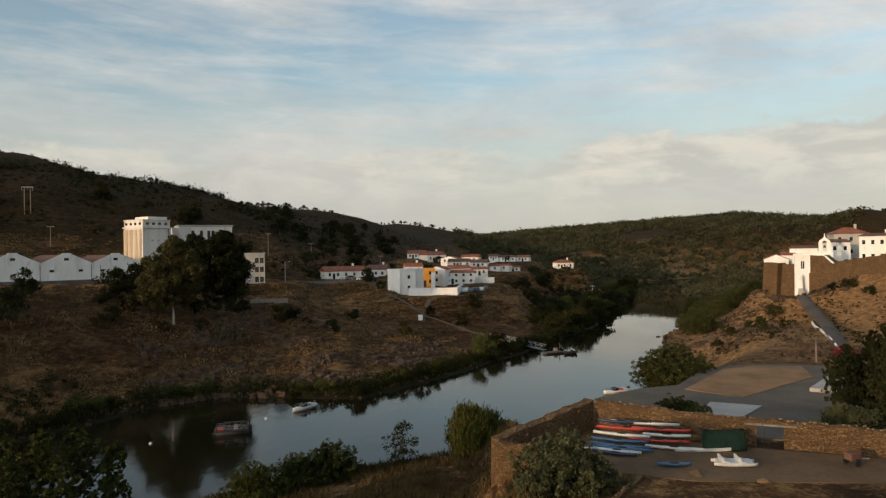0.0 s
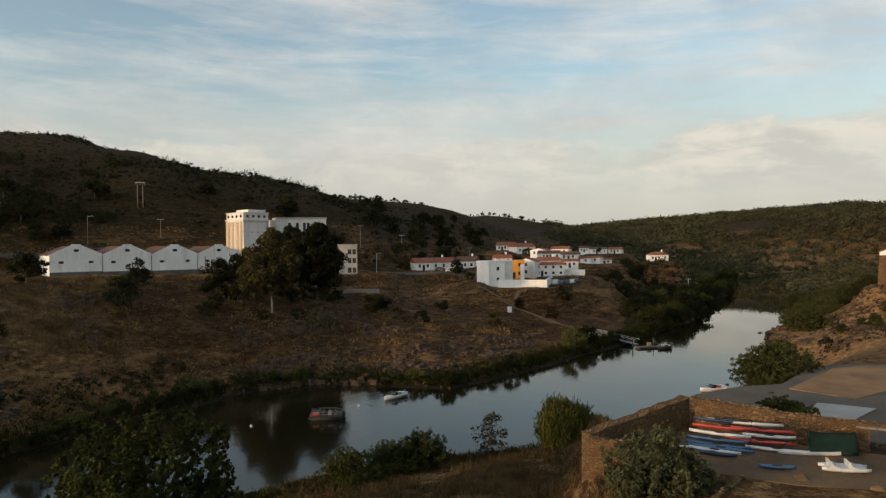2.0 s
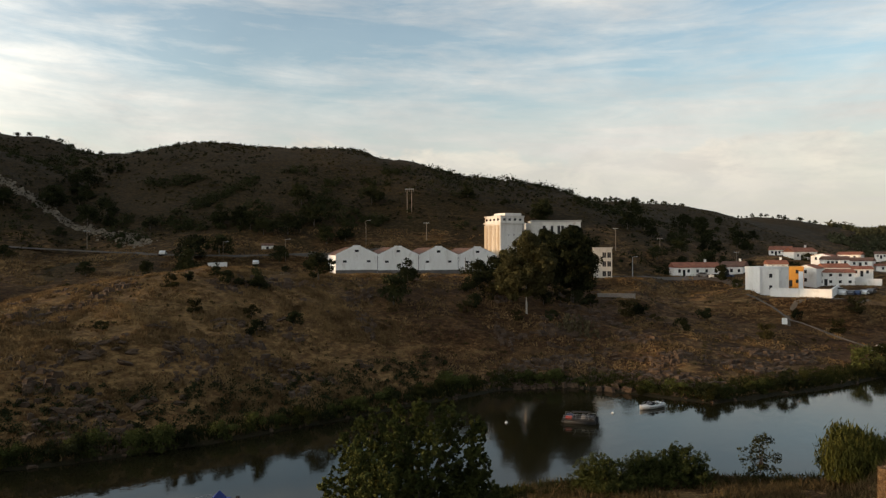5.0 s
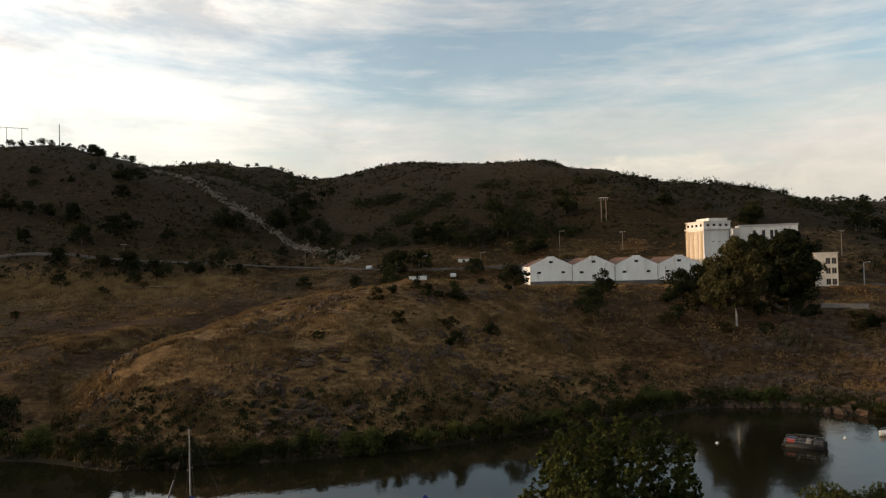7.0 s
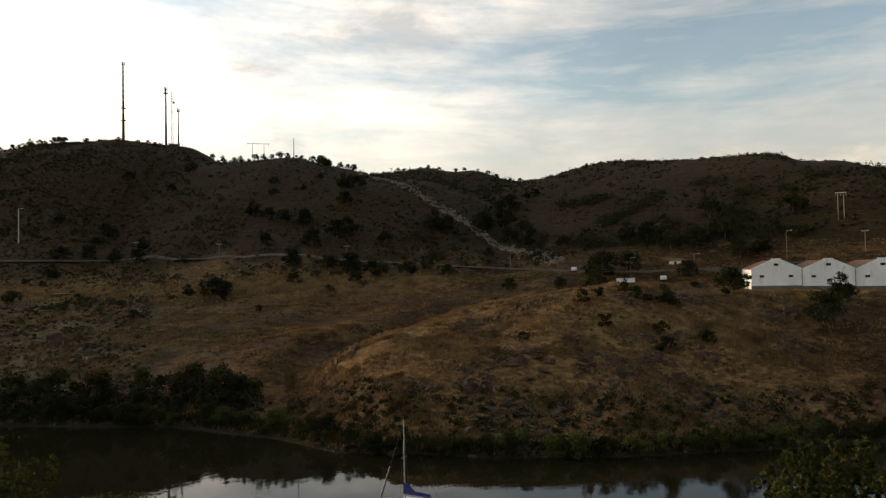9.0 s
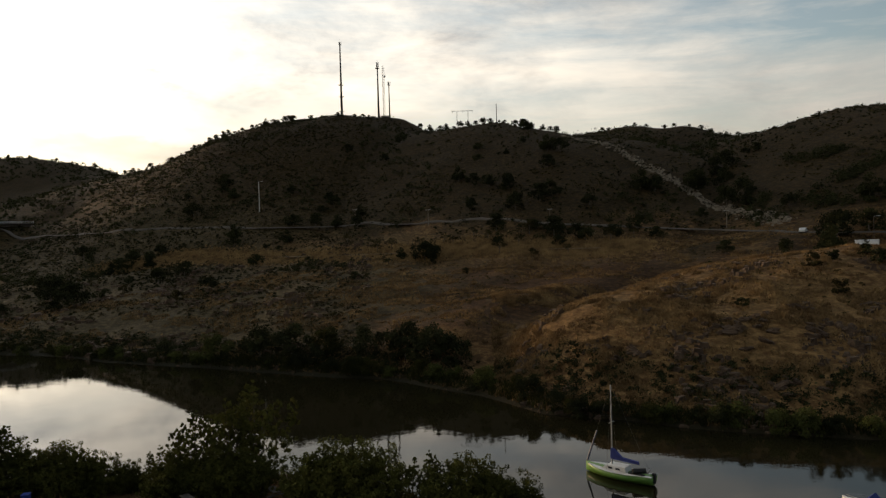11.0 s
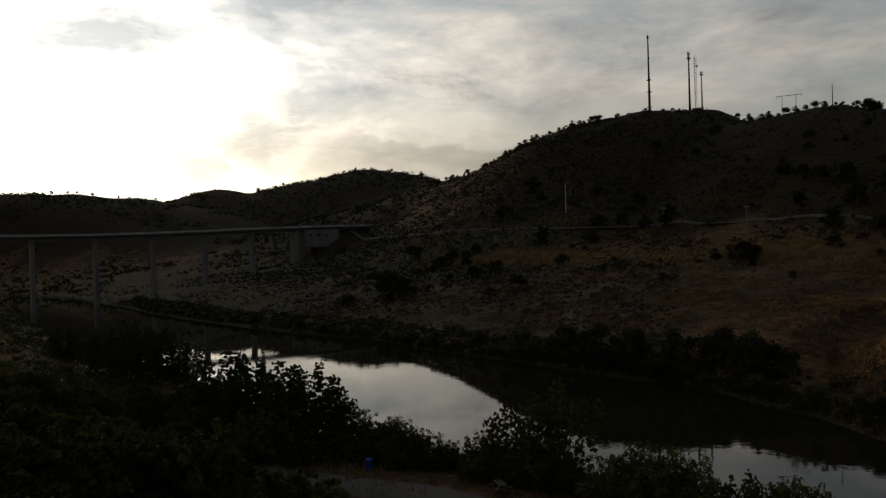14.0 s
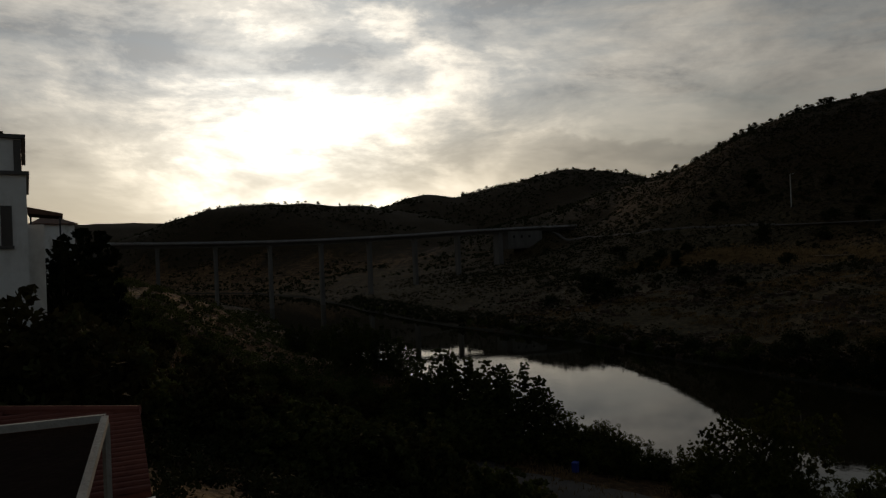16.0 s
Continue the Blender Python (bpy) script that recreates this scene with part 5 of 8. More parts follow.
for k in range(58):
    az, d = village_rng.uniform(-11, 9.5), village_rng.uniform(238, 420)
    if k < 16:
        az, d = village_rng.uniform(-13, -7.8), village_rng.uniform(205, 300)
    if abs(az - 8) < 1.8 and d < 245 or -7.4 < az < -3.2 and d < 375:
        continue
    stand_at(OAKS[k % 5], "evergreen_tree", az, d, village_rng.uniform(0.6, 1.35), "dark evergreen tree between the village houses", "tree", "trees of the village")

# the two big trees before the mill
EUCALYPT = plant_meshes(201, 19.0, 5.4, 4.0, 360, 130, 0.36, M_EUCALYPT, M_PALEBARK, 1.0, r_trunk=0.32, n_limbs=6, tight=1.35, lobes=[(0.5, 0, 16.2, 2.7), (-2.4, 0.8, 14.2, 3.0), (2.6, -0.6, 14.4, 2.8), (-4.2, 0, 11.0, 2.9), (0.6, 1.5, 12.0, 3.4), (4.0, 0, 11.2, 2.7), (-1.2, -1.2, 9.0, 3.2), (-4.8, 0.6, 7.4, 2.6), (3.0, 0.5, 7.8, 2.8), (-2.8, 0.4, 5.2, 2.2), (0.6, 0.8, 17.8, 1.5), (1.5, 0, 6.0, 2.0), (-5.6, 0, 9.2, 1.6)])
DARKTREE = plant_meshes(202, 18.5, 6.0, 2.2, 330, 120, 0.40, M_OAK, M_BARK, 0.95, r_trunk=0.5, n_limbs=12, tight=1.3, lobes=[(0, 0, 15.8, 3.1), (-2.6, 0, 13.4, 3.4), (2.6, 0.5, 14.0, 3.2), (-3.4, 0.6, 9.8, 3.6), (0, -1.0, 10.8, 4.0), (3.4, 0, 10.0, 3.4), (-2.4, 0, 6.0, 3.4), (2.2, 0.4, 5.8, 3.5), (0.9, 0, 17.6, 1.5), (-4.6, 0, 7.2, 1.8)])
stand_at(EUCALYPT, "eucalyptus_tree", 21.4, 152, 0.94, "tall yellowish eucalyptus with a pale bare trunk", "tree", turn=20)
stand_at(DARKTREE, "poplar_tree", 17.7, 172, 0.99, "tall dark dense tree before the mill", "tree", turn=15)
stand_at(DARKTREE, "poplar_tree", 19.8, 174, 0.86, "dark leafy tree under the mill wall", "tree", turn=140)
stand_at(OAKS[1], "evergreen_tree", 23.6, 168, 1.7, "dark bushy tree under the eucalyptus", "tree")
stand_at(OAKS[2], "evergreen_tree", 25.3, 170, 1.3, "dark bushy tree under the eucalyptus", "tree")


strewn_under = ((25.6, 150, 1.3), (24.2, 156, 1.5), (23.0, 160, 1.6), (20.0, 160, 1.5), (18.6, 166, 1.6), (17.2, 170, 1.5), (16.2, 172, 1.3), (26.6, 146, 1.0), (19.4, 152, 1.0), (22.2, 148, 0.9), (12.4, 172, 1.0), (11.2, 166, 0.8))
for az, d, s in strewn_under:
    stand_at(SHRUBS[int(d) % 5], "shrub", az, d, s * 1.25, "dark rank bush in the shade of the tall trees", "shrub", "bushes under the tall trees")


# scrub over the hills, woods on the far ridges, dry grass and stones: what nobody could count


def strewn(name, count, draw, mat, label, category, clump, per, leaf, flat=0.7, seed=1):
    """One object of many small leaf clumps on the ground; draw(rng, n) gives plan points."""
    rng = np.random.default_rng(seed)
    x, y = draw(rng, count)
    z = land(x, y)
    ok = z > 0.25
    x, y, z = x[ok], y[ok], z[ok]
    r = clump * (0.5 + rng.random(len(x)) ** 2 * 1.3)
    v, f = leaves(rng, np.stack([x, y, z + r * flat * 0.45, r, np.full(len(x), flat)], 1), per, leaf, shell=0.3)
    return tagged(new(name, raw_mesh(name, v, f, mat)), label, category, kind="stuff")


def hill_points(az0, az1, d0, d1, cell, cut, seed):
    """Plan points in patches; the walled yard and the parking ground stay bare."""
    def draw(rng, n):
        az, d = np.radians(rng.uniform(az0, az1, n * 4)), np.sqrt(rng.uniform(d0 ** 2, d1 ** 2, n * 4))
        x, y = -np.sin(az) * d, np.cos(az) * d
        keep = value_noise(x / cell, y / cell, seed) * 0.65 + value_noise(x / cell * 3.1, y / cell * 3.1, seed + 1) * 0.35 > cut
        keep &= ~((x > 7) & (x < 62) & (y > 44) & (y < 102))
        return x[keep][:n], y[keep][:n]
    return draw


def shore_points(line, lo, hi, first, last):
    def draw(rng, n):
        pts = [Vector(p) for p in line[first:last]]
        lens = np.array([(b - a).length for a, b in zip(pts, pts[1:])])
        k = rng.choice(len(lens), n, p=lens / lens.sum())
        u = rng.random(n)
        off = rng.uniform(lo, hi, n)
        a, b = np.array([pts[i][:] for i in k]), np.array([pts[i + 1][:] for i in k])
        p = a + (b - a) * u[:, None]
        away = np.stack([-(b - a)[:, 1], (b - a)[:, 0]], 1) / lens[k][:, None]
        p = p + away * off[:, None]
        return p[:, 0], p[:, 1]
    return draw


strewn("hill_scrub", 7500, hill_points(-3, 120, 238, 470, 30, 0.47, 21), M_SCRUB, "low dark scrub covering the hillsides", "scrub", 0.8, 18, 0.34, 0.6, 31)
strewn("hill_scrub", 5500, hill_points(10, 112, 240, 470, 24, 0.50, 25), M_OAK, "dark bushes covering the hillside below the masts", "scrub", 1.0, 18, 0.38, 0.65, 37)
strewn("hill_scrub", 4200, hill_points(88, 118, 330, 680, 26, 0.38, 33), M_OAK, "dark bushes over the hill above the bridge", "scrub", 1.3, 18, 0.5, 0.65, 49)
strewn("slope_woods", 500, hill_points(31, 54, 236, 296, 24, 0.50, 45), M_OAK, "dark holm oaks grown together above the road", "woods", 1.9, 44, 0.42, 0.8, 45)
strewn("slope_woods", 300, hill_points(4, 30, 236, 330, 26, 0.57, 28), M_OAK, "dark holm oaks grown together behind the village", "woods", 1.9, 44, 0.42, 0.8, 46)
strewn("slope_woods", 800, hill_points(54, 112, 236, 420, 26, 0.57, 28), M_OAK, "dark holm oaks grown together in the folds of the hills", "woods", 1.9, 44, 0.42, 0.8, 38)
strewn("point_woods", 800, hill_points(-15, -7.2, 180, 330, 22, 0.36, 31), M_OAK, "dense green trees on the wooded river point", "woods", 1.5, 60, 0.32, 0.85, 42)
strewn("near_thicket", 1300, hill_points(126, 150, 48, 135, 9, 0.20, 47), M_POPLAR, "dark bushes crowding the near hillside", "thicket", 0.9, 44, 0.22, 0.8, 47)
strewn("near_thicket", 2200, hill_points(122.5, 152, 34, 190, 15, 0.40, 29), M_POPLAR, "dark tangled bushes over the near hillside", "thicket", 0.8, 44, 0.20, 0.8, 39)
strewn("near_thicket", 1700, hill_points(128, 150, 125, 340, 15, 0.30, 49), M_POPLAR, "dark bushes grown over the downstream slope", "thicket", 1.3, 44, 0.34, 0.8, 48)
strewn("far_woods", 3000, hill_points(-30, -11, 270, 520, 40, 0.22, 27), M_HAZYWOODS, "dense dark trees along the river bend", "woods", 1.9, 14, 0.9, 0.8, 40)
strewn("far_woods", 14000, hill_points(-36, -1, 470, 1090, 60, 0.30, 23), M_HAZYWOODS, "open oak woods on the distant hills", "woods", 3.0, 16, 1.3, 0.8, 32)
strewn("far_woods", 5000, hill_points(103, 150, 480, 1000, 60, 0.42, 24), M_OAK, "dark scrub on the hills behind the bridge", "woods", 2.2, 8, 1.3, 0.7, 33)
strewn("bank_thicket", 2900, shore_points(FAR_SHORE, -15.0, -0.5, 16, 30), M_OAK, "dark tangled thicket along the foot of the far bank", "thicket", 0.85, 46, 0.21, 0.8, 35)
strewn("bank_thicket", 1300, shore_points(FAR_SHORE, -7.0, -0.3, 8, 17), M_REED, "green tangled thicket along the far shore", "thicket", 0.75, 44, 0.19, 0.8, 36)
strewn("slope_thicket", 2600, hill_points(84, 150, 120, 470, 22, 0.50, 30), M_OAK, "dark bushes scattered over the shaded far slope", "thicket", 0.9, 44, 0.25, 0.75, 41)
strewn("slope_thicket", 6500, hill_points(84, 124, 130, 440, 16, 0.46, 34), M_SCRUB, "brown-green weeds over the shaded far slope", "thicket", 0.75, 22, 0.25, 0.6, 50)
strewn("slope_scrub", 1100, hill_points(-34, -17, 104, 235, 12, 0.50, 35), M_SCRUB, "dusty weeds on the sandy slope below the town", "scrub", 0.5, 30, 0.15, 0.6, 55)
strewn("bank_thicket", 1000, shore_points(NEAR_SHORE, 0.3, 7.0, 9, 16), M_REED, "rank green weeds along the near shore", "thicket", 0.6, 44, 0.15, 0.7, 56)
strewn("near_thicket", 700, hill_points(124, 152, 9, 36, 6, 0.22, 44), M_OAK, "dark low bushes on the slope below the terrace", "thicket", 0.5, 70, 0.10, 0.8, 43)
strewn("bank_scrub", 2400, hill_points(-4, 118, 92, 240, 17, 0.58, 26), M_SCRUB, "small dark weeds and bushes on the dry bank", "scrub", 0.55, 24, 0.17, 0.6, 34)


def along(points, spread):
    def draw(rng, n):
        p = np.array(points, float)
        k, u = rng.integers(0, len(p) - 1, n), rng.random(n)[:, None]
        q = p[k] + (p[k + 1] - p[k]) * u + rng.normal(size=(n, 2)) * spread
        return q[:, 0], q[:, 1]
    return draw


def grass(name, count, draw, mat, label, height, seed, blades=4, wide=0.05):
    rng = np.random.default_rng(seed)
    x, y = draw(rng, count)
    z = land(x, y)
    ok = z > 0.35
    x, y, z = (np.repeat(q[ok], blades) for q in (x, y, z))
    n = len(x)
    a, h = rng.random(n) * 2 * np.pi, height * (0.5 + rng.random(n))
    ox, oy = rng.normal(size=(2, n)) * height * 0.45
    lean = rng.normal(size=(2, n)) * height * 0.4
    w = wide * (1 + rng.random(n))
    base = np.stack([x + ox, y + oy, z - 0.05], 1)
    side = np.stack([np.cos(a) * w, np.sin(a) * w, np.zeros(n)], 1)
    tip = base + np.stack([lean[0], lean[1], h], 1)
    v = np.stack([base - side, base + side, tip], 1).reshape(-1, 3)
    return tagged(new(name, raw_mesh(name, v, np.arange(n * 3).reshape(-1, 3), mat)), label, "grass", kind="stuff")


grass("dry_grass", 70000, hill_points(-6, 118, 88, 235, 7, 0.50, 41), M_STRAW, "dry straw-coloured grass on the far bank", 0.36, 51, 3, 0.10)
grass("dry_grass", 30000, hill_points(32, 74, 92, 170, 5, 0.52, 48), M_STRAW, "pale dry grass in tufts over the knoll", 0.42, 57, 4, 0.09)
grass("dry_grass", 9000, hill_points(-34, 22, 38, 85, 5, 0.42, 42), M_WEED, "tall dry grass on the near bank", 0.55, 52, 5, 0.035)
grass("dry_grass", 4500, hill_points(90, 150, 55, 140, 6, 0.42, 43), M_STRAW, "dry grass on the near hillside", 0.5, 53, 5, 0.045)
grass("dry_grass", 24000, along([spot(104, 306), spot(98, 292), spot(92.4, 273), spot(85, 255), spot(78, 238), spot(70, 228), spot(61.7, 221)], 4.0), M_STRAW, "pale dry grass on the edge of the terrace", 0.6, 56, 4, 0.13)
FS0, FS1 = 8, 26   # the stretch of the far shore in view
grass("reeds", 7000, shore_points(FAR_SHORE, -4.5, 1.2, FS0, FS1), M_REED, "green reeds and rank grass along the far shore", 0.9, 54, 4, 0.08)
grass("reeds", 4000, shore_points(NEAR_SHORE, -1.0, 3.5, 9, 22), M_REED, "green reeds along the near shore", 0.8, 55, 4, 0.06)


def stones(name, count, draw, size, label, seed, mat=None):
    """Angular stones, each a roughened lump, joined as stuff."""
    rng = np.random.default_rng(seed)
    x, y = draw(rng, count)
    z = land(x, y)
    ok = z > 0.05
    x, y, z = x[ok], y[ok], z[ok]
    unit = np.array([(-1, -1, -1), (1, -1, -1), (1, 1, -1), (-1, 1, -1), (-0.6, -0.7, 1), (0.7, -0.6, 1), (0.6, 0.7, 1), (-0.7, 0.6, 1)], float)
    quads = np.array([(0, 1, 5, 4), (1, 2, 6, 5), (2, 3, 7, 6), (3, 0, 4, 7), (4, 5, 6, 7)])
    n = len(x)
    s = size * (0.35 + rng.random(n) ** 3 * 1.6)
    v = unit[None] * (0.55 + 0.6 * rng.random((n, 8, 3))) * s[:, None, None] * np.stack([0.8 + rng.random(n), 0.6 + 0.6 * rng.random(n), 0.4 + 0.5 * rng.random(n)], 1)[:, None]
    a = rng.random(n) * 6.28
    c, d = np.cos(a)[:, None], np.sin(a)[:, None]
    v = np.stack([v[..., 0] * c - v[..., 1] * d, v[..., 0] * d + v[..., 1] * c, v[..., 2]], -1)
    v = v + np.stack([x, y, z + s * 0.12], 1)[:, None]
    f = (quads[None] + 8 * np.arange(n)[:, None, None]).reshape(-1, 4)
    return tagged(new(name, raw_mesh(name, v.reshape(-1, 3), f, mat or M_ROCK)), label, "stones", kind="stuff")


stones("scattered_stones", 2300, hill_points(34, 72, 90, 150, 9, 0.62, 61), 0.38, "grey stones strewn over the rocky knoll", 71)
stones("scattered_stones", 3200, hill_points(0, 24, 118, 165, 8, 0.57, 62), 0.42, "grey stones on the bank below the village", 72)
stones("scattered_stones", 1800, hill_points(84, 118, 140, 270, 12, 0.58, 63), 0.6, "grey stones on the slope before the bridge", 73)
stones("scattered_stones", 1500, hill_points(-34, -17, 112, 220, 9, 0.58, 64), 0.42, "brown stones on the slope below the town", 76)
stones("shore_stones", 420, shore_points(FAR_SHORE, -2.0, 0.6, FS0, FS1), 0.28, "wet dark stones along the waterline", 74)


M_SCREE = mottled("pale_broken_schist", col(0.10, 0.080, 0.058), col(0.20, 0.165, 0.12), 0.4)
stones("scree", 1700, along([spot(67.4, 357), spot(65.3, 334), spot(61.6, 300), spot(57.9, 279), spot(54.2, 252), spot(51.5, 236)], 1.6), 0.40, "pale broken rock along the cutting on the hill", 75, M_SCREE)


def rock_outcrop(az, d, size, seed):
    """A ledge of tilted slabs breaking out of the slope."""
    rng = np.random.default_rng(seed)
    x, y = spot(az, d)
    t = thing("rock_outcrop", pose(x, y, ground(x, y), 0, 0, az), "grey weathered rock ledge in the dry grass", "rock", "rock outcrops")
    for k in range(int(5 + rng.integers(4))):
        bm = bmesh.new()
        bmesh.ops.create_icosphere(bm, subdivisions=2, radius=1.0)
        stretch = Vector((rng.uniform(0.8, 1.7), rng.uniform(0.5, 1.0), rng.uniform(0.35, 0.8))) * size * 0.55
        turn = Euler((rng.uniform(-0.3, 0.3), rng.uniform(-0.5, 0.5), rng.uniform(-0.6, 0.6))).to_matrix()
        for v in bm.verts:
            rough = 0.75 + 0.55 * noise.noise(v.co * 1.7 + Vector((seed, k * 3.1, 0)))
            q = Vector((round(v.co.x * 2.2) / 2.2 * 0.5 + v.co.x * 0.5, v.co.y, round(v.co.z * 2) / 2 * 0.6 + v.co.z * 0.4)) * rough
            v.co = turn @ Vector((q.x * stretch.x, q.y * stretch.y, q.z * stretch.z))
        where = Vector((rng.normal() * size * 1.3, rng.normal() * size * 0.7, 0))
        wx, wy = (t.matrix_basis @ where)[:2]
        where.z = ground(wx, wy) - ground(x, y) + 0.05 * size
        bmesh.ops.translate(bm, verts=bm.verts[:], vec=where)
        part("boulder", bm, M_ROCK, t)


for k, (az, d, s) in enumerate(((55.8, 109, 1.9), (54.0, 112, 1.6), (49.0, 112, 1.6), (47.4, 111, 1.1), (61.9, 104, 1.5), (66.0, 107, 1.1), (55.9, 100, 1.7), (52.8, 99, 1.5), (51.3, 101, 1.4), (57.6, 124, 1.3), (45.8, 123, 1.6), (44.2, 124, 1.3), (50.7, 119, 1.2), (42.8, 127, 1.4), (37.7, 111, 1.2), (40.4, 113, 1.2), (62.5, 133, 1.2), (59.5, 140, 1.0), (17.8, 146, 1.6), (14.4, 137, 1.5), (11.6, 134, 1.5), (9.0, 138, 1.4), (5.8, 143, 1.2), (16.2, 140, 1.3), (48.6, 113, 1.5), (57.1, 109, 1.3), (43.5, 122, 1.4), (19.5, 148, 1.2), (99.0, 222, 2.0), (95.5, 205, 1.6), (103.0, 232, 1.8))):
    rock_outcrop(az, d, s, k + 1)


def pad_mesh():
    bm = bmesh.new()
    bmesh.ops.create_icosphere(bm, subdivisions=1, radius=0.34)
    bmesh.ops.transform(bm, matrix=Matrix.Diagonal((0.85, 0.2, 1.25, 1)), verts=bm.verts[:])
    me = bpy.data.meshes.new("cactus_pad")
    bm.to_mesh(me)
    bm.free()
    me.materials.append(M_CACTUS)
    return me


PAD_MESH = pad_mesh()


def prickly_pear(az, d, size, seed):
    rng = np.random.default_rng(seed)
    x, y = spot(az, d)
    t = thing("prickly_pear", pose(x, y, ground(x, y) - 0.1, 0, 0, az), "large dry prickly pear thicket on the rocky bank", "cactus", "prickly pears")
    g = size / 1.6
    for branch in range(9):
        at_ = Vector((rng.normal() * size * 0.9, rng.normal() * size * 0.6, 0.2))
        for k in range(6):
            shared("cactus_pad", PAD_MESH, t, Matrix.Translation(at_) @ Euler((rng.uniform(-0.5, 0.5), rng.uniform(-0.6, 0.6), rng.uniform(0, 6.28))).to_matrix().to_4x4() @ Matrix.Diagonal((g, g, g, 1)))
            at_ = at_ + Vector((rng.normal() * 0.3, rng.normal() * 0.2, 0.42)) * g


for k, (az, d, s) in enumerate(((17.9, 152, 1.5), (17.2, 150, 1.4), (16.6, 151, 1.3), (17.6, 147, 1.2), (18.6, 148, 1.0), (16.2, 147, 1.1))):
    prickly_pear(az, d, s, 300 + k)

# bushes along both shores
shore = []
for line, first, last, gap, off, lo, hi in ((FAR_SHORE, 8, 16, 3.3, 1.6, 0.35, 0.95), (FAR_SHORE, 16, 20, 3.2, 1.8, 0.45, 1.0), (FAR_SHORE, 20, 23, 4.0, 2.5, 0.6, 1.2), (FAR_SHORE, 23, 28, 4.0, 2.5, 0.4, 0.8), (FAR_SHORE, 4, 9, 4.5, 4.0, 0.9, 1.7)):
    pts = [Vector(p) for p in line[first:last + 1]]
    for a, b in zip(pts, pts[1:]):
        n = max(1, int((b - a).length / gap))
        for k in range(n):
            p = a.lerp(b, (k + RNG.random()) / n)
            w = (b - a).normalized()
            p = p + Vector((w.y, -w.x)) * off * (0.4 + 1.1 * RNG.random())
            shore.append((p.x, p.y, RNG.uniform(lo, hi)))
zs = grounds([p[:2] for p in shore])
for (x, y, s), z in zip(shore, zs):
    if z > -0.4:
        stand(RIVERBUSH[int(RNG.integers(6))], "riverside_bush", x, y, max(z, 0.0), RNG.random() * 360, s, "dense dark green bush at the water's edge", "bush", "bushes along the river", 0.3)
for az, d, s in ((93.0, 141, 2.0), (90.5, 138, 1.9), (88.0, 136, 1.7), (84.5, 132, 1.7), (81.3, 126, 2.0), (79.3, 123, 2.1), (77.6, 120, 1.7), (96.5, 146, 1.6), (100.0, 156, 0.9), (103.5, 165, 0.8), (107.0, 176, 0.8), (-10.6, 208, 1.9), (-11.6, 222, 2.2), (-12.6, 245, 2.2), (-12.0, 262, 2.4), (-13.2, 280, 2.2), (-9.2, 196, 1.6), (-7.5, 205, 1.5), (-10.0, 236, 1.9), (-13.6, 320, 2.2), (-14.4, 355, 2.4), (-3.0, 152, 1.4), (-4.2, 160, 1.3)):
    stand_at(RIVERBUSH[int(d) % 6], "riverside_tree", az, d, s, "broad dark willow tree leaning over the water", "tree", "trees along the river")

# ---- the near bank: boatyard, quay and parking ground

M_EARTH = mottled("orange_beaten_earth", col(0.075, 0.046, 0.024), col(0.15, 0.092, 0.046), 0.25, 0.95, fine=14.0)
M_ORANGEEARTH = mottled("orange_gravel", col(0.16, 0.088, 0.040), col(0.27, 0.155, 0.072), 0.25, 0.95, fine=14.0)
M_SLAB = mottled("pale_concrete_slab", col(0.30, 0.28, 0.25), col(0.40, 0.38, 0.34), 0.3, 0.9, fine=10.0)
M_NET = mottled("dark_green_netting", col(0.010, 0.030, 0.022), col(0.022, 0.055, 0.040), 1.5, 0.9)
M_REDHULL = mottled("red_plastic", col(0.32, 0.035, 0.025), col(0.46, 0.055, 0.040), 1.0, 0.4, bump=0.0, spec=0.5)
M_BLUEHULL = mottled("blue_plastic", col(0.035, 0.085, 0.16), col(0.060, 0.135, 0.24), 1.0, 0.4, bump=0.0, spec=0.5)
M_NAVYHULL = mottled("navy_plastic", col(0.014, 0.028, 0.070), col(0.024, 0.045, 0.10), 1.0, 0.4, bump=0.0, spec=0.5)
M_WHITEHULL = mottled("white_gelcoat", col(0.44, 0.44, 0.42), col(0.60, 0.60, 0.58), 1.0, 0.35, bump=0.0, spec=0.5)
M_GREENHULL = mottled("bright_green_paint", col(0.085, 0.18, 0.030), col(0.12, 0.25, 0.045), 0.8, 0.4, bump=0.0, spec=0.5)
M_CANVAS = mottled("blue_canvas", col(0.012, 0.022, 0.11), col(0.022, 0.040, 0.18), 2.0, 0.9)
M_ALU = mottled("dull_aluminium", col(0.24, 0.24, 0.24), col(0.36, 0.36, 0.36), 1.0, 0.4, 0.7, bump=0.0)
M_BLACK = mottled("black_rubber", col(0.012, 0.012, 0.012), col(0.025, 0.025, 0.025), 2.0, 0.7)
M_GREYCAR = mottled("grey_car_paint", col(0.10, 0.10, 0.105), col(0.13, 0.13, 0.135), 1.0, 0.3, 0.3, bump=0.0, spec=0.5)
M_BLUEPAINT = mottled("blue_enamel", col(0.015, 0.035, 0.20), col(0.025, 0.055, 0.30), 1.5, 0.5)


def flat_patch(name, outline, mat, label, category, z=7.0, thick=0.3):
    """A levelled surface with a real edge, slightly proud of the ground."""
    bm = slab(bmesh.new(), outline, z - thick, z)
    me = bpy.data.meshes.new(name)
    bm.to_mesh(me)
    bm.free()
    me.materials.append(mat)
    return tagged(new(name, me), label, category, kind="structure")


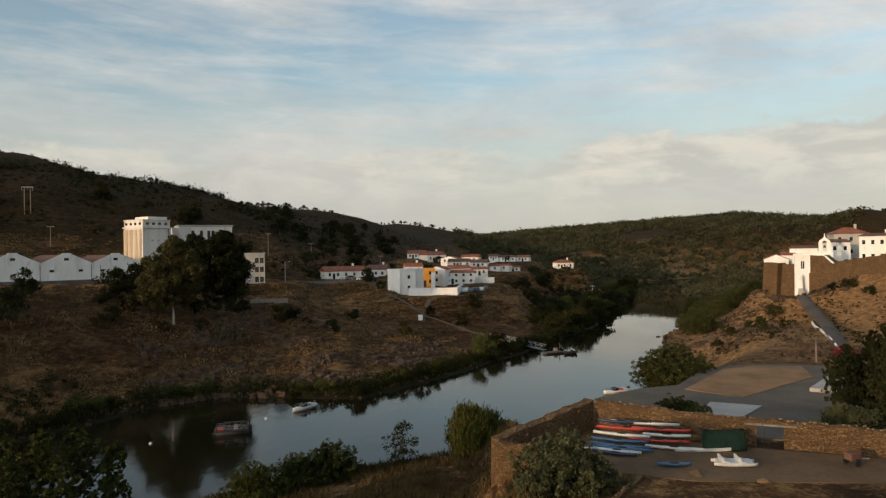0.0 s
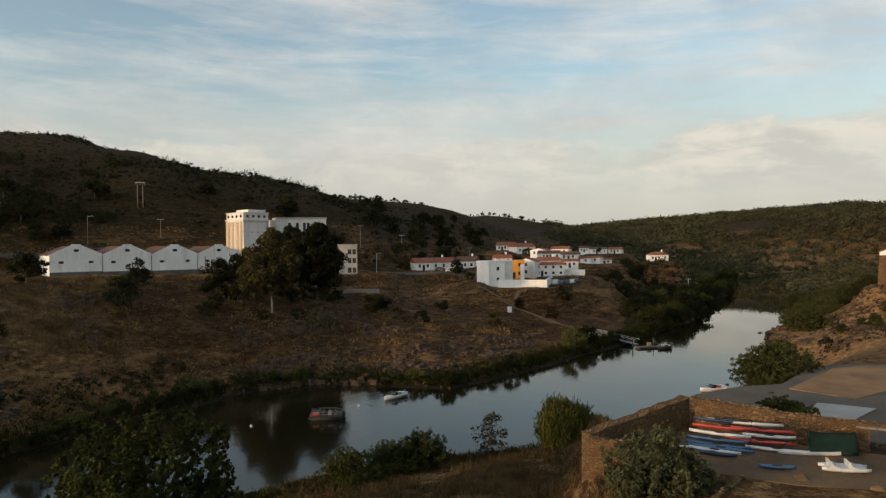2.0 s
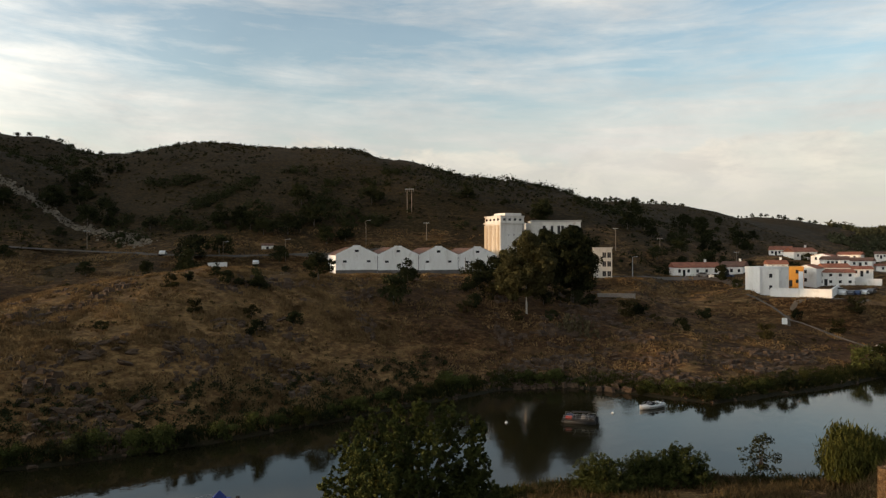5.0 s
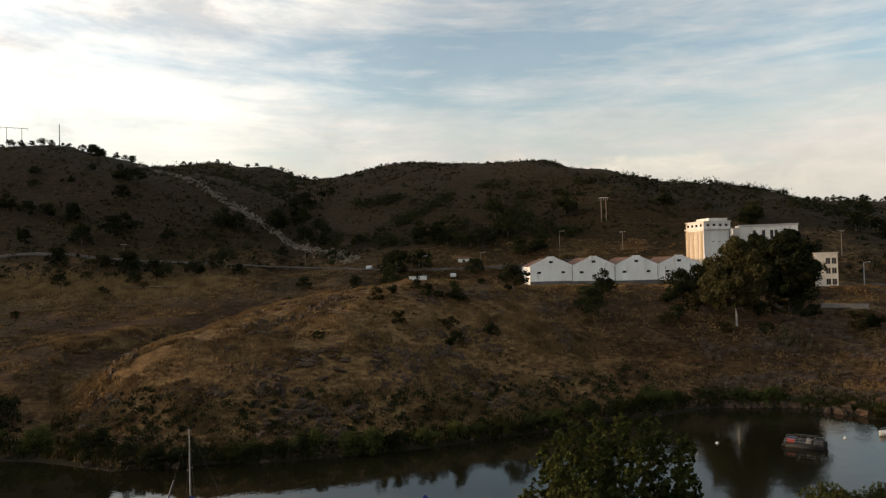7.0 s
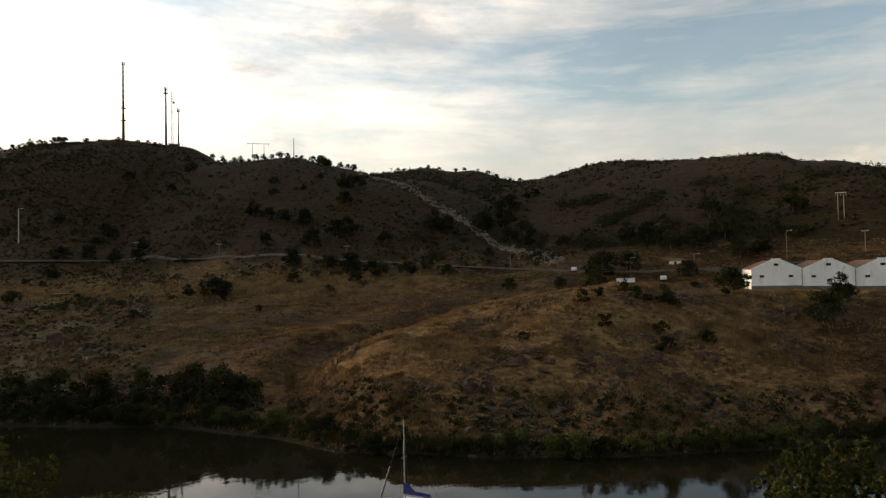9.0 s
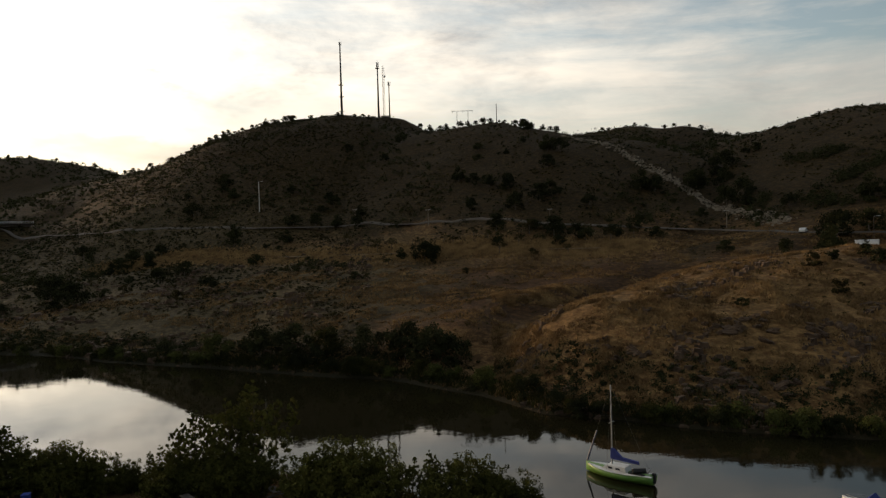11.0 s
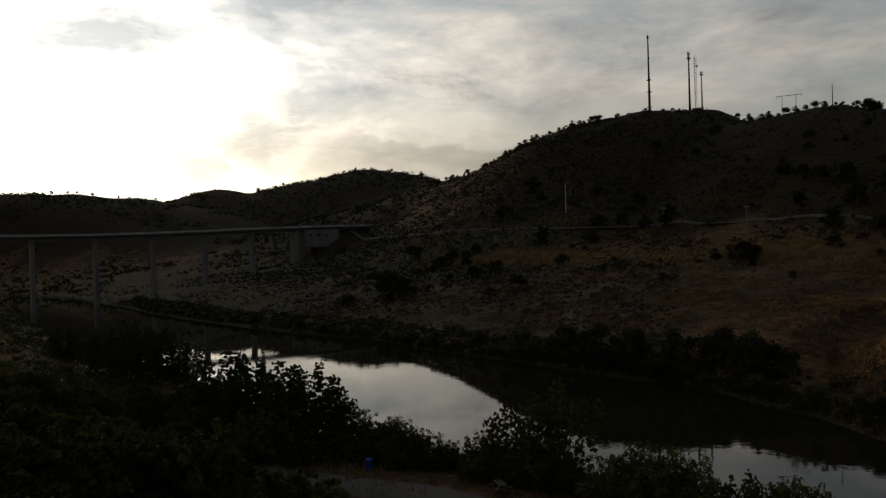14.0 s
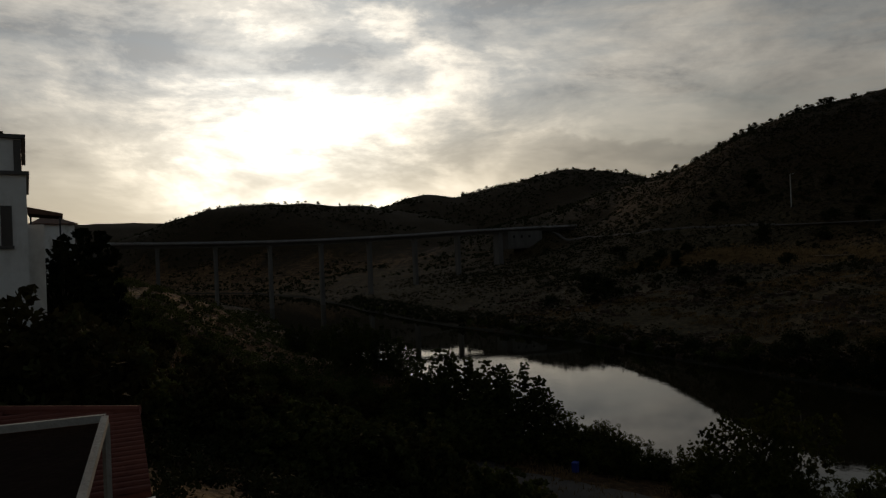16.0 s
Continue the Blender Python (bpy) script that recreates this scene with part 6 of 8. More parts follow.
flat_patch("pavement", [(14.6, 72.6), (17.4, 78.2), (23.1, 82.6), (28.5, 84.5), (35.5, 95.0), (41, 98), (49, 98.5), (55, 95), (58, 90), (53, 78), (44, 63), (37, 57.5), (28, 60.5), (17.5, 68.5)], M_ASPHALT, "worn grey asphalt parking ground by the quay", "parking ground", 7.12, 4.5)
flat_patch("earth_lot", [(28.3, 81.6), (38.2, 94.6), (43.0, 96.6), (49.5, 95.8), (47.0, 88.0), (40.6, 83.0), (33.2, 76.8)], M_ORANGEEARTH, "orange beaten-earth parking lot", "parking ground", 7.20, 0.4)
flat_patch("concrete_slab", [(28.6, 74.6), (33.2, 72.4), (28.6, 67.2), (25.2, 69.0)], M_SLAB, "pale concrete slab in the parking ground", "slab", 7.24, 0.4)
flat_patch("concrete_slab", [(42.0, 79.6), (49.8, 88.6), (52.8, 86.0), (45.2, 77.0)], M_SLAB, "pale concrete loading platform beside the trees", "slab", 7.55, 0.8)
flat_patch("yard_floor", [(6.5, 56.0), (14.2, 64.0), (21.6, 59.8), (27.2, 57.4), (38.0, 53.4), (36.0, 48.5), (18.0, 50.0), (12.0, 52.5)], M_EARTH, "bare earth floor of the walled boatyard", "yard", 7.05, 1.5)

# ragged rubble walls
STONE_RNG = np.random.default_rng(17)


def rubble_wall(name, a, b, z0, top_a, top_b, thick, label, gap=None, rough=0.22):
    """A stone wall from a to b with an uneven crest; gap: an opening (from, to, head height) along it."""
    a, b = Vector(a), Vector(b)
    n = (b - a).length
    turn = math.degrees(math.atan2(b.y - a.y, b.x - a.x))
    t = thing(name, pose(a.x, a.y, z0, 0, 0, turn), label, "wall", "boatyard walls")
    steps = max(2, int(n / 0.8))
    edges = sorted({n * k / steps for k in range(steps + 1)} | (set(gap[:2]) if gap else set()))
    bm = bmesh.new()
    crest_ = [top_a + (top_b - top_a) * u / n - z0 + rough * (STONE_RNG.random() - 0.5) for u in edges]
    for i in range(len(edges) - 1):
        u0, u1 = edges[i], edges[i + 1]
        low = gap[2] if gap and gap[0] - 0.01 <= u0 and u1 <= gap[1] + 0.01 else -3.0
        vs = [bm.verts.new(c) for c in ((u0, 0, low), (u1, 0, low), (u1, thick, low), (u0, thick, low), (u0, 0.06, crest_[i]), (u1, 0.06, crest_[i + 1]), (u1, thick - 0.06, crest_[i + 1] + 0.05), (u0, thick - 0.06, crest_[i] + 0.05))]
        for f in ((3, 2, 1, 0), (4, 5, 6, 7), (0, 1, 5, 4), (1, 2, 6, 5), (2, 3, 7, 6), (3, 0, 4, 7)):
            bm.faces.new([vs[k] for k in f])
    part("wall", bm, M_RUBBLE, t)
    # single stones proud of the face and along the crest
    count = 0
    for u in np.arange(0.25, n - 0.2, 0.42):
        i = int(np.searchsorted(edges, u)) - 1
        for zz in ([crest_[max(i, 0)] + 0.04] + [STONE_RNG.uniform(0.1, max(0.3, crest_[max(i, 0)] - 0.2)) for _ in range(3)]):
            if gap and gap[0] - 0.2 < u < gap[1] + 0.2 and zz < gap[2] + 0.2:
                continue
            w = STONE_RNG.uniform(0.12, 0.26)
            on_top = zz > crest_[max(i, 0)]
            y = STONE_RNG.uniform(0.1, thick - 0.1) if on_top else -0.02
            m = Matrix.Translation((u + STONE_RNG.uniform(-0.15, 0.15), y, zz)) @ Euler((STONE_RNG.uniform(-0.2, 0.2), STONE_RNG.uniform(-0.3, 0.3), STONE_RNG.uniform(-0.3, 0.3))).to_matrix().to_4x4() @ Matrix.Diagonal((w, 0.09 if not on_top else w * 0.8, w * 0.62, 1))
            shared("stone", STONE_MESHES[count % 4], t, m)
            count += 1
    return t


def stone_mesh(seed):
    bm = bmesh.new()
    bmesh.ops.create_icosphere(bm, subdivisions=1, radius=1.0)
    for v in bm.verts:
        v.co *= 0.8 + 0.35 * noise.noise(v.co * 1.3 + Vector((seed * 5.0, 0, 0)))
    me = bpy.data.meshes.new("stone")
    bm.to_mesh(me)
    bm.free()
    me.materials.append(M_STONE)
    return me


def rubble(n, place_):
    cells = n.add("TexVoronoi", {"Vector": n.add("Mapping", {"Vector": place_, "Scale": (3.6, 3.6, 6.0)}).outputs[0], "Scale": 1.0, "Randomness": 1.0}, feature="F1")
    edge = n.add("TexVoronoi", {"Vector": n.add("Mapping", {"Vector": place_, "Scale": (3.6, 3.6, 6.0)}).outputs[0], "Scale": 1.0, "Randomness": 1.0}, feature="DISTANCE_TO_EDGE").outputs["Distance"]
    tone = n.add("SeparateColor", {0: cells.outputs["Color"]}).outputs[0]
    c = n.mix(tone, col(0.098, 0.060, 0.030), col(0.22, 0.135, 0.066))
    c = n.mix(n.ramp(n.noise(place_, 0.6, 5.0, 0.65), (0.42, 0.0), (0.62, 0.75)), c, col(0.11, 0.068, 0.034))
    c = n.mix(n.ramp(edge, (0.0, 0.6), (0.10, 0.0)), c, col(0.10, 0.062, 0.035))
    return c, n.math("ADD", n.ramp(edge, (0.0, 0.0), (0.14, 1.0)), n.noise(place_, 9.0, 3.0, 0.6))


M_RUBBLE = material("rubble_masonry", rubble, 0.95, 0.0, 0.08, 0.1)
STONE_MESHES = [stone_mesh(k) for k in range(4)]

rubble_wall("yard_wall", (13.9, 64.6), (21.6, 60.2), 7.0, 9.75, 9.4, 0.7, "old rubble stone wall behind the kayak racks")
rubble_wall("yard_wall", (21.6, 60.2), (36.5, 54.2), 7.0, 9.35, 9.1, 0.7, "old rubble stone wall with a lintelled gateway", gap=(5.0, 7.1, 1.85))
rubble_wall("yard_wall", (4.4, 55.4), (13.9, 64.6), 6.2, 8.7, 9.75, 1.1, "broad rubble side wall with a crumbling crest")
rubble_wall("yard_wall", (9.2, 53.0), (4.4, 55.4), 5.6, 8.5, 8.7, 0.8, "sunlit rubble end wall above the bank")
t = thing("gate_lintel", pose(25.9, 58.35, 8.87, 0, 0, -21.9), "weathered pale wooden lintel over the gateway", "beam")
part("beam", box(bmesh.new(), -0.6, 3.4, -0.12, 0.75, 0, 0.16), M_POLEWOOD, t)
t = thing("rock_lump", pose(18.6, 51.2, 7.05), "rounded pale boulder on the yard floor", "rock")
shared("boulder", STONE_MESHES[0], t, Matrix.Diagonal((0.75, 0.6, 0.5, 1)))
t = thing("rock_lump", pose(22.8, 49.6, 7.05), "reddish boulder on the yard floor", "rock")
shared("boulder", STONE_MESHES[1], t, Matrix.Diagonal((0.8, 0.5, 0.4, 1)))
rubble_wall("low_yard_kerb", (10.2, 44.5), (14.8, 51.0), 6.4, 7.0, 7.2, 0.5, "low broken stone kerb beside the yard track", rough=0.3)


# ---- kayaks and boats


def hull_mesh(bm, length, width, height, sections=9, flat=0.35, rocker=0.12, transom=0.0):
    """A pointed hull with its deck, lying on z = 0, along x."""
    rings = []
    for k in range(sections + 1):
        u = -1 + 2 * k / sections
        w = width / 2 * max((1 - abs(u) ** 2.2), transom if u > 0 else 0.0, 0.02)
        lift = rocker * height * 3 * u * u
        prof = [(-w, height + lift * 0.8), (-w * 0.85, height * 0.45 + lift), (-w * flat, lift), (w * flat, lift), (w * 0.85, height * 0.45 + lift), (w, height + lift * 0.8), (0, height * 1.18 + lift * 0.8)]
        rings.append([bm.verts.new((u * length / 2, y, z)) for y, z in prof])
    for a, b in zip(rings, rings[1:]):
        for i in range(7):
            j = (i + 1) % 7
            bm.faces.new((a[i], b[i], b[j], a[j]))
    bm.faces.new(rings[0])
    bm.faces.new(rings[-1][::-1])
    bmesh.ops.recalc_face_normals(bm, faces=bm.faces[:])
    return bm


def kayak(p, q, z, mat, label):
    a, b = Vector((*p, z)), Vector((*q, z))
    c = (a + b) / 2
    t = thing("kayak", pose(c.x, c.y, z - 0.15, 0, 0, math.degrees(math.atan2(b.y - a.y, b.x - a.x))), label, "kayak", "kayaks in the yard")
    n = (b - a).length
    part("hull", hull_mesh(bmesh.new(), n, 0.56, 0.22), mat, t, smooth_shade=True)
    bm = bmesh.new()
    ring = [(0.42 * math.cos(a_), 0.2 * math.sin(a_)) for a_ in [k * math.pi / 6 for k in range(12)]]
    vs = [bm.verts.new((x, y, 0.255)) for x, y in ring] + [bm.verts.new((x * 0.8, y * 0.75, 0.28)) for x, y in ring]
    for k in range(12):
        j = (k + 1) % 12
        bm.faces.new((vs[k], vs[j], vs[12 + j], vs[12 + k]))
    bm.faces.new(vs[12:])
    part("cockpit", bm, M_BLACK, t)
    return t


KAYAKS = [((14.6, 61.5), (20.2, 59.6), 8.6, M_WHITEHULL, "white kayak on the top rack bar"), ((13.6, 61.7), (17.4, 60.5), 8.62, M_NAVYHULL, "dark blue kayak on the top rack bar"),
          ((13.3, 61.0), (18.3, 59.5), 8.25, M_REDHULL, "red kayak on the rack"), ((16.2, 60.4), (20.9, 58.9), 8.25, M_REDHULL, "red kayak on the rack"),
          ((12.9, 60.4), (17.3, 58.4), 7.95, M_WHITEHULL, "white sea kayak on the rack"), ((17.0, 59.6), (20.8, 58.6), 7.9, M_WHITEHULL, "white kayak on the lower rack bar"),
          ((15.6, 59.6), (20.6, 58.0), 7.55, M_REDHULL, "red kayak on the lower rack bar"), ((12.4, 59.8), (16.9, 58.0), 7.6, M_BLUEHULL, "blue kayak on the lower rack bar"),
          ((12.3, 59.2), (16.9, 57.2), 7.35, M_BLUEHULL, "blue kayak lying beside the rack"), ((12.4, 58.5), (17.0, 56.6), 7.28, M_BLUEHULL, "blue kayak lying on the ground"),
          ((16.8, 58.3), (21.2, 56.9), 7.25, M_WHITEHULL, "white kayak lying on the ground"), ((12.3, 57.9), (15.9, 56.2), 7.25, M_WHITEHULL, "white kayak lying on the ground"),
          ((12.2, 57.2), (15.4, 55.6), 7.25, M_NAVYHULL, "navy kayak lying on the ground"), ((9.6, 58.2), (12.4, 57.4), 7.3, M_WHITEHULL, "pale kayak leaning by the side wall"),
          ((16.3, 53.4), (18.9, 53.2), 7.25, M_BLUEHULL, "short blue-and-white kayak on the yard floor")]
for row in KAYAKS:
    kayak(*row)
for k, (x, y) in enumerate(((14.3, 60.6), (17.6, 59.5), (20.0, 58.7))):
    t = thing("kayak_rack", pose(x, y, 7.05, 0, 0, -20), "steel kayak rack with three bars", "rack", "kayak racks")
    part("post", rod(bmesh.new(), (0, 0.75, -0.1), (0, 0.75, 1.75), 0.05, n=6), M_DARKSTEEL, t)
    part("post", rod(bmesh.new(), (0, -0.85, -0.1), (0, -0.85, 0.75), 0.05, n=6), M_DARKSTEEL, t)
    for z, y0, y1 in ((1.40, 0.75, 0.9), (1.05, 0.1, 0.9), (0.72, -0.85, 0.8), (0.35, -0.85, 0.4)):
        part("bar", rod(bmesh.new(), (0, y0 - 0.25, z), (0, y1, z), 0.04, n=6), M_DARKSTEEL, t)

t = thing("green_net", pose(21.2, 57.0, 7.05, 0, 0, -2), "dark green netting hung over stored kayaks", "net")
bm = bmesh.new()
grid = [[bm.verts.new((3.6 * i / 14, 0.55 * (1 - j / 6) ** 1.5 - 0.10 * math.sin(i * 1.3) * (j / 6) + 0.02, 1.75 * (1 - j / 6) - (0.12 * math.sin(math.pi * i / 14) if j == 0 else 0) + 0.02)) for j in range(7)] for i in range(15)]
for i in range(14):
    for j in range(6):
        bm.faces.new((grid[i][j], grid[i][j + 1], grid[i + 1][j + 1], grid[i + 1][j]))
bmesh.ops.solidify(bm, geom=bm.faces[:], thickness=0.04)
part("net", bm, M_NET, t, smooth_shade=True)
for x in (0.1, 3.5):
    part("post", rod(bmesh.new(), (x, 0.4, -0.1), (x, 0.4, 1.75), 0.04, n=6), M_DARKSTEEL, t)
part("kayak_end", hull_mesh(bmesh.new(), 4.6, 0.5, 0.24), M_WHITEHULL, t)
t.children[-1].matrix_basis = pose(1.8, 0.62, 0.62)

t = thing("pedal_boat", pose(22.3, 53.5, 7.05, 0, 0, -6) @ Matrix.Diagonal((0.88, 0.88, 0.68, 1)), "white pedal boat with moulded seats on the yard floor", "boat")
for y in (-0.55, 0.55):
    hull = part("float", hull_mesh(bmesh.new(), 3.7, 0.55, 0.35), M_WHITEHULL, t, smooth_shade=True)
    hull.matrix_basis = pose(0, y, 0)
part("deck", box(bmesh.new(), -1.5, 1.5, -0.8, 0.8, 0.36, 0.46), M_WHITEHULL, t)
for x in (-0.9, 0.5):
    for y in (-0.42, 0.42):
        bm = prism(bmesh.new(), [(x - 0.3, 0.46), (x + 0.35, 0.46), (x + 0.3, 0.6), (x - 0.05, 0.66), (x - 0.2, 1.05), (x - 0.34, 1.02)], y - 0.3, y + 0.3)
        part("seat", bm, M_WHITEHULL, t)
t = thing("boat_trailer", pose(31.2, 53.0, 7.05, 0, 0, 20), "small trailer with a red box by the wall", "trailer")
part("box", box(bmesh.new(), -0.5, 0.5, -0.35, 0.35, 0.45, 1.0), M_OLDROOF, t)
part("drawbar", rod(bmesh.new(), (0.5, 0, 0.45), (1.7, 0, 0.3), 0.05, n=6), M_GALV, t)
for y in (-0.55, 0.45):
    part("wheel", rod(bmesh.new(), (-0.1, y, 0.3), (-0.1, y + 0.12, 0.3), 0.3, n=14), M_BLACK, t)
t = thing("gate_pillar", pose(34.6, 47.2, 6.6), "tall weathered stone pillar at the yard entrance", "pillar")
part("shaft", box(bmesh.new(), -0.15, 0.75, -0.4, 0.4, -1, 6.5), M_RUBBLE, t)

# parking sign
t = thing("parking_sign", pose(11.4, 49.6, 6.2, 0, 0, -13), "small dark parking sign with a white letter P", "sign")
part("post", rod(bmesh.new(), (0, 0, -0.8), (0, 0, 1.7), 0.04, n=8), M_GALV, t)
panel = part("panel", box(bmesh.new(), -0.32, 0.32, -0.06, -0.03, 0.9, 1.75), M_BLUEPAINT, t)
part("border", box(bmesh.new(), -0.35, -0.30, -0.075, -0.062, 0.87, 1.78), M_WHITETRIM, panel)
part("border", box(bmesh.new(), -0.299, 0.35, -0.075, -0.062, 1.73, 1.78), M_WHITETRIM, panel)
letter = bpy.data.curves.new("letter", "FONT")
letter.body, letter.size, letter.extrude, letter.align_x = "P", 0.78, 0.006, "CENTER"
letter.materials.append(M_WHITETRIM)
ob = new("letter", letter)
ob.parent = panel
ob.matrix_basis = pose(0, -0.075, 1.04, 90, 0, 0)

# quay posts
for k in range(6):
    x, y = 7.4 + 1.35 * k, 73.4 + 2.1 * k
    t = thing("fence_post", pose(x, y, ground(x, y)), "thin wooden post along the quay edge", "post", "quay posts")
    part("post", rod(bmesh.new(), (0, 0, -0.5), (0, 0, 1.3), 0.05, 0.045, 6), M_POLEWOOD, t)


def motor_boat(x, y, turn, length, label, trim, cabin=True, seats=True, shell=None):
    t = thing("motor_boat", pose(x, y, -0.12, 0, 0, turn), label, "boat", "moored boats")
    part("hull", hull_mesh(bmesh.new(), length, length * 0.36, 0.6, 11, 0.5, 0.1, 0.75), shell or M_WHITEHULL, t, smooth_shade=True)
    part("stripe", box(bmesh.new(), -length * 0.2, length * 0.42, -length * 0.168, length * 0.168, 0.36, 0.44), trim, t)
    if seats:
        part("seat", box(bmesh.new(), length * 0.12, length * 0.2, -length * 0.12, length * 0.12, 0.72, 0.95), trim, t)
        part("seat", box(bmesh.new(), length * 0.28, length * 0.36, -length * 0.12, length * 0.12, 0.72, 0.9), M_WHITEHULL, t)
    if cabin:
        bm = prism(bmesh.new(), [(-length * 0.16, 0.7), (length * 0.04, 0.7), (length * 0.02, 1.1), (-length * 0.06, 1.15)], -length * 0.12, length * 0.12)
        part("windscreen", bm, M_WINDOW, t)
    part("outboard", box(bmesh.new(), length * 0.47, length * 0.54, -0.16, 0.16, 0.3, 1.1), M_BLACK, t)
    for s in (-1, 1):
        part("rail", rod(bmesh.new(), (-length * 0.42, s * 0.1, 1.0), (-length * 0.1, s * length * 0.15, 1.05), 0.025, n=5), M_ALU, t)
    return t


motor_boat(-21.6, 105.6, 55, 4.6, "small white motorboat moored near the far bank", M_SHUTTER)
motor_boat(28.2, 114.0, 20, 4.8, "white motorboat with red seats moored at the quay", M_REDHULL)
t = motor_boat(-49.5, 46.6, 30, 4.2, "small moored boat under a blue canvas cover", M_BLUEPAINT, False, False)
part("cover", prism(bmesh.new(), [(-0.65, 0.55), (0.65, 0.55), (0.0, 1.15)], -1.2, 1.6), M_CANVAS, t)
t.children[-1].matrix_basis = pose(0.3, 0, 0, 0, 0, 90)

# the pontoon boat
t = thing("pontoon_boat", pose(-28.6, 92.6, -0.1, 0, 0, 12) @ Matrix.Diagonal((0.84, 0.84, 0.84, 1)), "pontoon boat with railings and a folded dark awning", "boat", "moored boats")
for y in (-0.95, 0.95):
    bm = rod(bmesh.new(), (-2.5, y, 0.3), (2.6, y, 0.3), 0.34, n=12)
    rod(bm, (-2.95, y, 0.42), (-2.501, y, 0.3), 0.08, 0.34, 12)
    part("float", bm, M_BLACK, t, smooth_shade=True)
part("deck", box(bmesh.new(), -2.7, 2.6, -1.25, 1.25, 0.64, 0.74), M_BLACK, t)
for s, x0, x1 in ((-1.2, -2.5, 2.4), (1.2, -2.5, 2.4)):
    for z in (1.05, 1.4):
        part("rail", rod(bmesh.new(), (x0, s, z), (x1, s, z), 0.03, n=5), M_ALU, t)
    for k in range(6):
        x = x0 + (x1 - x0) * k / 5
        part("rail_post", rod(bmesh.new(), (x, s, 0.74), (x, s, 1.4), 0.025, n=5), M_ALU, t)
    part("side_panel", box(bmesh.new(), x0, x1, s - 0.02, s + 0.02, 0.80, 0.92), M_BLACK, t)
part("seat", box(bmesh.new(), -2.2, -1.2, -1.1, -0.4, 0.74, 1.25), M_REDHULL, t)
part("seat", box(bmesh.new(), -2.2, -1.2, 0.4, 1.1, 0.74, 1.25), M_NAVYHULL, t)
part("console", prism(bmesh.new(), [(0.2, 0.74), (0.9, 0.74), (0.85, 1.35), (0.35, 1.45)], -0.5, 0.4), M_SHUTTER, t)
part("seat", box(bmesh.new(), 1.3, 2.2, -1.0, 1.0, 0.74, 1.2), M_BLACK, t)
part("awning", box(bmesh.new(), -1.2, 1.9, -1.2, -0.8, 1.95, 2.12), M_BLACK, t)
for x in (-1.0, 1.7):
    for y in (-1.15, 1.15):
        part("awning_strut", rod(bmesh.new(), (x * 0.5, y, 1.4), (x, min(y, -0.85) if y < 0 else -0.85, 1.97), 0.025, n=5), M_ALU, t)
part("outboard", box(bmesh.new(), 2.6, 3.0, -0.2, 0.2, 0.2, 1.25), M_BLACK, t)

# the sailing boat
t = thing("sailing_yacht", pose(-62.6, 30.2, -0.12, 0, 0, 35), "green-hulled sailing yacht with a furled blue mainsail", "boat", "moored boats")
YL = 7.3
part("hull", hull_mesh(bmesh.new(), YL, 2.4, 0.85, 13, 0.4, 0.08, 0.6), M_GREENHULL, t, smooth_shade=True)
part("rubbing_strake", hull_mesh(bmesh.new(), YL * 1.0, 2.42, 0.14, 13, 0.95, 0.4, 0.6), M_WHITEHULL, t)
t.children[-1].matrix_basis = pose(0, 0, 0.80)
part("cabin", prism(bmesh.new(), [(-1.6, 0.95), (1.1, 0.95), (0.95, 1.45), (-1.0, 1.4)], -0.65, 0.65), M_WHITEHULL, t)
for x in (-0.8, 0.0):
    part("porthole", box(bmesh.new(), x, x + 0.45, -0.67, -0.64, 1.1, 1.28), M_WINDOW, t)
part("cockpit", box(bmesh.new(), 1.3, 2.9, -0.6, 0.6, 0.96, 1.06), M_BLACK, t)
part("mast", rod(bmesh.new(), (-0.7, 0, 0.9), (-0.7, 0, 9.2), 0.085, 0.06, 8), M_ALU, t)
part("boom", rod(bmesh.new(), (-0.7, 0, 1.95), (2.2, 0, 1.85), 0.05, n=6), M_ALU, t)
part("mainsail_cover", prism(bmesh.new(), [(-0.82, 1.9), (2.15, 1.86), (2.1, 2.1), (0.4, 2.2), (-0.45, 2.9), (-0.78, 3.0)], -0.13, 0.13), M_CANVAS, t, "furled blue sail cover")
part("furled_jib", rod(bmesh.new(), (-3.5, 0, 1.2), (-2.35, 0, 4.4), 0.10, 0.07, 6), M_NAVYHULL, t)
for p, q in (((-3.55, 0, 1.1), (-0.7, 0, 9.1)), ((3.4, 0, 1.1), (-0.7, 0, 9.15)), ((-0.7, -1.1, 1.0), (-0.7, 0, 8.0)), ((-0.7, 1.1, 1.0), (-0.7, 0, 8.0))):
    part("stay", rod(bmesh.new(), p, q, 0.012, n=4), M_DARKSTEEL, t)
part("spreader", rod(bmesh.new(), (-0.7, -0.55, 5.5), (-0.7, 0.55, 5.5), 0.03, n=5), M_ALU, t)
for x in (-3.3, 3.2):
    bm = bmesh.new()
    for s in (-1, 1):
        rod(bm, (x, s * 0.3, 1.0), (x, s * 0.3, 1.6), 0.02, n=4)
    rod(bm, (x, -0.3, 1.6), (x, 0.3, 1.6), 0.02, n=4)
    part("pulpit", bm, M_ALU, t)
part("outboard", box(bmesh.new(), 3.5, 3.8, -0.15, 0.15, 0.4, 1.3), M_BLACK, t)
part("dinghy_roll", rod(bmesh.new(), (1.7, -0.5, 1.25), (2.6, 0.4, 1.25), 0.25, n=10), M_BLACK, t)

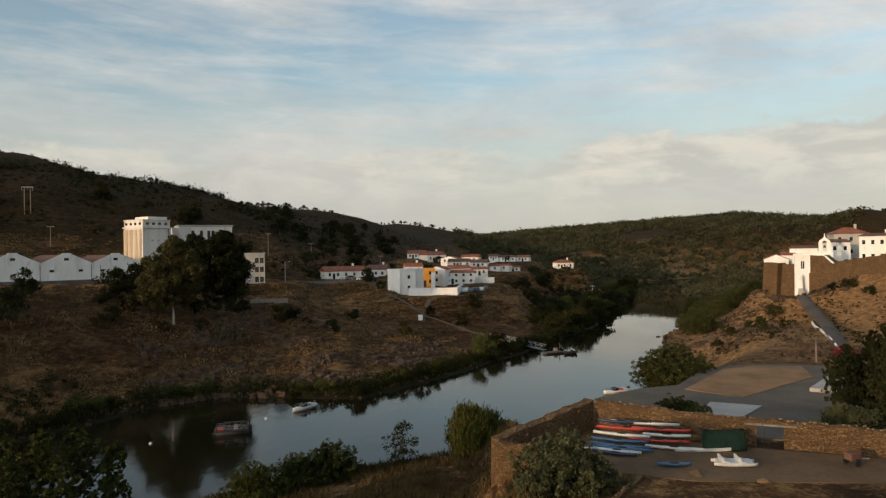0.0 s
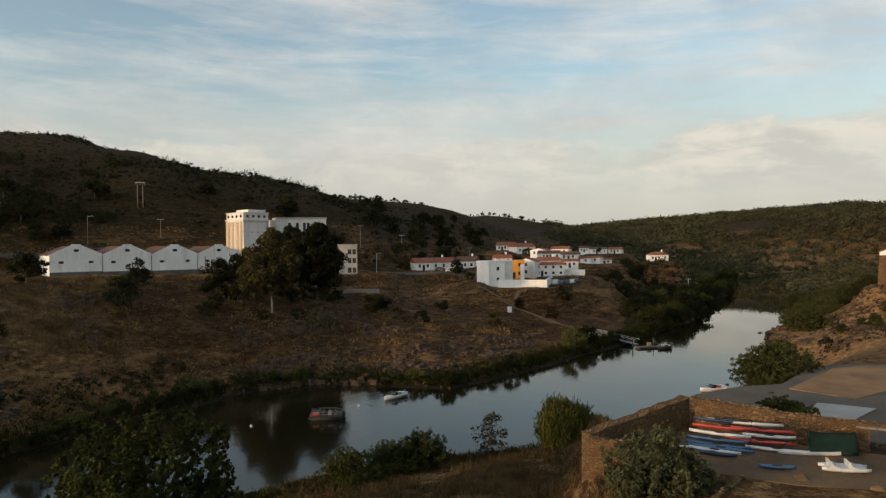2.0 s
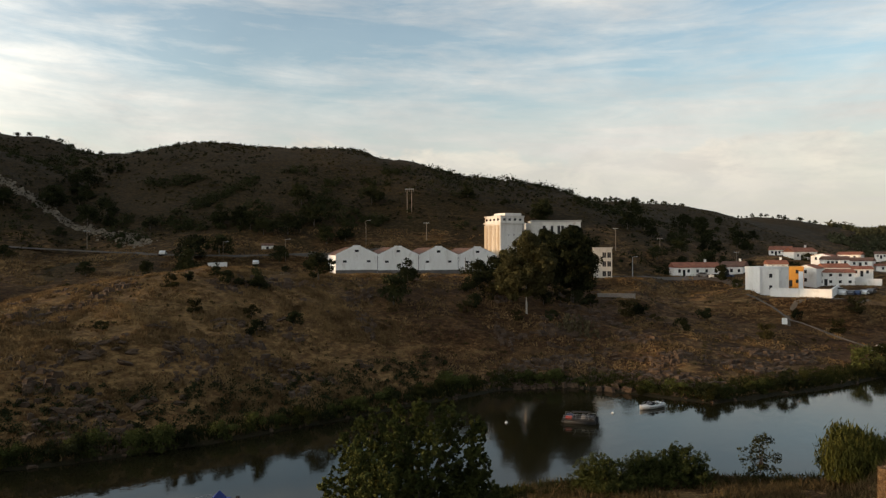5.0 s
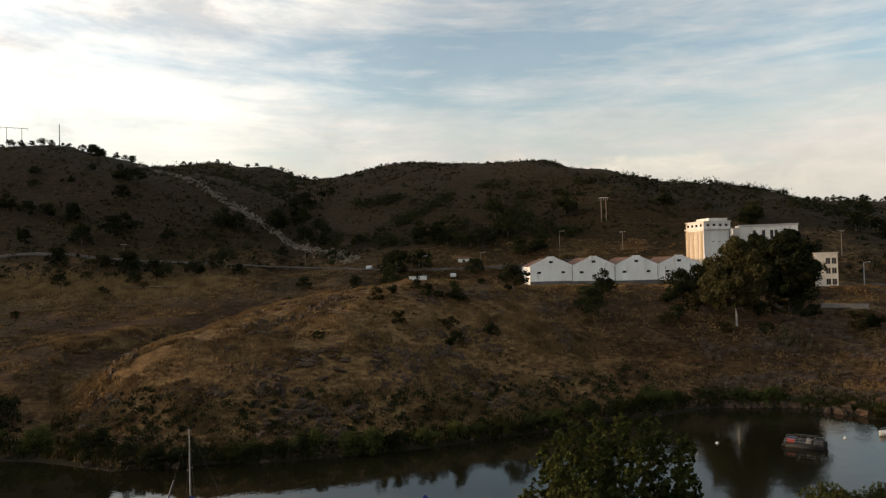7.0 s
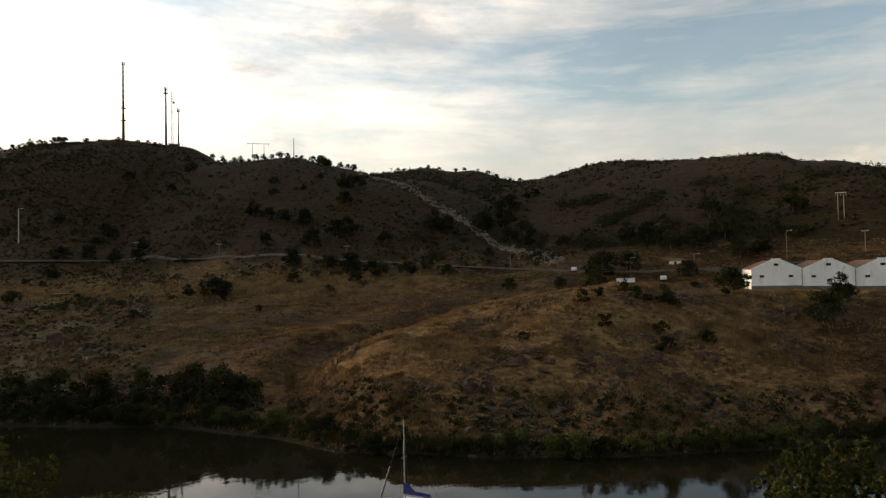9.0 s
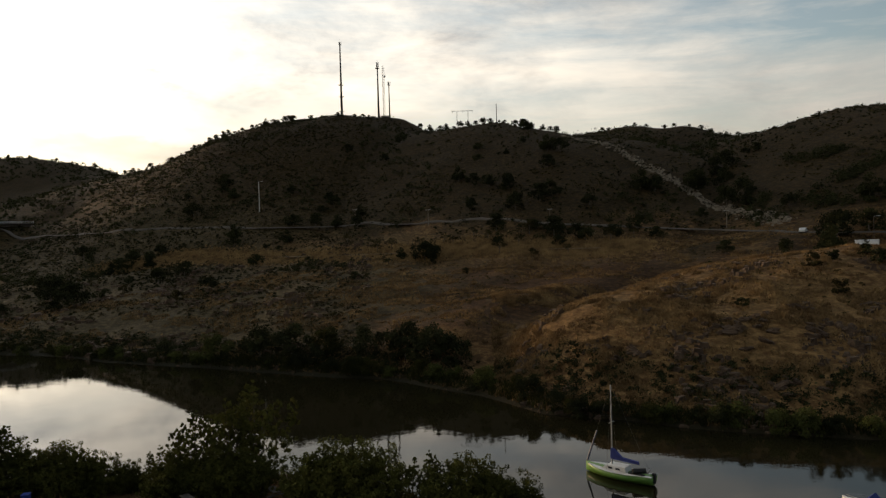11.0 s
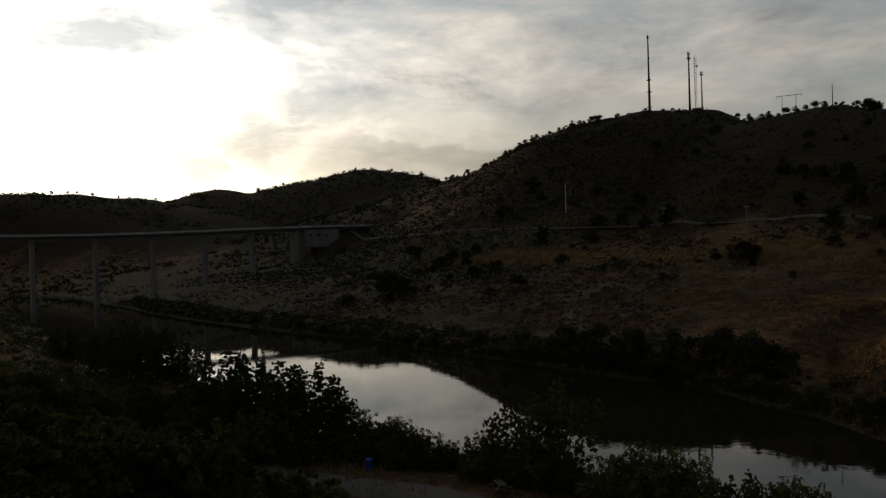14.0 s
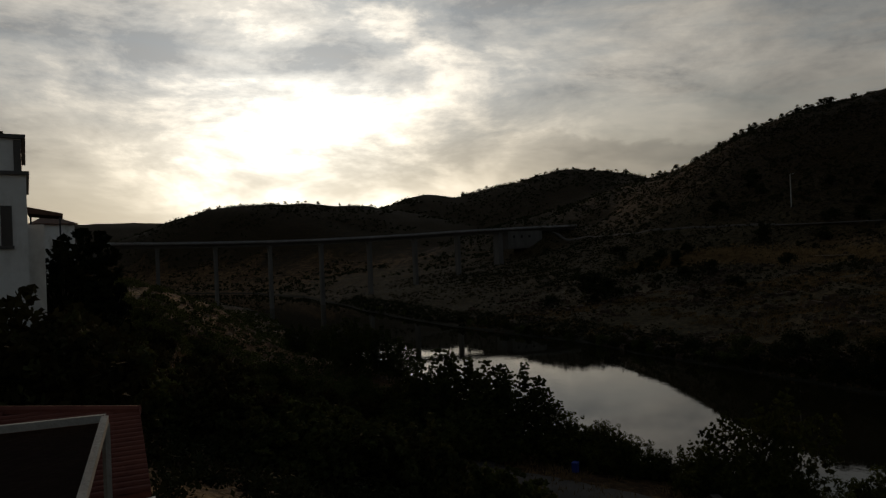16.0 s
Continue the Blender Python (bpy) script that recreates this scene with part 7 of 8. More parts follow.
# mooring buoys and stakes
for x, y, s in ((-25.9, 99.8, 0.22), (-37.5, 87.7, 0.2)):
    t = thing("mooring_buoy", pose(x, y, 0), "white mooring buoy floating on the river", "buoy", "mooring buoys")
    bm = bmesh.new()
    bmesh.ops.create_uvsphere(bm, u_segments=12, v_segments=8, radius=s)
    rod(bm, (0, 0, s * 0.8), (0, 0, s * 1.5), 0.04, n=6)
    part("float", bm, M_WHITEHULL, t, smooth_shade=True)
t = thing("mooring_stake", pose(-35.1, 88.9, 0), "pale mooring stake standing in the river", "stake")
part("stake", rod(bmesh.new(), (0, 0, -1.5), (0, 0, 1.4), 0.07, n=6), M_POLEWOOD, t)

# jetty with its gangway
t = thing("floating_jetty", pose(25.0, 158.5, 0.0, 0, 0, 25), "grey floating jetty with a small dark boat beside it", "jetty")
part("deck", box(bmesh.new(), -2.4, 2.2, -0.9, 0.9, -0.2, 0.4), M_BARK, t)
for x in (-2.8, 2.6):
    part("pile", rod(bmesh.new(), (x, 1.3, -2), (x, 1.3, 2.0), 0.1, n=8), M_DARKSTEEL, t)
for y in (-1.1,):
    part("fender", rod(bmesh.new(), (-3.2, y - 0.12, 0.25), (3.0, y - 0.12, 0.25), 0.1, n=6), M_BLACK, t)
part("mooring_box", box(bmesh.new(), 0.6, 1.4, 0.3, 0.9, 0.45, 1.1), M_SHUTTER, t)
a, b = Vector((12.0, 172.5, 2.0)), Vector((23.2, 160.0, 0.62))
t = thing("gangway", Matrix(), "long lattice gangway from the bank to the jetty", "gangway")
across = Vector((-(b - a).y, (b - a).x, 0)).normalized() * 0.7
bm = bmesh.new()
vs = [bm.verts.new(p) for p in (a - across, a + across, b + across, b - across)]
bm.faces.new(vs)
bmesh.ops.solidify(bm, geom=bm.faces[:], thickness=0.1)
part("walkway", bm, M_GALV, t)
for s in (-1, 1):
    o = across * s
    up = Vector((0, 0, 1.1))
    part("handrail", rod(bmesh.new(), a + o + up, b + o + up, 0.05, n=5), M_GALV, t)
    bm = bmesh.new()
    for k in range(10):
        p, q = a.lerp(b, k / 10) + o, a.lerp(b, (k + 1) / 10) + o
        rod(bm, p, p + up, 0.035, n=4)
        rod(bm, p, q + up, 0.03, n=4)
    part("lattice_side", bm, M_GALV, t)
motor_boat(28.6, 157.6, 30, 3.6, "small dark dinghy tied to the jetty", M_BLACK, False, shell=M_BLACK)
t = thing("jetty_steps", pose(10.6, 173.0, 1.6, 0, 0, -48), "pale stone landing at the head of the gangway", "landing")
part("landing", box(bmesh.new(), -2.5, 1.6, -1.2, 1.2, -1.0, 0.35), M_SLAB, t)

# ---- the walled old town on its rock

M_TOWNWALL = M_RUBBLE


def town_wall(name, points, thick, drop, label):
    """A tall battered stone wall along points (direction, distance, crest height)."""
    t = thing(name, Matrix(), label, "wall", "old town walls")
    for (a0, d0, z0), (a1, d1, z1) in zip(points, points[1:]):
        p, q = Vector((*spot(a0, d0), 0)), Vector((*spot(a1, d1), 0))
        way = (q - p).normalized()
        out = Vector((way.y, -way.x, 0))
        if out.dot(-p) < 0:
            out = -out
        bm = bmesh.new()
        n = max(1, int((q - p).length / 2.0))
        for k in range(n):
            u, v = k / n, (k + 1) / n
            c0, c1 = p.lerp(q, u), p.lerp(q, v)
            t0, t1 = z0 + (z1 - z0) * u + 0.15 * math.sin(7 * u + a0), z0 + (z1 - z0) * v + 0.15 * math.sin(7 * v + a0)
            vs = [bm.verts.new(c) for c in (c0 + out * 1.2 + Vector((0, 0, z0 - drop)), c1 + out * 1.2 + Vector((0, 0, z0 - drop)), c1 - out * thick + Vector((0, 0, z0 - drop)), c0 - out * thick + Vector((0, 0, z0 - drop)),
                                            c0 + Vector((0, 0, t0)), c1 + Vector((0, 0, t1)), c1 - out * thick + Vector((0, 0, t1)), c0 - out * thick + Vector((0, 0, t0)))]
            for f in ((3, 2, 1, 0), (4, 5, 6, 7), (0, 1, 5, 4), (1, 2, 6, 5), (2, 3, 7, 6), (3, 0, 4, 7)):
                bm.faces.new([vs[i] for i in f])
        bmesh.ops.recalc_face_normals(bm, faces=bm.faces[:])
        part("wall_stretch", bm, M_TOWNWALL, t)
    return t


Z = lambda el, d: EYE + d * math.tan(radians(el))
town_wall("town_wall", [(-24.9, 206, Z(-1.28, 206)), (-25.85, 203, Z(-1.35, 203))], 3.0, 14, "stone bastion beside the river gate")
town_wall("town_wall", [(-26.15, 203, Z(-1.4, 203)), (-27.0, 200, Z(-1.43, 200))], 3.0, 14, "stone bastion beside the clock tower")
town_wall("town_wall", [(-27.9, 196, Z(-0.76, 196)), (-28.9, 196, Z(-0.77, 196)), (-29.54, 195, Z(-1.32, 195)), (-31.2, 190, Z(-1.0, 190)), (-32.7, 186, Z(-0.7, 186)), (-36, 178, Z(-0.2, 178)), (-40, 170, Z(0.3, 170))], 2.5, 12, "long brown stone town wall above the slope")

t = thing("clock_tower", place(-27.48, 195.5, 10.0, 2), "tall cream-white tower house against the town wall", "tower")
part("shaft", pierced(bmesh.new(), -1.75, 1.75, -1.5, Z(-0.75, 195.5) - 10.0, 0, 0.3, [(-0.4, 0.5, Z(-1.75, 195.5) - 10, Z(-1.2, 195.5) - 10)]), M_WHITEWASH, t)
part("core", box(bmesh.new(), -1.75, 1.75, 0.31, 4.0, -1.5, Z(-0.75, 195.5) - 10.0), M_WHITEWASH, t)
pane(t, -0.4, 0.5, Z(-1.75, 195.5) - 10, Z(-1.2, 195.5) - 10, 0.2, M_WINDOW, frame_mat=M_WHITETRIM)
part("cornice", box(bmesh.new(), -2.0, 2.0, -0.25, 4.2, Z(-0.75, 195.5) - 10.0, Z(-0.75, 195.5) - 9.6), M_WHITETRIM, t)
part("buttress", prism(bmesh.new(), [(-1.9, -1.5), (-0.1, -1.5), (-0.1, 6.5), (-1.2, 6.5)], -1.6, -0.01), M_WHITEWASH, t)
part("stair_ramp", prism(bmesh.new(), [(-1.4, -1.6), (0.0, -1.6), (0.0, 3.2), (-1.0, 3.2)], -2.6, -1.61), M_SLAB, t)

t = thing("bell_gable", place(-28.93, 199, Z(-0.8, 199), 0), "white church bell gable with an arched opening", "bell gable")
part("base", box(bmesh.new(), -1.9, 1.9, 0, 1.2, -2, 1.0), M_WHITEWASH, t)
for x in (-0.925, 0.925):
    part("pillar", box(bmesh.new(), x - 0.425, x + 0.425, 0.1, 1.0, 1.0, 3.3), M_WHITEWASH, t)
outer = [(-1.35, 3.3)] + [(0.5 * -math.cos(math.pi * k / 8), 2.8 + 0.5 * math.sin(math.pi * k / 8) + 0.5) for k in range(9)] + [(1.35, 3.3), (1.2, 3.9), (0.6, 4.2), (0.0, 4.95), (-0.6, 4.2), (-1.2, 3.9)]
part("pediment", prism(bmesh.new(), outer, 0.1, 1.0), M_WHITEWASH, t)
part("bell", rod(bmesh.new(), (0, 0.55, 2.0), (0, 0.55, 2.7), 0.38, 0.15, 10), M_DARKSTEEL, t)
for x in (-1.65, 1.65):
    part("finial", rod(bmesh.new(), (x, 0.5, 1.0), (x, 0.5, 1.9), 0.18, 0.04, 8), M_WHITETRIM, t)
part("finial", rod(bmesh.new(), (0, 0.5, 4.9), (0, 0.5, 5.6), 0.14, 0.03, 8), M_WHITETRIM, t)


def town_house(az, d, w, base_el, top_el, rise, label, turn=0.0, depth=8.0, roof="hip", windows=3, storeys=1, chimney=False, mat=None, roof_mat=None):
    z = Z(base_el, d)
    h = house(az, d, w, z, Z(top_el, d) - z, rise, turn, depth, roof, mat, windows, False, label, chimney, roof_mat, storeys)
    h["group"] = "old town houses"
    return h


town_house(-25.75, 212, 6.2, -2.2, -1.05, 1.4, "small white chapel front with a red roof", 0, 9, "front", 2)
town_house(-26.55, 214, 3.4, -2.0, -0.75, 1.0, "narrow white house with a red roof", 0, 8, "gable", 1)
town_house(-27.55, 216, 7.0, -1.8, -0.25, 0.8, "long white building with a dark tiled roof", -6, 7, "gable", 4, roof_mat=M_OLDROOF)
town_house(-29.9, 209, 5.0, -1.8, 0.15, 0.9, "white stepped town house with brown roof", 8, 8, "gable", 2, 2, roof_mat=M_OLDROOF)
town_house(-30.6, 224, 8.5, -1.0, 0.75, 1.9, "tall grey-white house with a red hipped roof", 6, 9, "hip", 3, 2, True, mat=M_CONCRETE)
town_house(-31.9, 206, 6.4, -1.4, 0.55, 0.8, "white town house with tall windows", -10, 8, "gable", 3, 2, True, roof_mat=M_OLDROOF)
town_house(-33.6, 204, 6.0, -1.4, 0.8, 0.9, "white town house with dark roof edge", -6, 8, "gable", 2, 2)
t = thing("white_stair", place(-29.2, 193.6, Z(-1.35, 194), -20), "white diagonal stair wall on the town wall", "stair")
part("stair_wall", prism(bmesh.new(), [(-1.1, 1.9), (-0.7, 1.9), (1.3, 0.0), (0.8, 0.0)], -0.4, 0.0), M_WHITETRIM, t)

ribbon("road", [spot(-27.4, 190), spot(-28.2, 172), spot(-29.2, 152), spot(-29.9, 132), spot(-30.6, 114), spot(-31.2, 102)], 2.6, M_ROADDUST, "narrow asphalt road climbing to the town gate", "road", 0.12, 2.5)
t = thing("road_parapet", Matrix(), "low white parapet along the climbing road", "parapet")
road_edge = [spot(-28.05, 170), spot(-28.75, 152), spot(-29.45, 134), spot(-30.0, 122)]
for p, q in zip(road_edge, road_edge[1:]):
    n = 6
    for k in range(n):
        a, b = Vector((*p, 0)).lerp(Vector((*q, 0)), k / n), Vector((*p, 0)).lerp(Vector((*q, 0)), (k + 1) / n)
        za, zb = ground(a.x, a.y), ground(b.x, b.y)
        bm = bmesh.new()
        side = Vector((-(b - a).y, (b - a).x, 0)).normalized() * 0.12
        vs = [bm.verts.new(c) for c in (a - side + Vector((0, 0, za - 0.4)), b - side + Vector((0, 0, zb - 0.4)), b + side + Vector((0, 0, zb - 0.4)), a + side + Vector((0, 0, za - 0.4)),
                                        a - side + Vector((0, 0, za + 0.5)), b - side + Vector((0, 0, zb + 0.5)), b + side + Vector((0, 0, zb + 0.5)), a + side + Vector((0, 0, za + 0.5)))]
        for f in ((3, 2, 1, 0), (4, 5, 6, 7), (0, 1, 5, 4), (1, 2, 6, 5), (2, 3, 7, 6), (3, 0, 4, 7)):
            bm.faces.new([vs[i] for i in f])
        part("parapet_length", bm, M_WHITETRIM, t)
utility_pole(-28.28, 113, 3.2, "short wooden pole on the sandy slope", 0)

# ---- cars


def car(x, y, z, turn, mat, label):
    t = thing("parked_car", pose(x, y, z, 0, 0, turn), label, "car", "parked cars")
    bm = prism(bmesh.new(), [(-2.05, 0.3), (2.0, 0.3), (2.05, 0.62), (1.95, 0.8), (1.05, 0.9), (0.45, 1.38), (-1.0, 1.42), (-1.75, 0.98), (-2.05, 0.9)], -0.84, 0.84)
    bmesh.ops.bevel(bm, geom=bm.edges[:], offset=0.05, segments=1, affect="EDGES")
    part("body", bm, mat, t)
    for s in (-1, 1):
        part("side_window", prism(bmesh.new(), [(0.85, 0.92), (0.42, 1.3), (-0.95, 1.33), (-1.5, 0.98)], s * 0.845 - 0.01, s * 0.845 + 0.01), M_WINDOW, t)
        for x_ in (-1.3, 1.25):
            part("wheel", rod(bmesh.new(), (x_, s * 0.68, 0.31), (x_, s * 0.86, 0.31), 0.31, n=14), M_BLACK, t)
    part("windscreen", prism(bmesh.new(), [(1.02, 0.93), (0.5, 1.34), (0.54, 1.36), (1.07, 0.95)], -0.68, 0.68), M_WINDOW, t)
    for s in (-0.6, 0.6):
        part("headlight", box(bmesh.new(), 1.96, 2.06, s - 0.16, s + 0.16, 0.62, 0.76), M_ALU, t)


for az, d, turn, mat, label in ((-1.9, 214, 70, M_WHITEHULL, "white car parked in the village"), (-2.35, 215, 72, M_GREYCAR, "grey car parked in the village"), (-2.8, 216, 68, M_NAVYHULL, "dark blue car parked in the village"), (-3.2, 217, 70, M_WHITEHULL, "white car parked in the village"), (-3.55, 219, 72, M_GREYCAR, "grey car parked in the village"), (-1.55, 222, 40, M_WHITEHULL, "white car parked beside the houses"), (6.7, 230, 10, M_WHITEHULL, "white car parked before the low houses"), (7.6, 231, 12, M_GREYCAR, "grey car parked before the low houses"), (5.9, 233, 5, M_NAVYHULL, "dark car parked before the low houses"), (43.4, 210, 130, M_WHITEHULL, "white car parked beside the valley road"), (50.3, 220, 130, M_WHITEHULL, "white van stopped on the valley road")):
    x, y = spot(az, d)
    car(x, y, ground(x, y) + 0.05, turn, mat, label)

# ---- plants of the near bank

def leaders(seed, count, spread, low, high, r):
    """Upright boughs of different heights standing side by side: x, y, z, radius of each clump of foliage."""
    rng = np.random.default_rng(seed)
    out = []
    for k in range(count):
        a, far_ = 2.4 * k + rng.random(), spread * math.sqrt((k + 0.4) / count)
        top = high - (high - low) * 0.55 * (far_ / spread) ** 1.5 - rng.random() * 1.2
        z = low * 0.3 + 0.5 * rng.random()
        while z < top:
            u = z / top
            out.append((far_ * math.cos(a) * (0.75 + 0.35 * u), far_ * math.sin(a) * (0.75 + 0.35 * u), z, r * (1.15 - 0.75 * u ** 2)))
            z += r * (1.0 - 0.45 * u)
    return out


def boughs(seed, count, spread, height, r):
    """A low spreading crown: boughs that end in separate rounded heads."""
    rng = np.random.default_rng(seed)
    out = []
    for k in range(count):
        a, u = 2.4 * k, math.sqrt((k + 0.3) / count)
        z = (height - r) * (1 - 0.62 * u * u) * (0.72 + 0.28 * rng.random())
        out.append((spread * u * math.cos(a), spread * u * math.sin(a), max(z, r * 0.7), r * (0.75 + 0.5 * rng.random())))
        out.append((spread * u * math.cos(a + 0.3) * 0.85, spread * u * math.sin(a + 0.3) * 0.85, max(z * 0.5, r * 0.5), r))
    return out


def bushy(seed, height, lobes, clumps, per, leaf, mat, r_trunk, n_limbs, flat=0.95, tight=0.55):
    return plant_meshes(seed, height, 3.0, 0.4, clumps, per, leaf, mat, M_BARK, flat, r_trunk=r_trunk, n_limbs=n_limbs, lobes=lobes, tight=tight)


POPLAR = bushy(401, 11.0, leaders(1, 15, 4.4, 6.5, 11.2, 1.5), 1500, 17, 0.18, M_POPLAR, 0.24, 22, 1.1)
POPLAR2 = bushy(402, 10.0, leaders(2, 11, 3.4, 6.0, 10.0, 1.4), 1100, 17, 0.18, M_POPLAR, 0.22, 18, 1.1)
DARKLEAF = bushy(403, 10.5, leaders(3, 12, 4.6, 5.5, 10.8, 1.8), 1300, 26, 0.17, M_POPLAR, 0.22, 26, 0.7)
CRESTTREE = bushy(430, 12.5, leaders(12, 7, 2.1, 8.0, 12.8, 1.5), 700, 22, 0.24, M_OAK, 0.24, 10, 0.9)
ROUNDBUSH = bushy(404, 4.8, boughs(4, 12, 3.0, 4.8, 1.35), 1100, 22, 0.12, M_POPLAR, 0.12, 10)
NIGHTBUSH = bushy(414, 5.2, boughs(5, 12, 3.1, 5.2, 1.4), 1100, 22, 0.12, M_WILLOW, 0.12, 10)
OLIVEBUSH = bushy(405, 6.0, boughs(6, 14, 3.0, 6.2, 1.35), 1300, 26, 0.12, M_GREYOLIVE, 0.16, 12, 1.0)
WILLOW = plant_meshes(406, 5.6, 3.4, 1.4, 90, 150, 0.20, M_WILLOW, M_BARK, 0.9, 1.3, r_trunk=0.2, n_limbs=10)
BIGWILLOW = bushy(407, 7.4, boughs(7, 26, 5.0, 7.4, 1.9), 1500, 34, 0.15, M_OLIVE, 0.3, 12, 0.95)
SAPLING = plant_meshes(408, 5.2, 1.9, 1.0, 34, 34, 0.17, M_OAK, M_BARK, 0.6, r_trunk=0.07, n_limbs=26)
CYPRESS = bushy(409, 9.5, leaders(9, 9, 3.0, 7.0, 9.8, 1.5), 1200, 28, 0.15, M_OAK, 0.22, 10, 1.1)
WISPY = bushy(410, 6.4, leaders(10, 8, 2.2, 4.0, 6.6, 1.0), 420, 18, 0.13, M_WILLOW, 0.08, 26, 1.2)
SLOPEBUSH = [bushy(420 + k, 4.0, boughs(20 + k, 10, 2.7, 4.0, 1.25), 420, 26, 0.16, (M_OLIVE, M_SCRUB, M_POPLAR)[k], 0.1, 0) for k in range(3)]
REDBUSH = plant_meshes(411, 2.6, 1.8, 0.1, 16, 120, 0.14, M_REDLEAF, M_BARK, 0.85, r_trunk=0.07, n_limbs=5)

stand_at(POPLAR, "poplar_tree", 30.8, 50, 1.12, "leafy green poplar on the near bank", "tree", "trees of the near bank")
stand_at(POPLAR2, "poplar_tree", 35.0, 46, 0.95, "green poplar on the near bank", "tree", "trees of the near bank")
stand_at(POPLAR2, "poplar_tree", 26.2, 51, 0.72, "smaller green poplar on the near bank", "tree", "trees of the near bank", turn=80)
stand_at(ROUNDBUSH, "riverside_bush", 15.4, 66, 0.85, "yellowish green bush on the near shore", "bush", "bushes of the near bank")
stand_at(ROUNDBUSH, "riverside_bush", 9.6, 71, 0.92, "rounded dark green bush on the near shore", "bush", "bushes of the near bank", turn=40)
stand_at(ROUNDBUSH, "riverside_bush", 12.0, 69, 0.8, "rounded green bush on the near shore", "bush", "bushes of the near bank", turn=190)
stand_at(SAPLING, "sapling", 3.7, 73.5, 1.0, "slender sparse sapling against the water", "tree", "trees of the near bank")
stand_at(WILLOW, "weeping_willow", -2.6, 76, 1.05, "yellow-green weeping willow on the near shore", "tree", "trees of the near bank")
stand_at(OLIVEBUSH, "olive_bush", -9.6, 50, 1.12, "large olive-green bush before the yard wall", "bush", "bushes of the near bank", z=5.4)
stand_at(OLIVEBUSH, "olive_bush", -11.6, 50.5, 0.7, "olive-green bush before the yard wall", "bush", "bushes of the near bank", z=5.2, turn=100)
stand_at(BIGWILLOW, "willow_tree", -18.4, 101, 1.0, "broad green willow beside the quay", "tree", "trees of the near bank")
stand_at(SLOPEBUSH[0], "dark_bush", -18.4, 72.5, 0.72, "dark rounded bush behind the yard wall", "bush", "bushes of the near bank", z=7.1)
stand_at(SLOPEBUSH[2], "dark_bush", -20.0, 71.5, 0.58, "dark rounded bush behind the yard wall", "bush", "bushes of the near bank", z=7.1, turn=60)
stand_at(CYPRESS, "evergreen_tree", -32.2, 77, 1.0, "dense dark evergreen tree at the parking ground", "tree", "trees of the near bank")
stand_at(CYPRESS, "evergreen_tree", -30.6, 80, 0.72, "dense dark evergreen tree at the parking ground", "tree", "trees of the near bank", turn=70)
stand_at(CYPRESS, "evergreen_tree", -34.0, 72, 1.0, "dense dark evergreen tree at the parking ground", "tree", "trees of the near bank", turn=190)
stand_at(OLIVEBUSH, "olive_bush", -29.9, 73, 0.55, "grey-green bush at the parking ground", "bush", "bushes of the near bank", z=6.8)
stand_at(OLIVEBUSH, "olive_bush", -31.2, 70, 0.6, "grey-green bush at the parking ground", "bush", "bushes of the near bank", z=6.8, turn=30)
stand_at(REDBUSH, "flowering_bush", -30.1, 116, 0.9, "crimson flowering bush at the foot of the parapet", "bush")
for az, d, s in ((-20.4, 188, 0.62), (-19.6, 205, 0.5), (-21.6, 214, 0.6), (-22.6, 226, 0.7), (-23.6, 232, 0.7), (-24.4, 226, 0.6), (-20.6, 236, 0.6), (-21.6, 250, 0.7), (-22.8, 258, 0.8), (-19.9, 262, 0.6)):
    stand_at(BIGWILLOW, "riverside_tree", az, d, s * 1.4, "green riverside tree below the old town", "tree", "trees of the near bank")
for az, d, s in ((-23.8, 170, 0.7), (-24.6, 176, 0.8), (-22.4, 160, 0.7), (-25.6, 184, 0.9), (-21.6, 150, 0.7), (-20.4, 140, 0.6), (-26.3, 172, 0.6), (-31.6, 178, 0.7), (-30.4, 184, 0.8), (-33.0, 172, 0.7), (-29.4, 186, 0.6), (-24.8, 158, 0.5), (-19.4, 128, 0.6), (-21.0, 122, 0.5)):
    stand_at(RIVERBUSH[int(d) % 6], "shrub", az, d, s, "dusty shrub on the sandy slope", "shrub", "shrubs below the town")
for k, (az, d, s) in enumerate(((-26.0, 165, 1.6), (-24.2, 168, 1.4), (-25.2, 172, 1.6), (-22.9, 150, 1.0), (-28.4, 188, 1.2), (-30.6, 187, 1.3), (-18.4, 192, 1.5))):
    rock_outcrop(az, d, s, 60 + k)

# the dark thickets downstream
for plant, az, d, s in ((DARKLEAF, 120.0, 84, 1.08), (DARKLEAF, 117.0, 82, 1.0), (DARKLEAF, 114.6, 80, 0.98), (DARKLEAF, 112.4, 80, 0.7), (DARKLEAF, 121.8, 88, 0.8), (DARKLEAF, 127.4, 138, 1.05), (DARKLEAF, 125.2, 134, 0.95), (DARKLEAF, 123.4, 130, 0.75), (DARKLEAF, 129.5, 150, 0.8), (DARKLEAF, 131.6, 165, 0.7)):
    stand_at(plant, "riverside_tree", az, d, s, "dark leafy tree in the thicket on the near shore", "tree", "thicket downstream", turn=(az * 53) % 360)
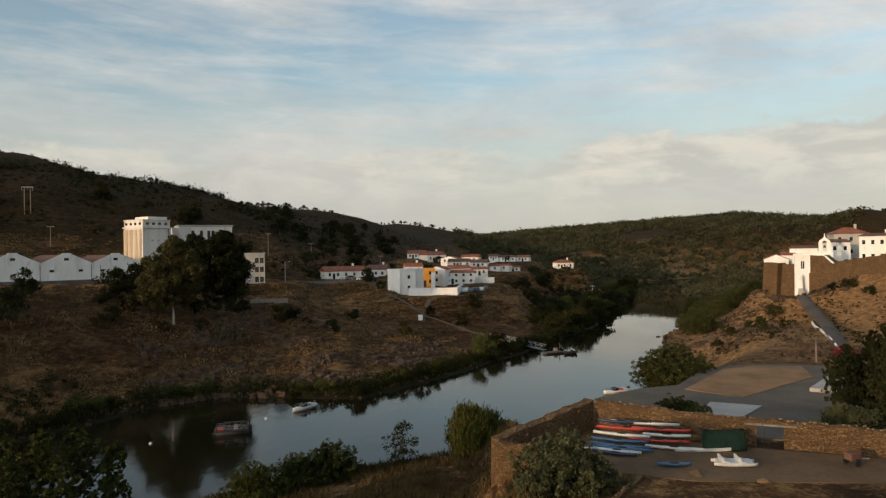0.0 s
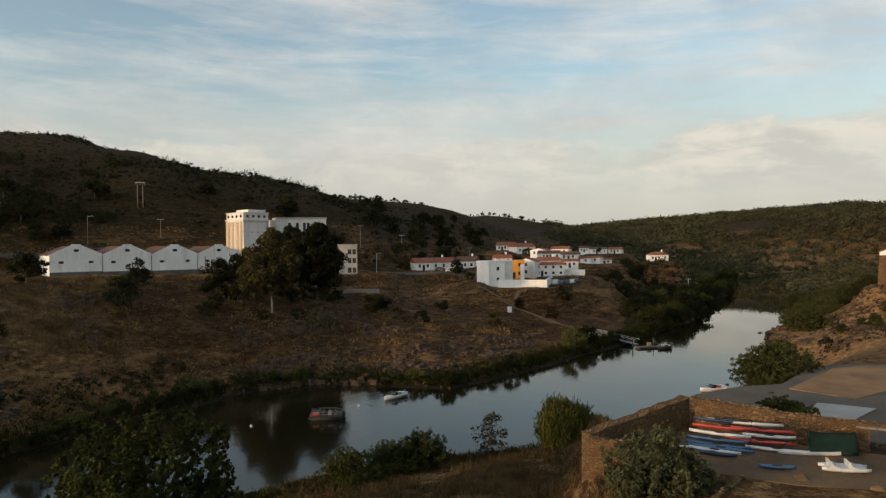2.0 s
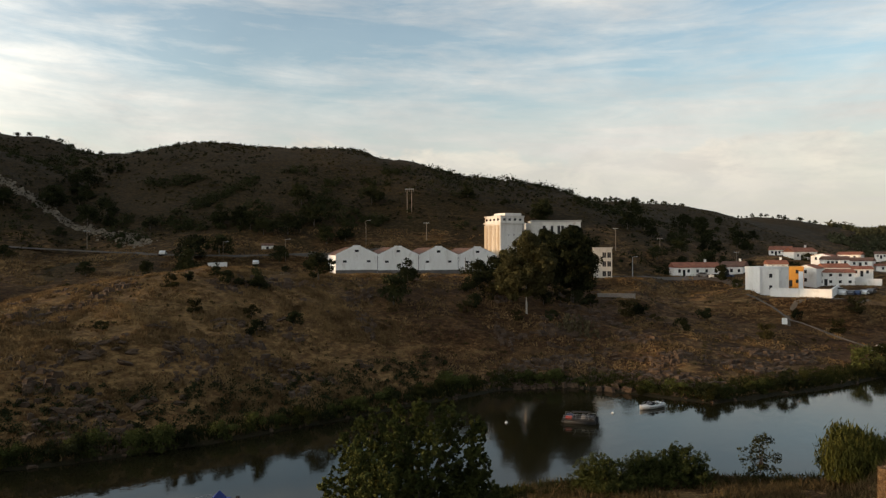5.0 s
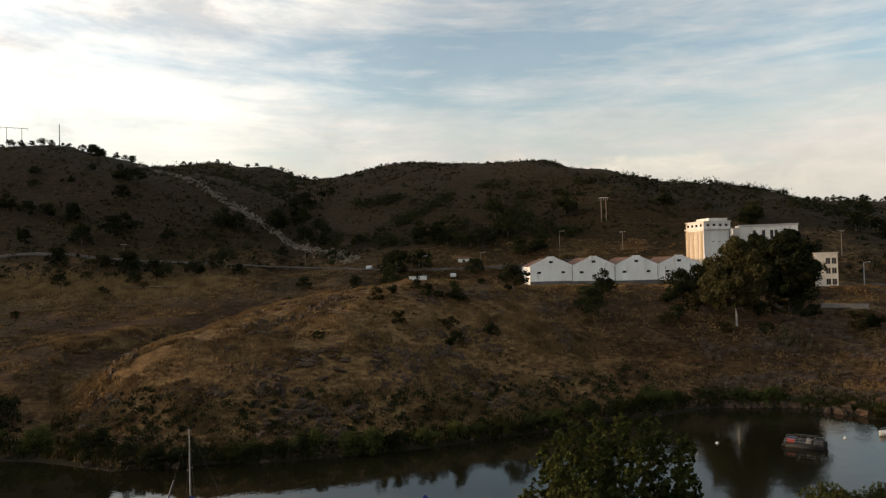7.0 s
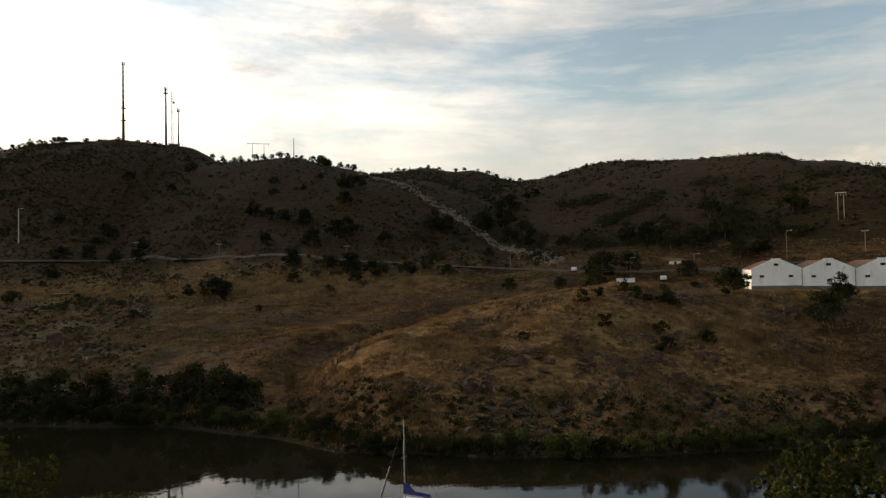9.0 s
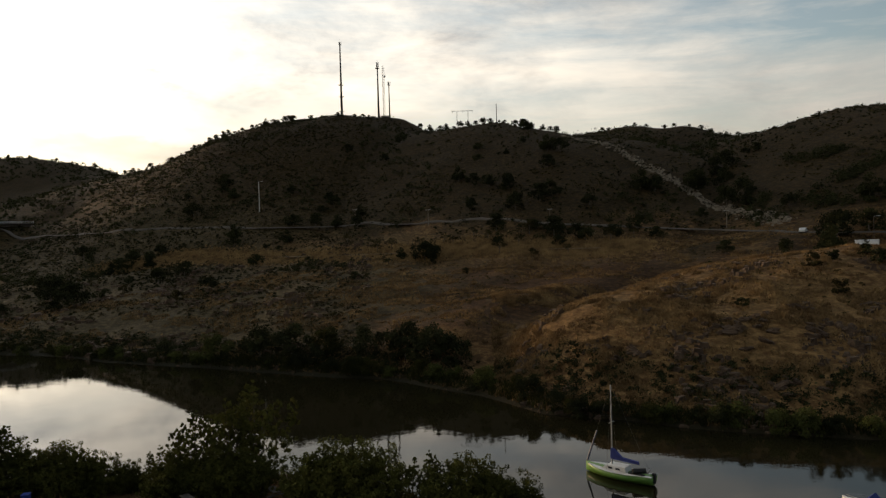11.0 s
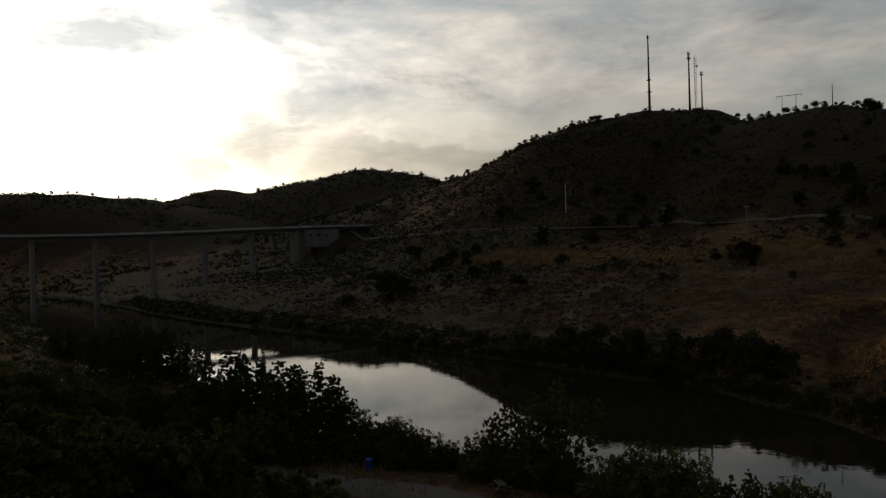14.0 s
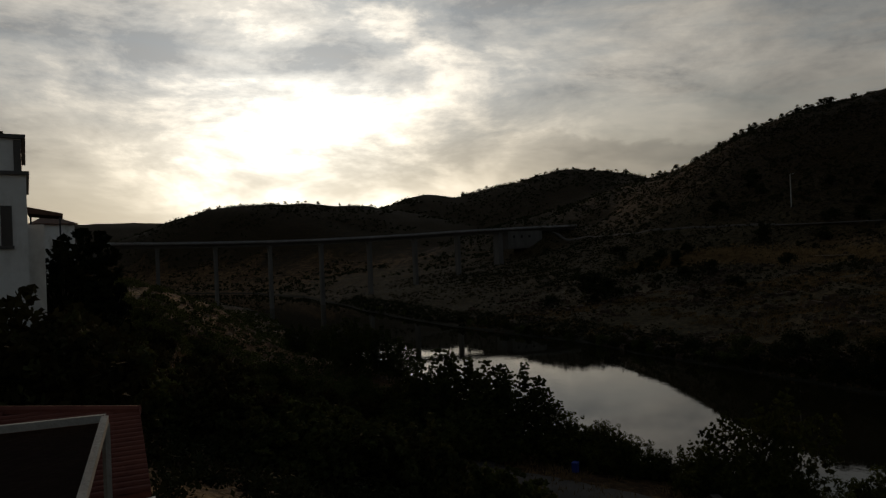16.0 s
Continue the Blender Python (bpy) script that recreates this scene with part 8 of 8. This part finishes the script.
for plant, az, d, s in ((NIGHTBUSH, 109.8, 76, 0.9), (NIGHTBUSH, 107.6, 74, 0.85), (NIGHTBUSH, 105.4, 73, 0.7), (NIGHTBUSH, 103.0, 72, 0.5), (WISPY, 100.6, 70, 0.55), (WISPY, 98.2, 69, 0.9), (WISPY, 95.8, 69, 1.05), (WISPY, 93.6, 70, 1.2), (NIGHTBUSH, 99.6, 67, 0.7), (NIGHTBUSH, 97.0, 67, 0.75), (NIGHTBUSH, 94.4, 66, 0.7), (NIGHTBUSH, 88.0, 61, 0.95), (NIGHTBUSH, 85.2, 60, 1.0), (WISPY, 79.4, 58, 0.65), (NIGHTBUSH, 77.0, 56, 0.9), (NIGHTBUSH, 74.2, 55, 0.8), (NIGHTBUSH, 72.0, 54, 0.6), (ROUNDBUSH, 116.0, 76, 1.0), (ROUNDBUSH, 119.0, 76, 1.0), (ROUNDBUSH, 122.0, 80, 1.1)):
    stand_at(plant, "riverside_bush", az, d, s * 1.3, "dark green bush on the near shore", "bush", "thicket downstream", turn=(az * 71) % 360)
hillside = []
hill_rng = np.random.default_rng(9)
while len(hillside) < 135:
    az, d = hill_rng.uniform(112, 152), hill_rng.uniform(20, 120)
    if az < 122 and (d > 46 or d < 34):
        continue
    if az > 140 and d < 30 or (128 < az < 141 and 62 < d < 105 and hill_rng.random() < 0.25):
        continue
    hillside.append((az, d, hill_rng.uniform(0.8, 1.7)))
for az, d, s in hillside:
    stand_at(SLOPEBUSH[int(d * 7) % 3], "hillside_bush", az, d, s * 0.62, "dark evergreen bush on the steep near slope", "bush", "bushes of the near slope")

# lower path with picnic tables
ribbon("track", [spot(125, 92), spot(118.6, 71), spot(113.7, 65), spot(108.4, 63.5), spot(104.4, 60), spot(97, 54), spot(88, 47)], 6.5, M_ROADDUST, "pale gravel track along the near shore", "track", 0.12, 2.0)
for az, d in ((98.9, 63.2), (92.4, 64.0), (90.2, 58.5)):
    x, y = spot(az, d)
    t = thing("picnic_table", pose(x, y, ground(x, y), 0, 0, az + 20), "weathered wooden picnic table with two benches", "table", "picnic tables")
    part("tabletop", box(bmesh.new(), -0.9, 0.9, -0.38, 0.38, 0.70, 0.76), M_BARK, t)
    for y_ in (-0.72, 0.72):
        part("bench", box(bmesh.new(), -0.9, 0.9, y_ - 0.14, y_ + 0.14, 0.42, 0.47), M_BARK, t)
    for x_ in (-0.6, 0.6):
        part("leg_frame", prism(bmesh.new(), [(-0.75, 0), (-0.62, 0), (-0.2, 0.70), (0.2, 0.70), (0.62, 0), (0.75, 0), (0.3, 0.70), (-0.3, 0.70)], x_ - 0.04, x_ + 0.04), M_BARK, t)
        t.children[-1].matrix_basis = pose(0, 0, 0, 0, 0, 90)
x, y = spot(109.6, 70)
t = thing("waste_bin", pose(x, y, ground(x, y)) @ Matrix.Diagonal((0.62, 0.62, 0.8, 1)), "blue waste container beside the track", "bin")
part("body", prism(bmesh.new(), [(-0.45, 0.1), (0.45, 0.1), (0.55, 1.2), (-0.55, 1.2)], -0.45, 0.45), M_BLUEPAINT, t)
part("lid", box(bmesh.new(), -0.6, 0.6, -0.5, 0.5, 1.2, 1.3), M_BLUEPAINT, t)

# ---- the houses beside the terrace


def tiled_house():
    """A low house with a barrel-tiled lean roof, each tile row in its own courses."""
    x, y = spot(148.6, 12.6)
    t = thing("tiled_house", pose(x, y, 18.2, 0, 0, 146), "low white house with a red barrel-tiled roof", "house")
    w, run, drop, z, skew = 1.06, 2.3, 0.62, 3.5, 1.9
    # local x to the right, y away; the roof falls towards the terrace
    part("wall", box(bmesh.new(), -5.0, w - 0.18, -run + 0.25, 1.2, -1.5, z - drop - 0.15), M_WHITEWASH, t)
    slope_ = math.atan2(drop, run)
    roof = part("roof", slab(bmesh.new(), [(-5.2, -run), (w, -run), (w, 0.0), (-5.2, skew)], -0.1, 0.0), M_SHADEDROOF, t, "red barrel-tiled roof")
    roof.matrix_basis = Matrix.Translation((0, 0, z)) @ Matrix.Rotation(slope_, 4, "X")
    me = bpy.data.meshes.new("tile")
    bm = bmesh.new()
    prev = None
    for k in range(6):
        a = math.pi * k / 5
        ring = [bm.verts.new((0.11 * math.cos(a), 0.0, 0.075 * math.sin(a))), bm.verts.new((0.09 * math.cos(a), 0.40, 0.06 * math.sin(a) + 0.02))]
        if prev:
            bm.faces.new((prev[0], ring[0], ring[1], prev[1]))
        prev = ring
    bm.to_mesh(me)
    bm.free()
    me.materials.append(M_SHADEDROOF)
    for i in range(16):
        for j in range(32):
            if -run + 0.07 + 0.135 * j > skew * 0.375 * i / (w + 5.2):
                break
            shared("tile", me, roof, Matrix.Translation((w - 0.01 - 0.375 * i, -run + 0.07 + 0.135 * j, 0.006 * (i % 2) + 0.004)) @ Matrix.Rotation(radians(90), 4, "Z") @ Matrix.Diagonal((0.62, 1.0, 0.7, 1)))
    part("gutter", rod(bmesh.new(), (-5.0, -run - 0.08, z - drop - 0.08), (w, -run - 0.08, z - drop - 0.08), 0.07, n=8), M_WHITETRIM, t)
    part("downpipe", rod(bmesh.new(), (w - 0.08, -run - 0.02, -1.0), (w - 0.08, -run - 0.02, z - drop - 0.1), 0.05, n=8), M_WHITETRIM, t)
    part("verge_box", box(bmesh.new(), w - 0.28, w + 0.06, -run - 0.05, -run + 0.30, z - drop - 0.62, z - drop - 0.12), M_WHITETRIM, t)
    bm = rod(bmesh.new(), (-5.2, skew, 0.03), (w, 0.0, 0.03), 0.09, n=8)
    part("ridge", bm, M_SHADEDROOF, roof)


tiled_house()
M_AWNING = mottled("dark_brown_awning", col(0.022, 0.012, 0.009), col(0.036, 0.020, 0.015), 1.2, 0.95, spec=0.05)
# white trim greyed down: the awning frame's shade is in the base colour
M_SHADEDTRIM = mottled("shaded_white_frame", col(0.26, 0.24, 0.21), col(0.38, 0.36, 0.32), 2.0, 0.8)


def awning():
    a, b, c = (Vector((*spot(az, d), EYE + d * math.tan(radians(el)))) for az, d, el in ((146.1, 9.0, -10.2), (153.6, 9.4, -10.0), (148.35, 6.3, -16.6)))
    d = c + (b - a) * 1.1
    t = thing("terrace_awning", Matrix(), "white-framed terrace awning with a dark brown cover", "awning")
    bm = bmesh.new()
    vs = [bm.verts.new(p - Vector((0, 0, 0.05))) for p in (a, b, d, c)]
    bm.faces.new(vs)
    bmesh.ops.solidify(bm, geom=bm.faces[:], thickness=0.03)
    part("cover", bm, M_AWNING, t)
    for p, q in ((a, b), (a, c), (c, d)):
        way = (q - p)
        m = Matrix.Translation(p) @ way.to_track_quat("X", "Z").to_matrix().to_4x4()
        part("frame_bar", box(bmesh.new(), 0.055 if p is a and q is c else 0, way.length, -0.035, 0.035, -0.04, 0.04, m), M_SHADEDTRIM, t)
    for p in (a, c):
        part("post", box(bmesh.new(), p.x - 0.03, p.x + 0.03, p.y - 0.03, p.y + 0.03, ground(p.x, p.y) - 0.3, p.z - 0.06), M_SHADEDTRIM, t)


awning()


def tower_house():
    x, y = spot(151.2, 28)
    t = thing("tower_house", pose(x, y, 19.0, 0, 0, 150.5), "tall white town house with dark cornices and a window", "house")
    right, back = 0.42, 7.0
    part("lower_wall", box(bmesh.new(), -6.0, right, 0.0, back, -2, 8.3), M_WHITEWASH, t)
    part("window", box(bmesh.new(), -0.35, -0.02, -0.03, 0.02, 5.9, 7.25), M_WINDOW, t)
    part("window_sill", box(bmesh.new(), -0.75, 0.02, -0.10, -0.031, 5.80, 5.9), M_DARKBASE, t)
    part("cornice", box(bmesh.new(), -6.1, right + 0.10, -0.12, back + 0.1, 8.3, 8.42), M_DARKBASE, t)
    part("upper_wall", box(bmesh.new(), -6.0, right - 0.12, 0.1, back - 0.1, 8.42, 9.55), M_WHITEWASH, t)
    part("corner_strip", box(bmesh.new(), right - 0.34, right - 0.12, 0.05, 0.098, 8.42, 9.5), M_DARKBASE, t)
    part("cornice", box(bmesh.new(), -6.1, right + 0.02, -0.02, back, 9.55, 9.68), M_DARKBASE, t)
    part("roof_plant", box(bmesh.new(), -0.4, -0.2, 0.1, 0.3, 9.68, 9.78), M_OAK, t)
    x, y = spot(149.9, 33)
    t = thing("garden_wall", pose(x, y, 19.0, 0, 0, 149.4), "plain white wall behind the tower house", "wall")
    part("wall", box(bmesh.new(), -0.6, 0.32, 0, 4.0, -2, 6.9), M_WHITEWASH, t)
    x, y = spot(149.2, 60)
    t = thing("garden_pavilion", pose(x, y, 20.0, 0, 0, 148.6), "open garden roof on thin posts", "pavilion")
    part("roof", prism(bmesh.new(), [(-1.2, 8.3), (1.1, 8.1), (1.1, 8.3), (-1.2, 8.8)], 0, 4), M_OLDROOF, t)
    for x_ in (-1.0, 0.9):
        part("post", box(bmesh.new(), x_ - 0.06, x_ + 0.06, 0.2, 0.32, -1, 8.15), M_DARKSTEEL, t)
    x, y = spot(148.2, 90)
    house(148.6, 90, 3.8, 24.0, 5.2, 1.1, 6, 6, "hip", label="pale house with a tiled hipped roof on the crest", windows=1, door=False, roof_mat=M_OLDROOF)
    x, y = spot(147.9, 62)
    t = thing("gate_pier", pose(x, y, ground(x, y), 0, 0, 148), "white rounded gate pier beside the steps", "pier")
    part("pier", prism(bmesh.new(), [(-0.75, -0.8), (0.45, -0.8), (0.5, 2.3), (0.3, 2.5), (-0.2, 2.4), (-0.75, 0.6)], 0, 0.5), M_WHITEWASH, t)
    x, y = spot(147.2, 58)
    t = thing("stone_steps", pose(x, y, ground(x, y), 0, 0, 147), "pale stone steps on the dark slope", "steps")
    for k in range(3):
        part("step", box(bmesh.new(), -1.6 + 0.3 * k, 1.4, -1.0 + 0.5 * k, -0.5 + 0.5 * k, -0.5, 0.18 * (k + 1)), M_SLAB, t)


tower_house()
for az, d, s in ((147.6, 70, 2.0), (146.6, 74, 1.9), (148.6, 66, 1.8), (145.8, 80, 1.5), (147.0, 55, 1.6), (149.4, 48, 1.9), (150.6, 30, 1.5), (150.0, 24, 1.2), (148.8, 30, 1.3), (147.0, 40, 1.5), (145.0, 46, 1.4)):
    stand_at(SLOPEBUSH[int(d) % 3], "garden_tree", az, d, s * 0.85, "dark leafy garden tree on the crest", "tree", "bushes of the near slope")
stand_at(CRESTTREE, "garden_tree", 147.0, 60, 1.0, "tall dark leafy tree on the crest beside the houses", "tree", "bushes of the near slope", turn=20)
stand_at(CRESTTREE, "garden_tree", 148.3, 57, 0.8, "dark leafy tree below the pale house", "tree", "bushes of the near slope", turn=120)
stand_at(CRESTTREE, "garden_tree", 145.4, 58, 0.72, "dark leafy tree on the steep near slope", "tree", "bushes of the near slope", turn=220)
for az, d, s in ((151.2, 24, 1.25), (150.2, 25, 1.15), (149.2, 26, 1.05), (148.2, 34, 1.2), (152.0, 22, 1.2)):
    stand_at(SLOPEBUSH[int(d) % 3], "garden_bush", az, d, s, "dark bush at the foot of the tall white house", "bush", "bushes of the near slope")
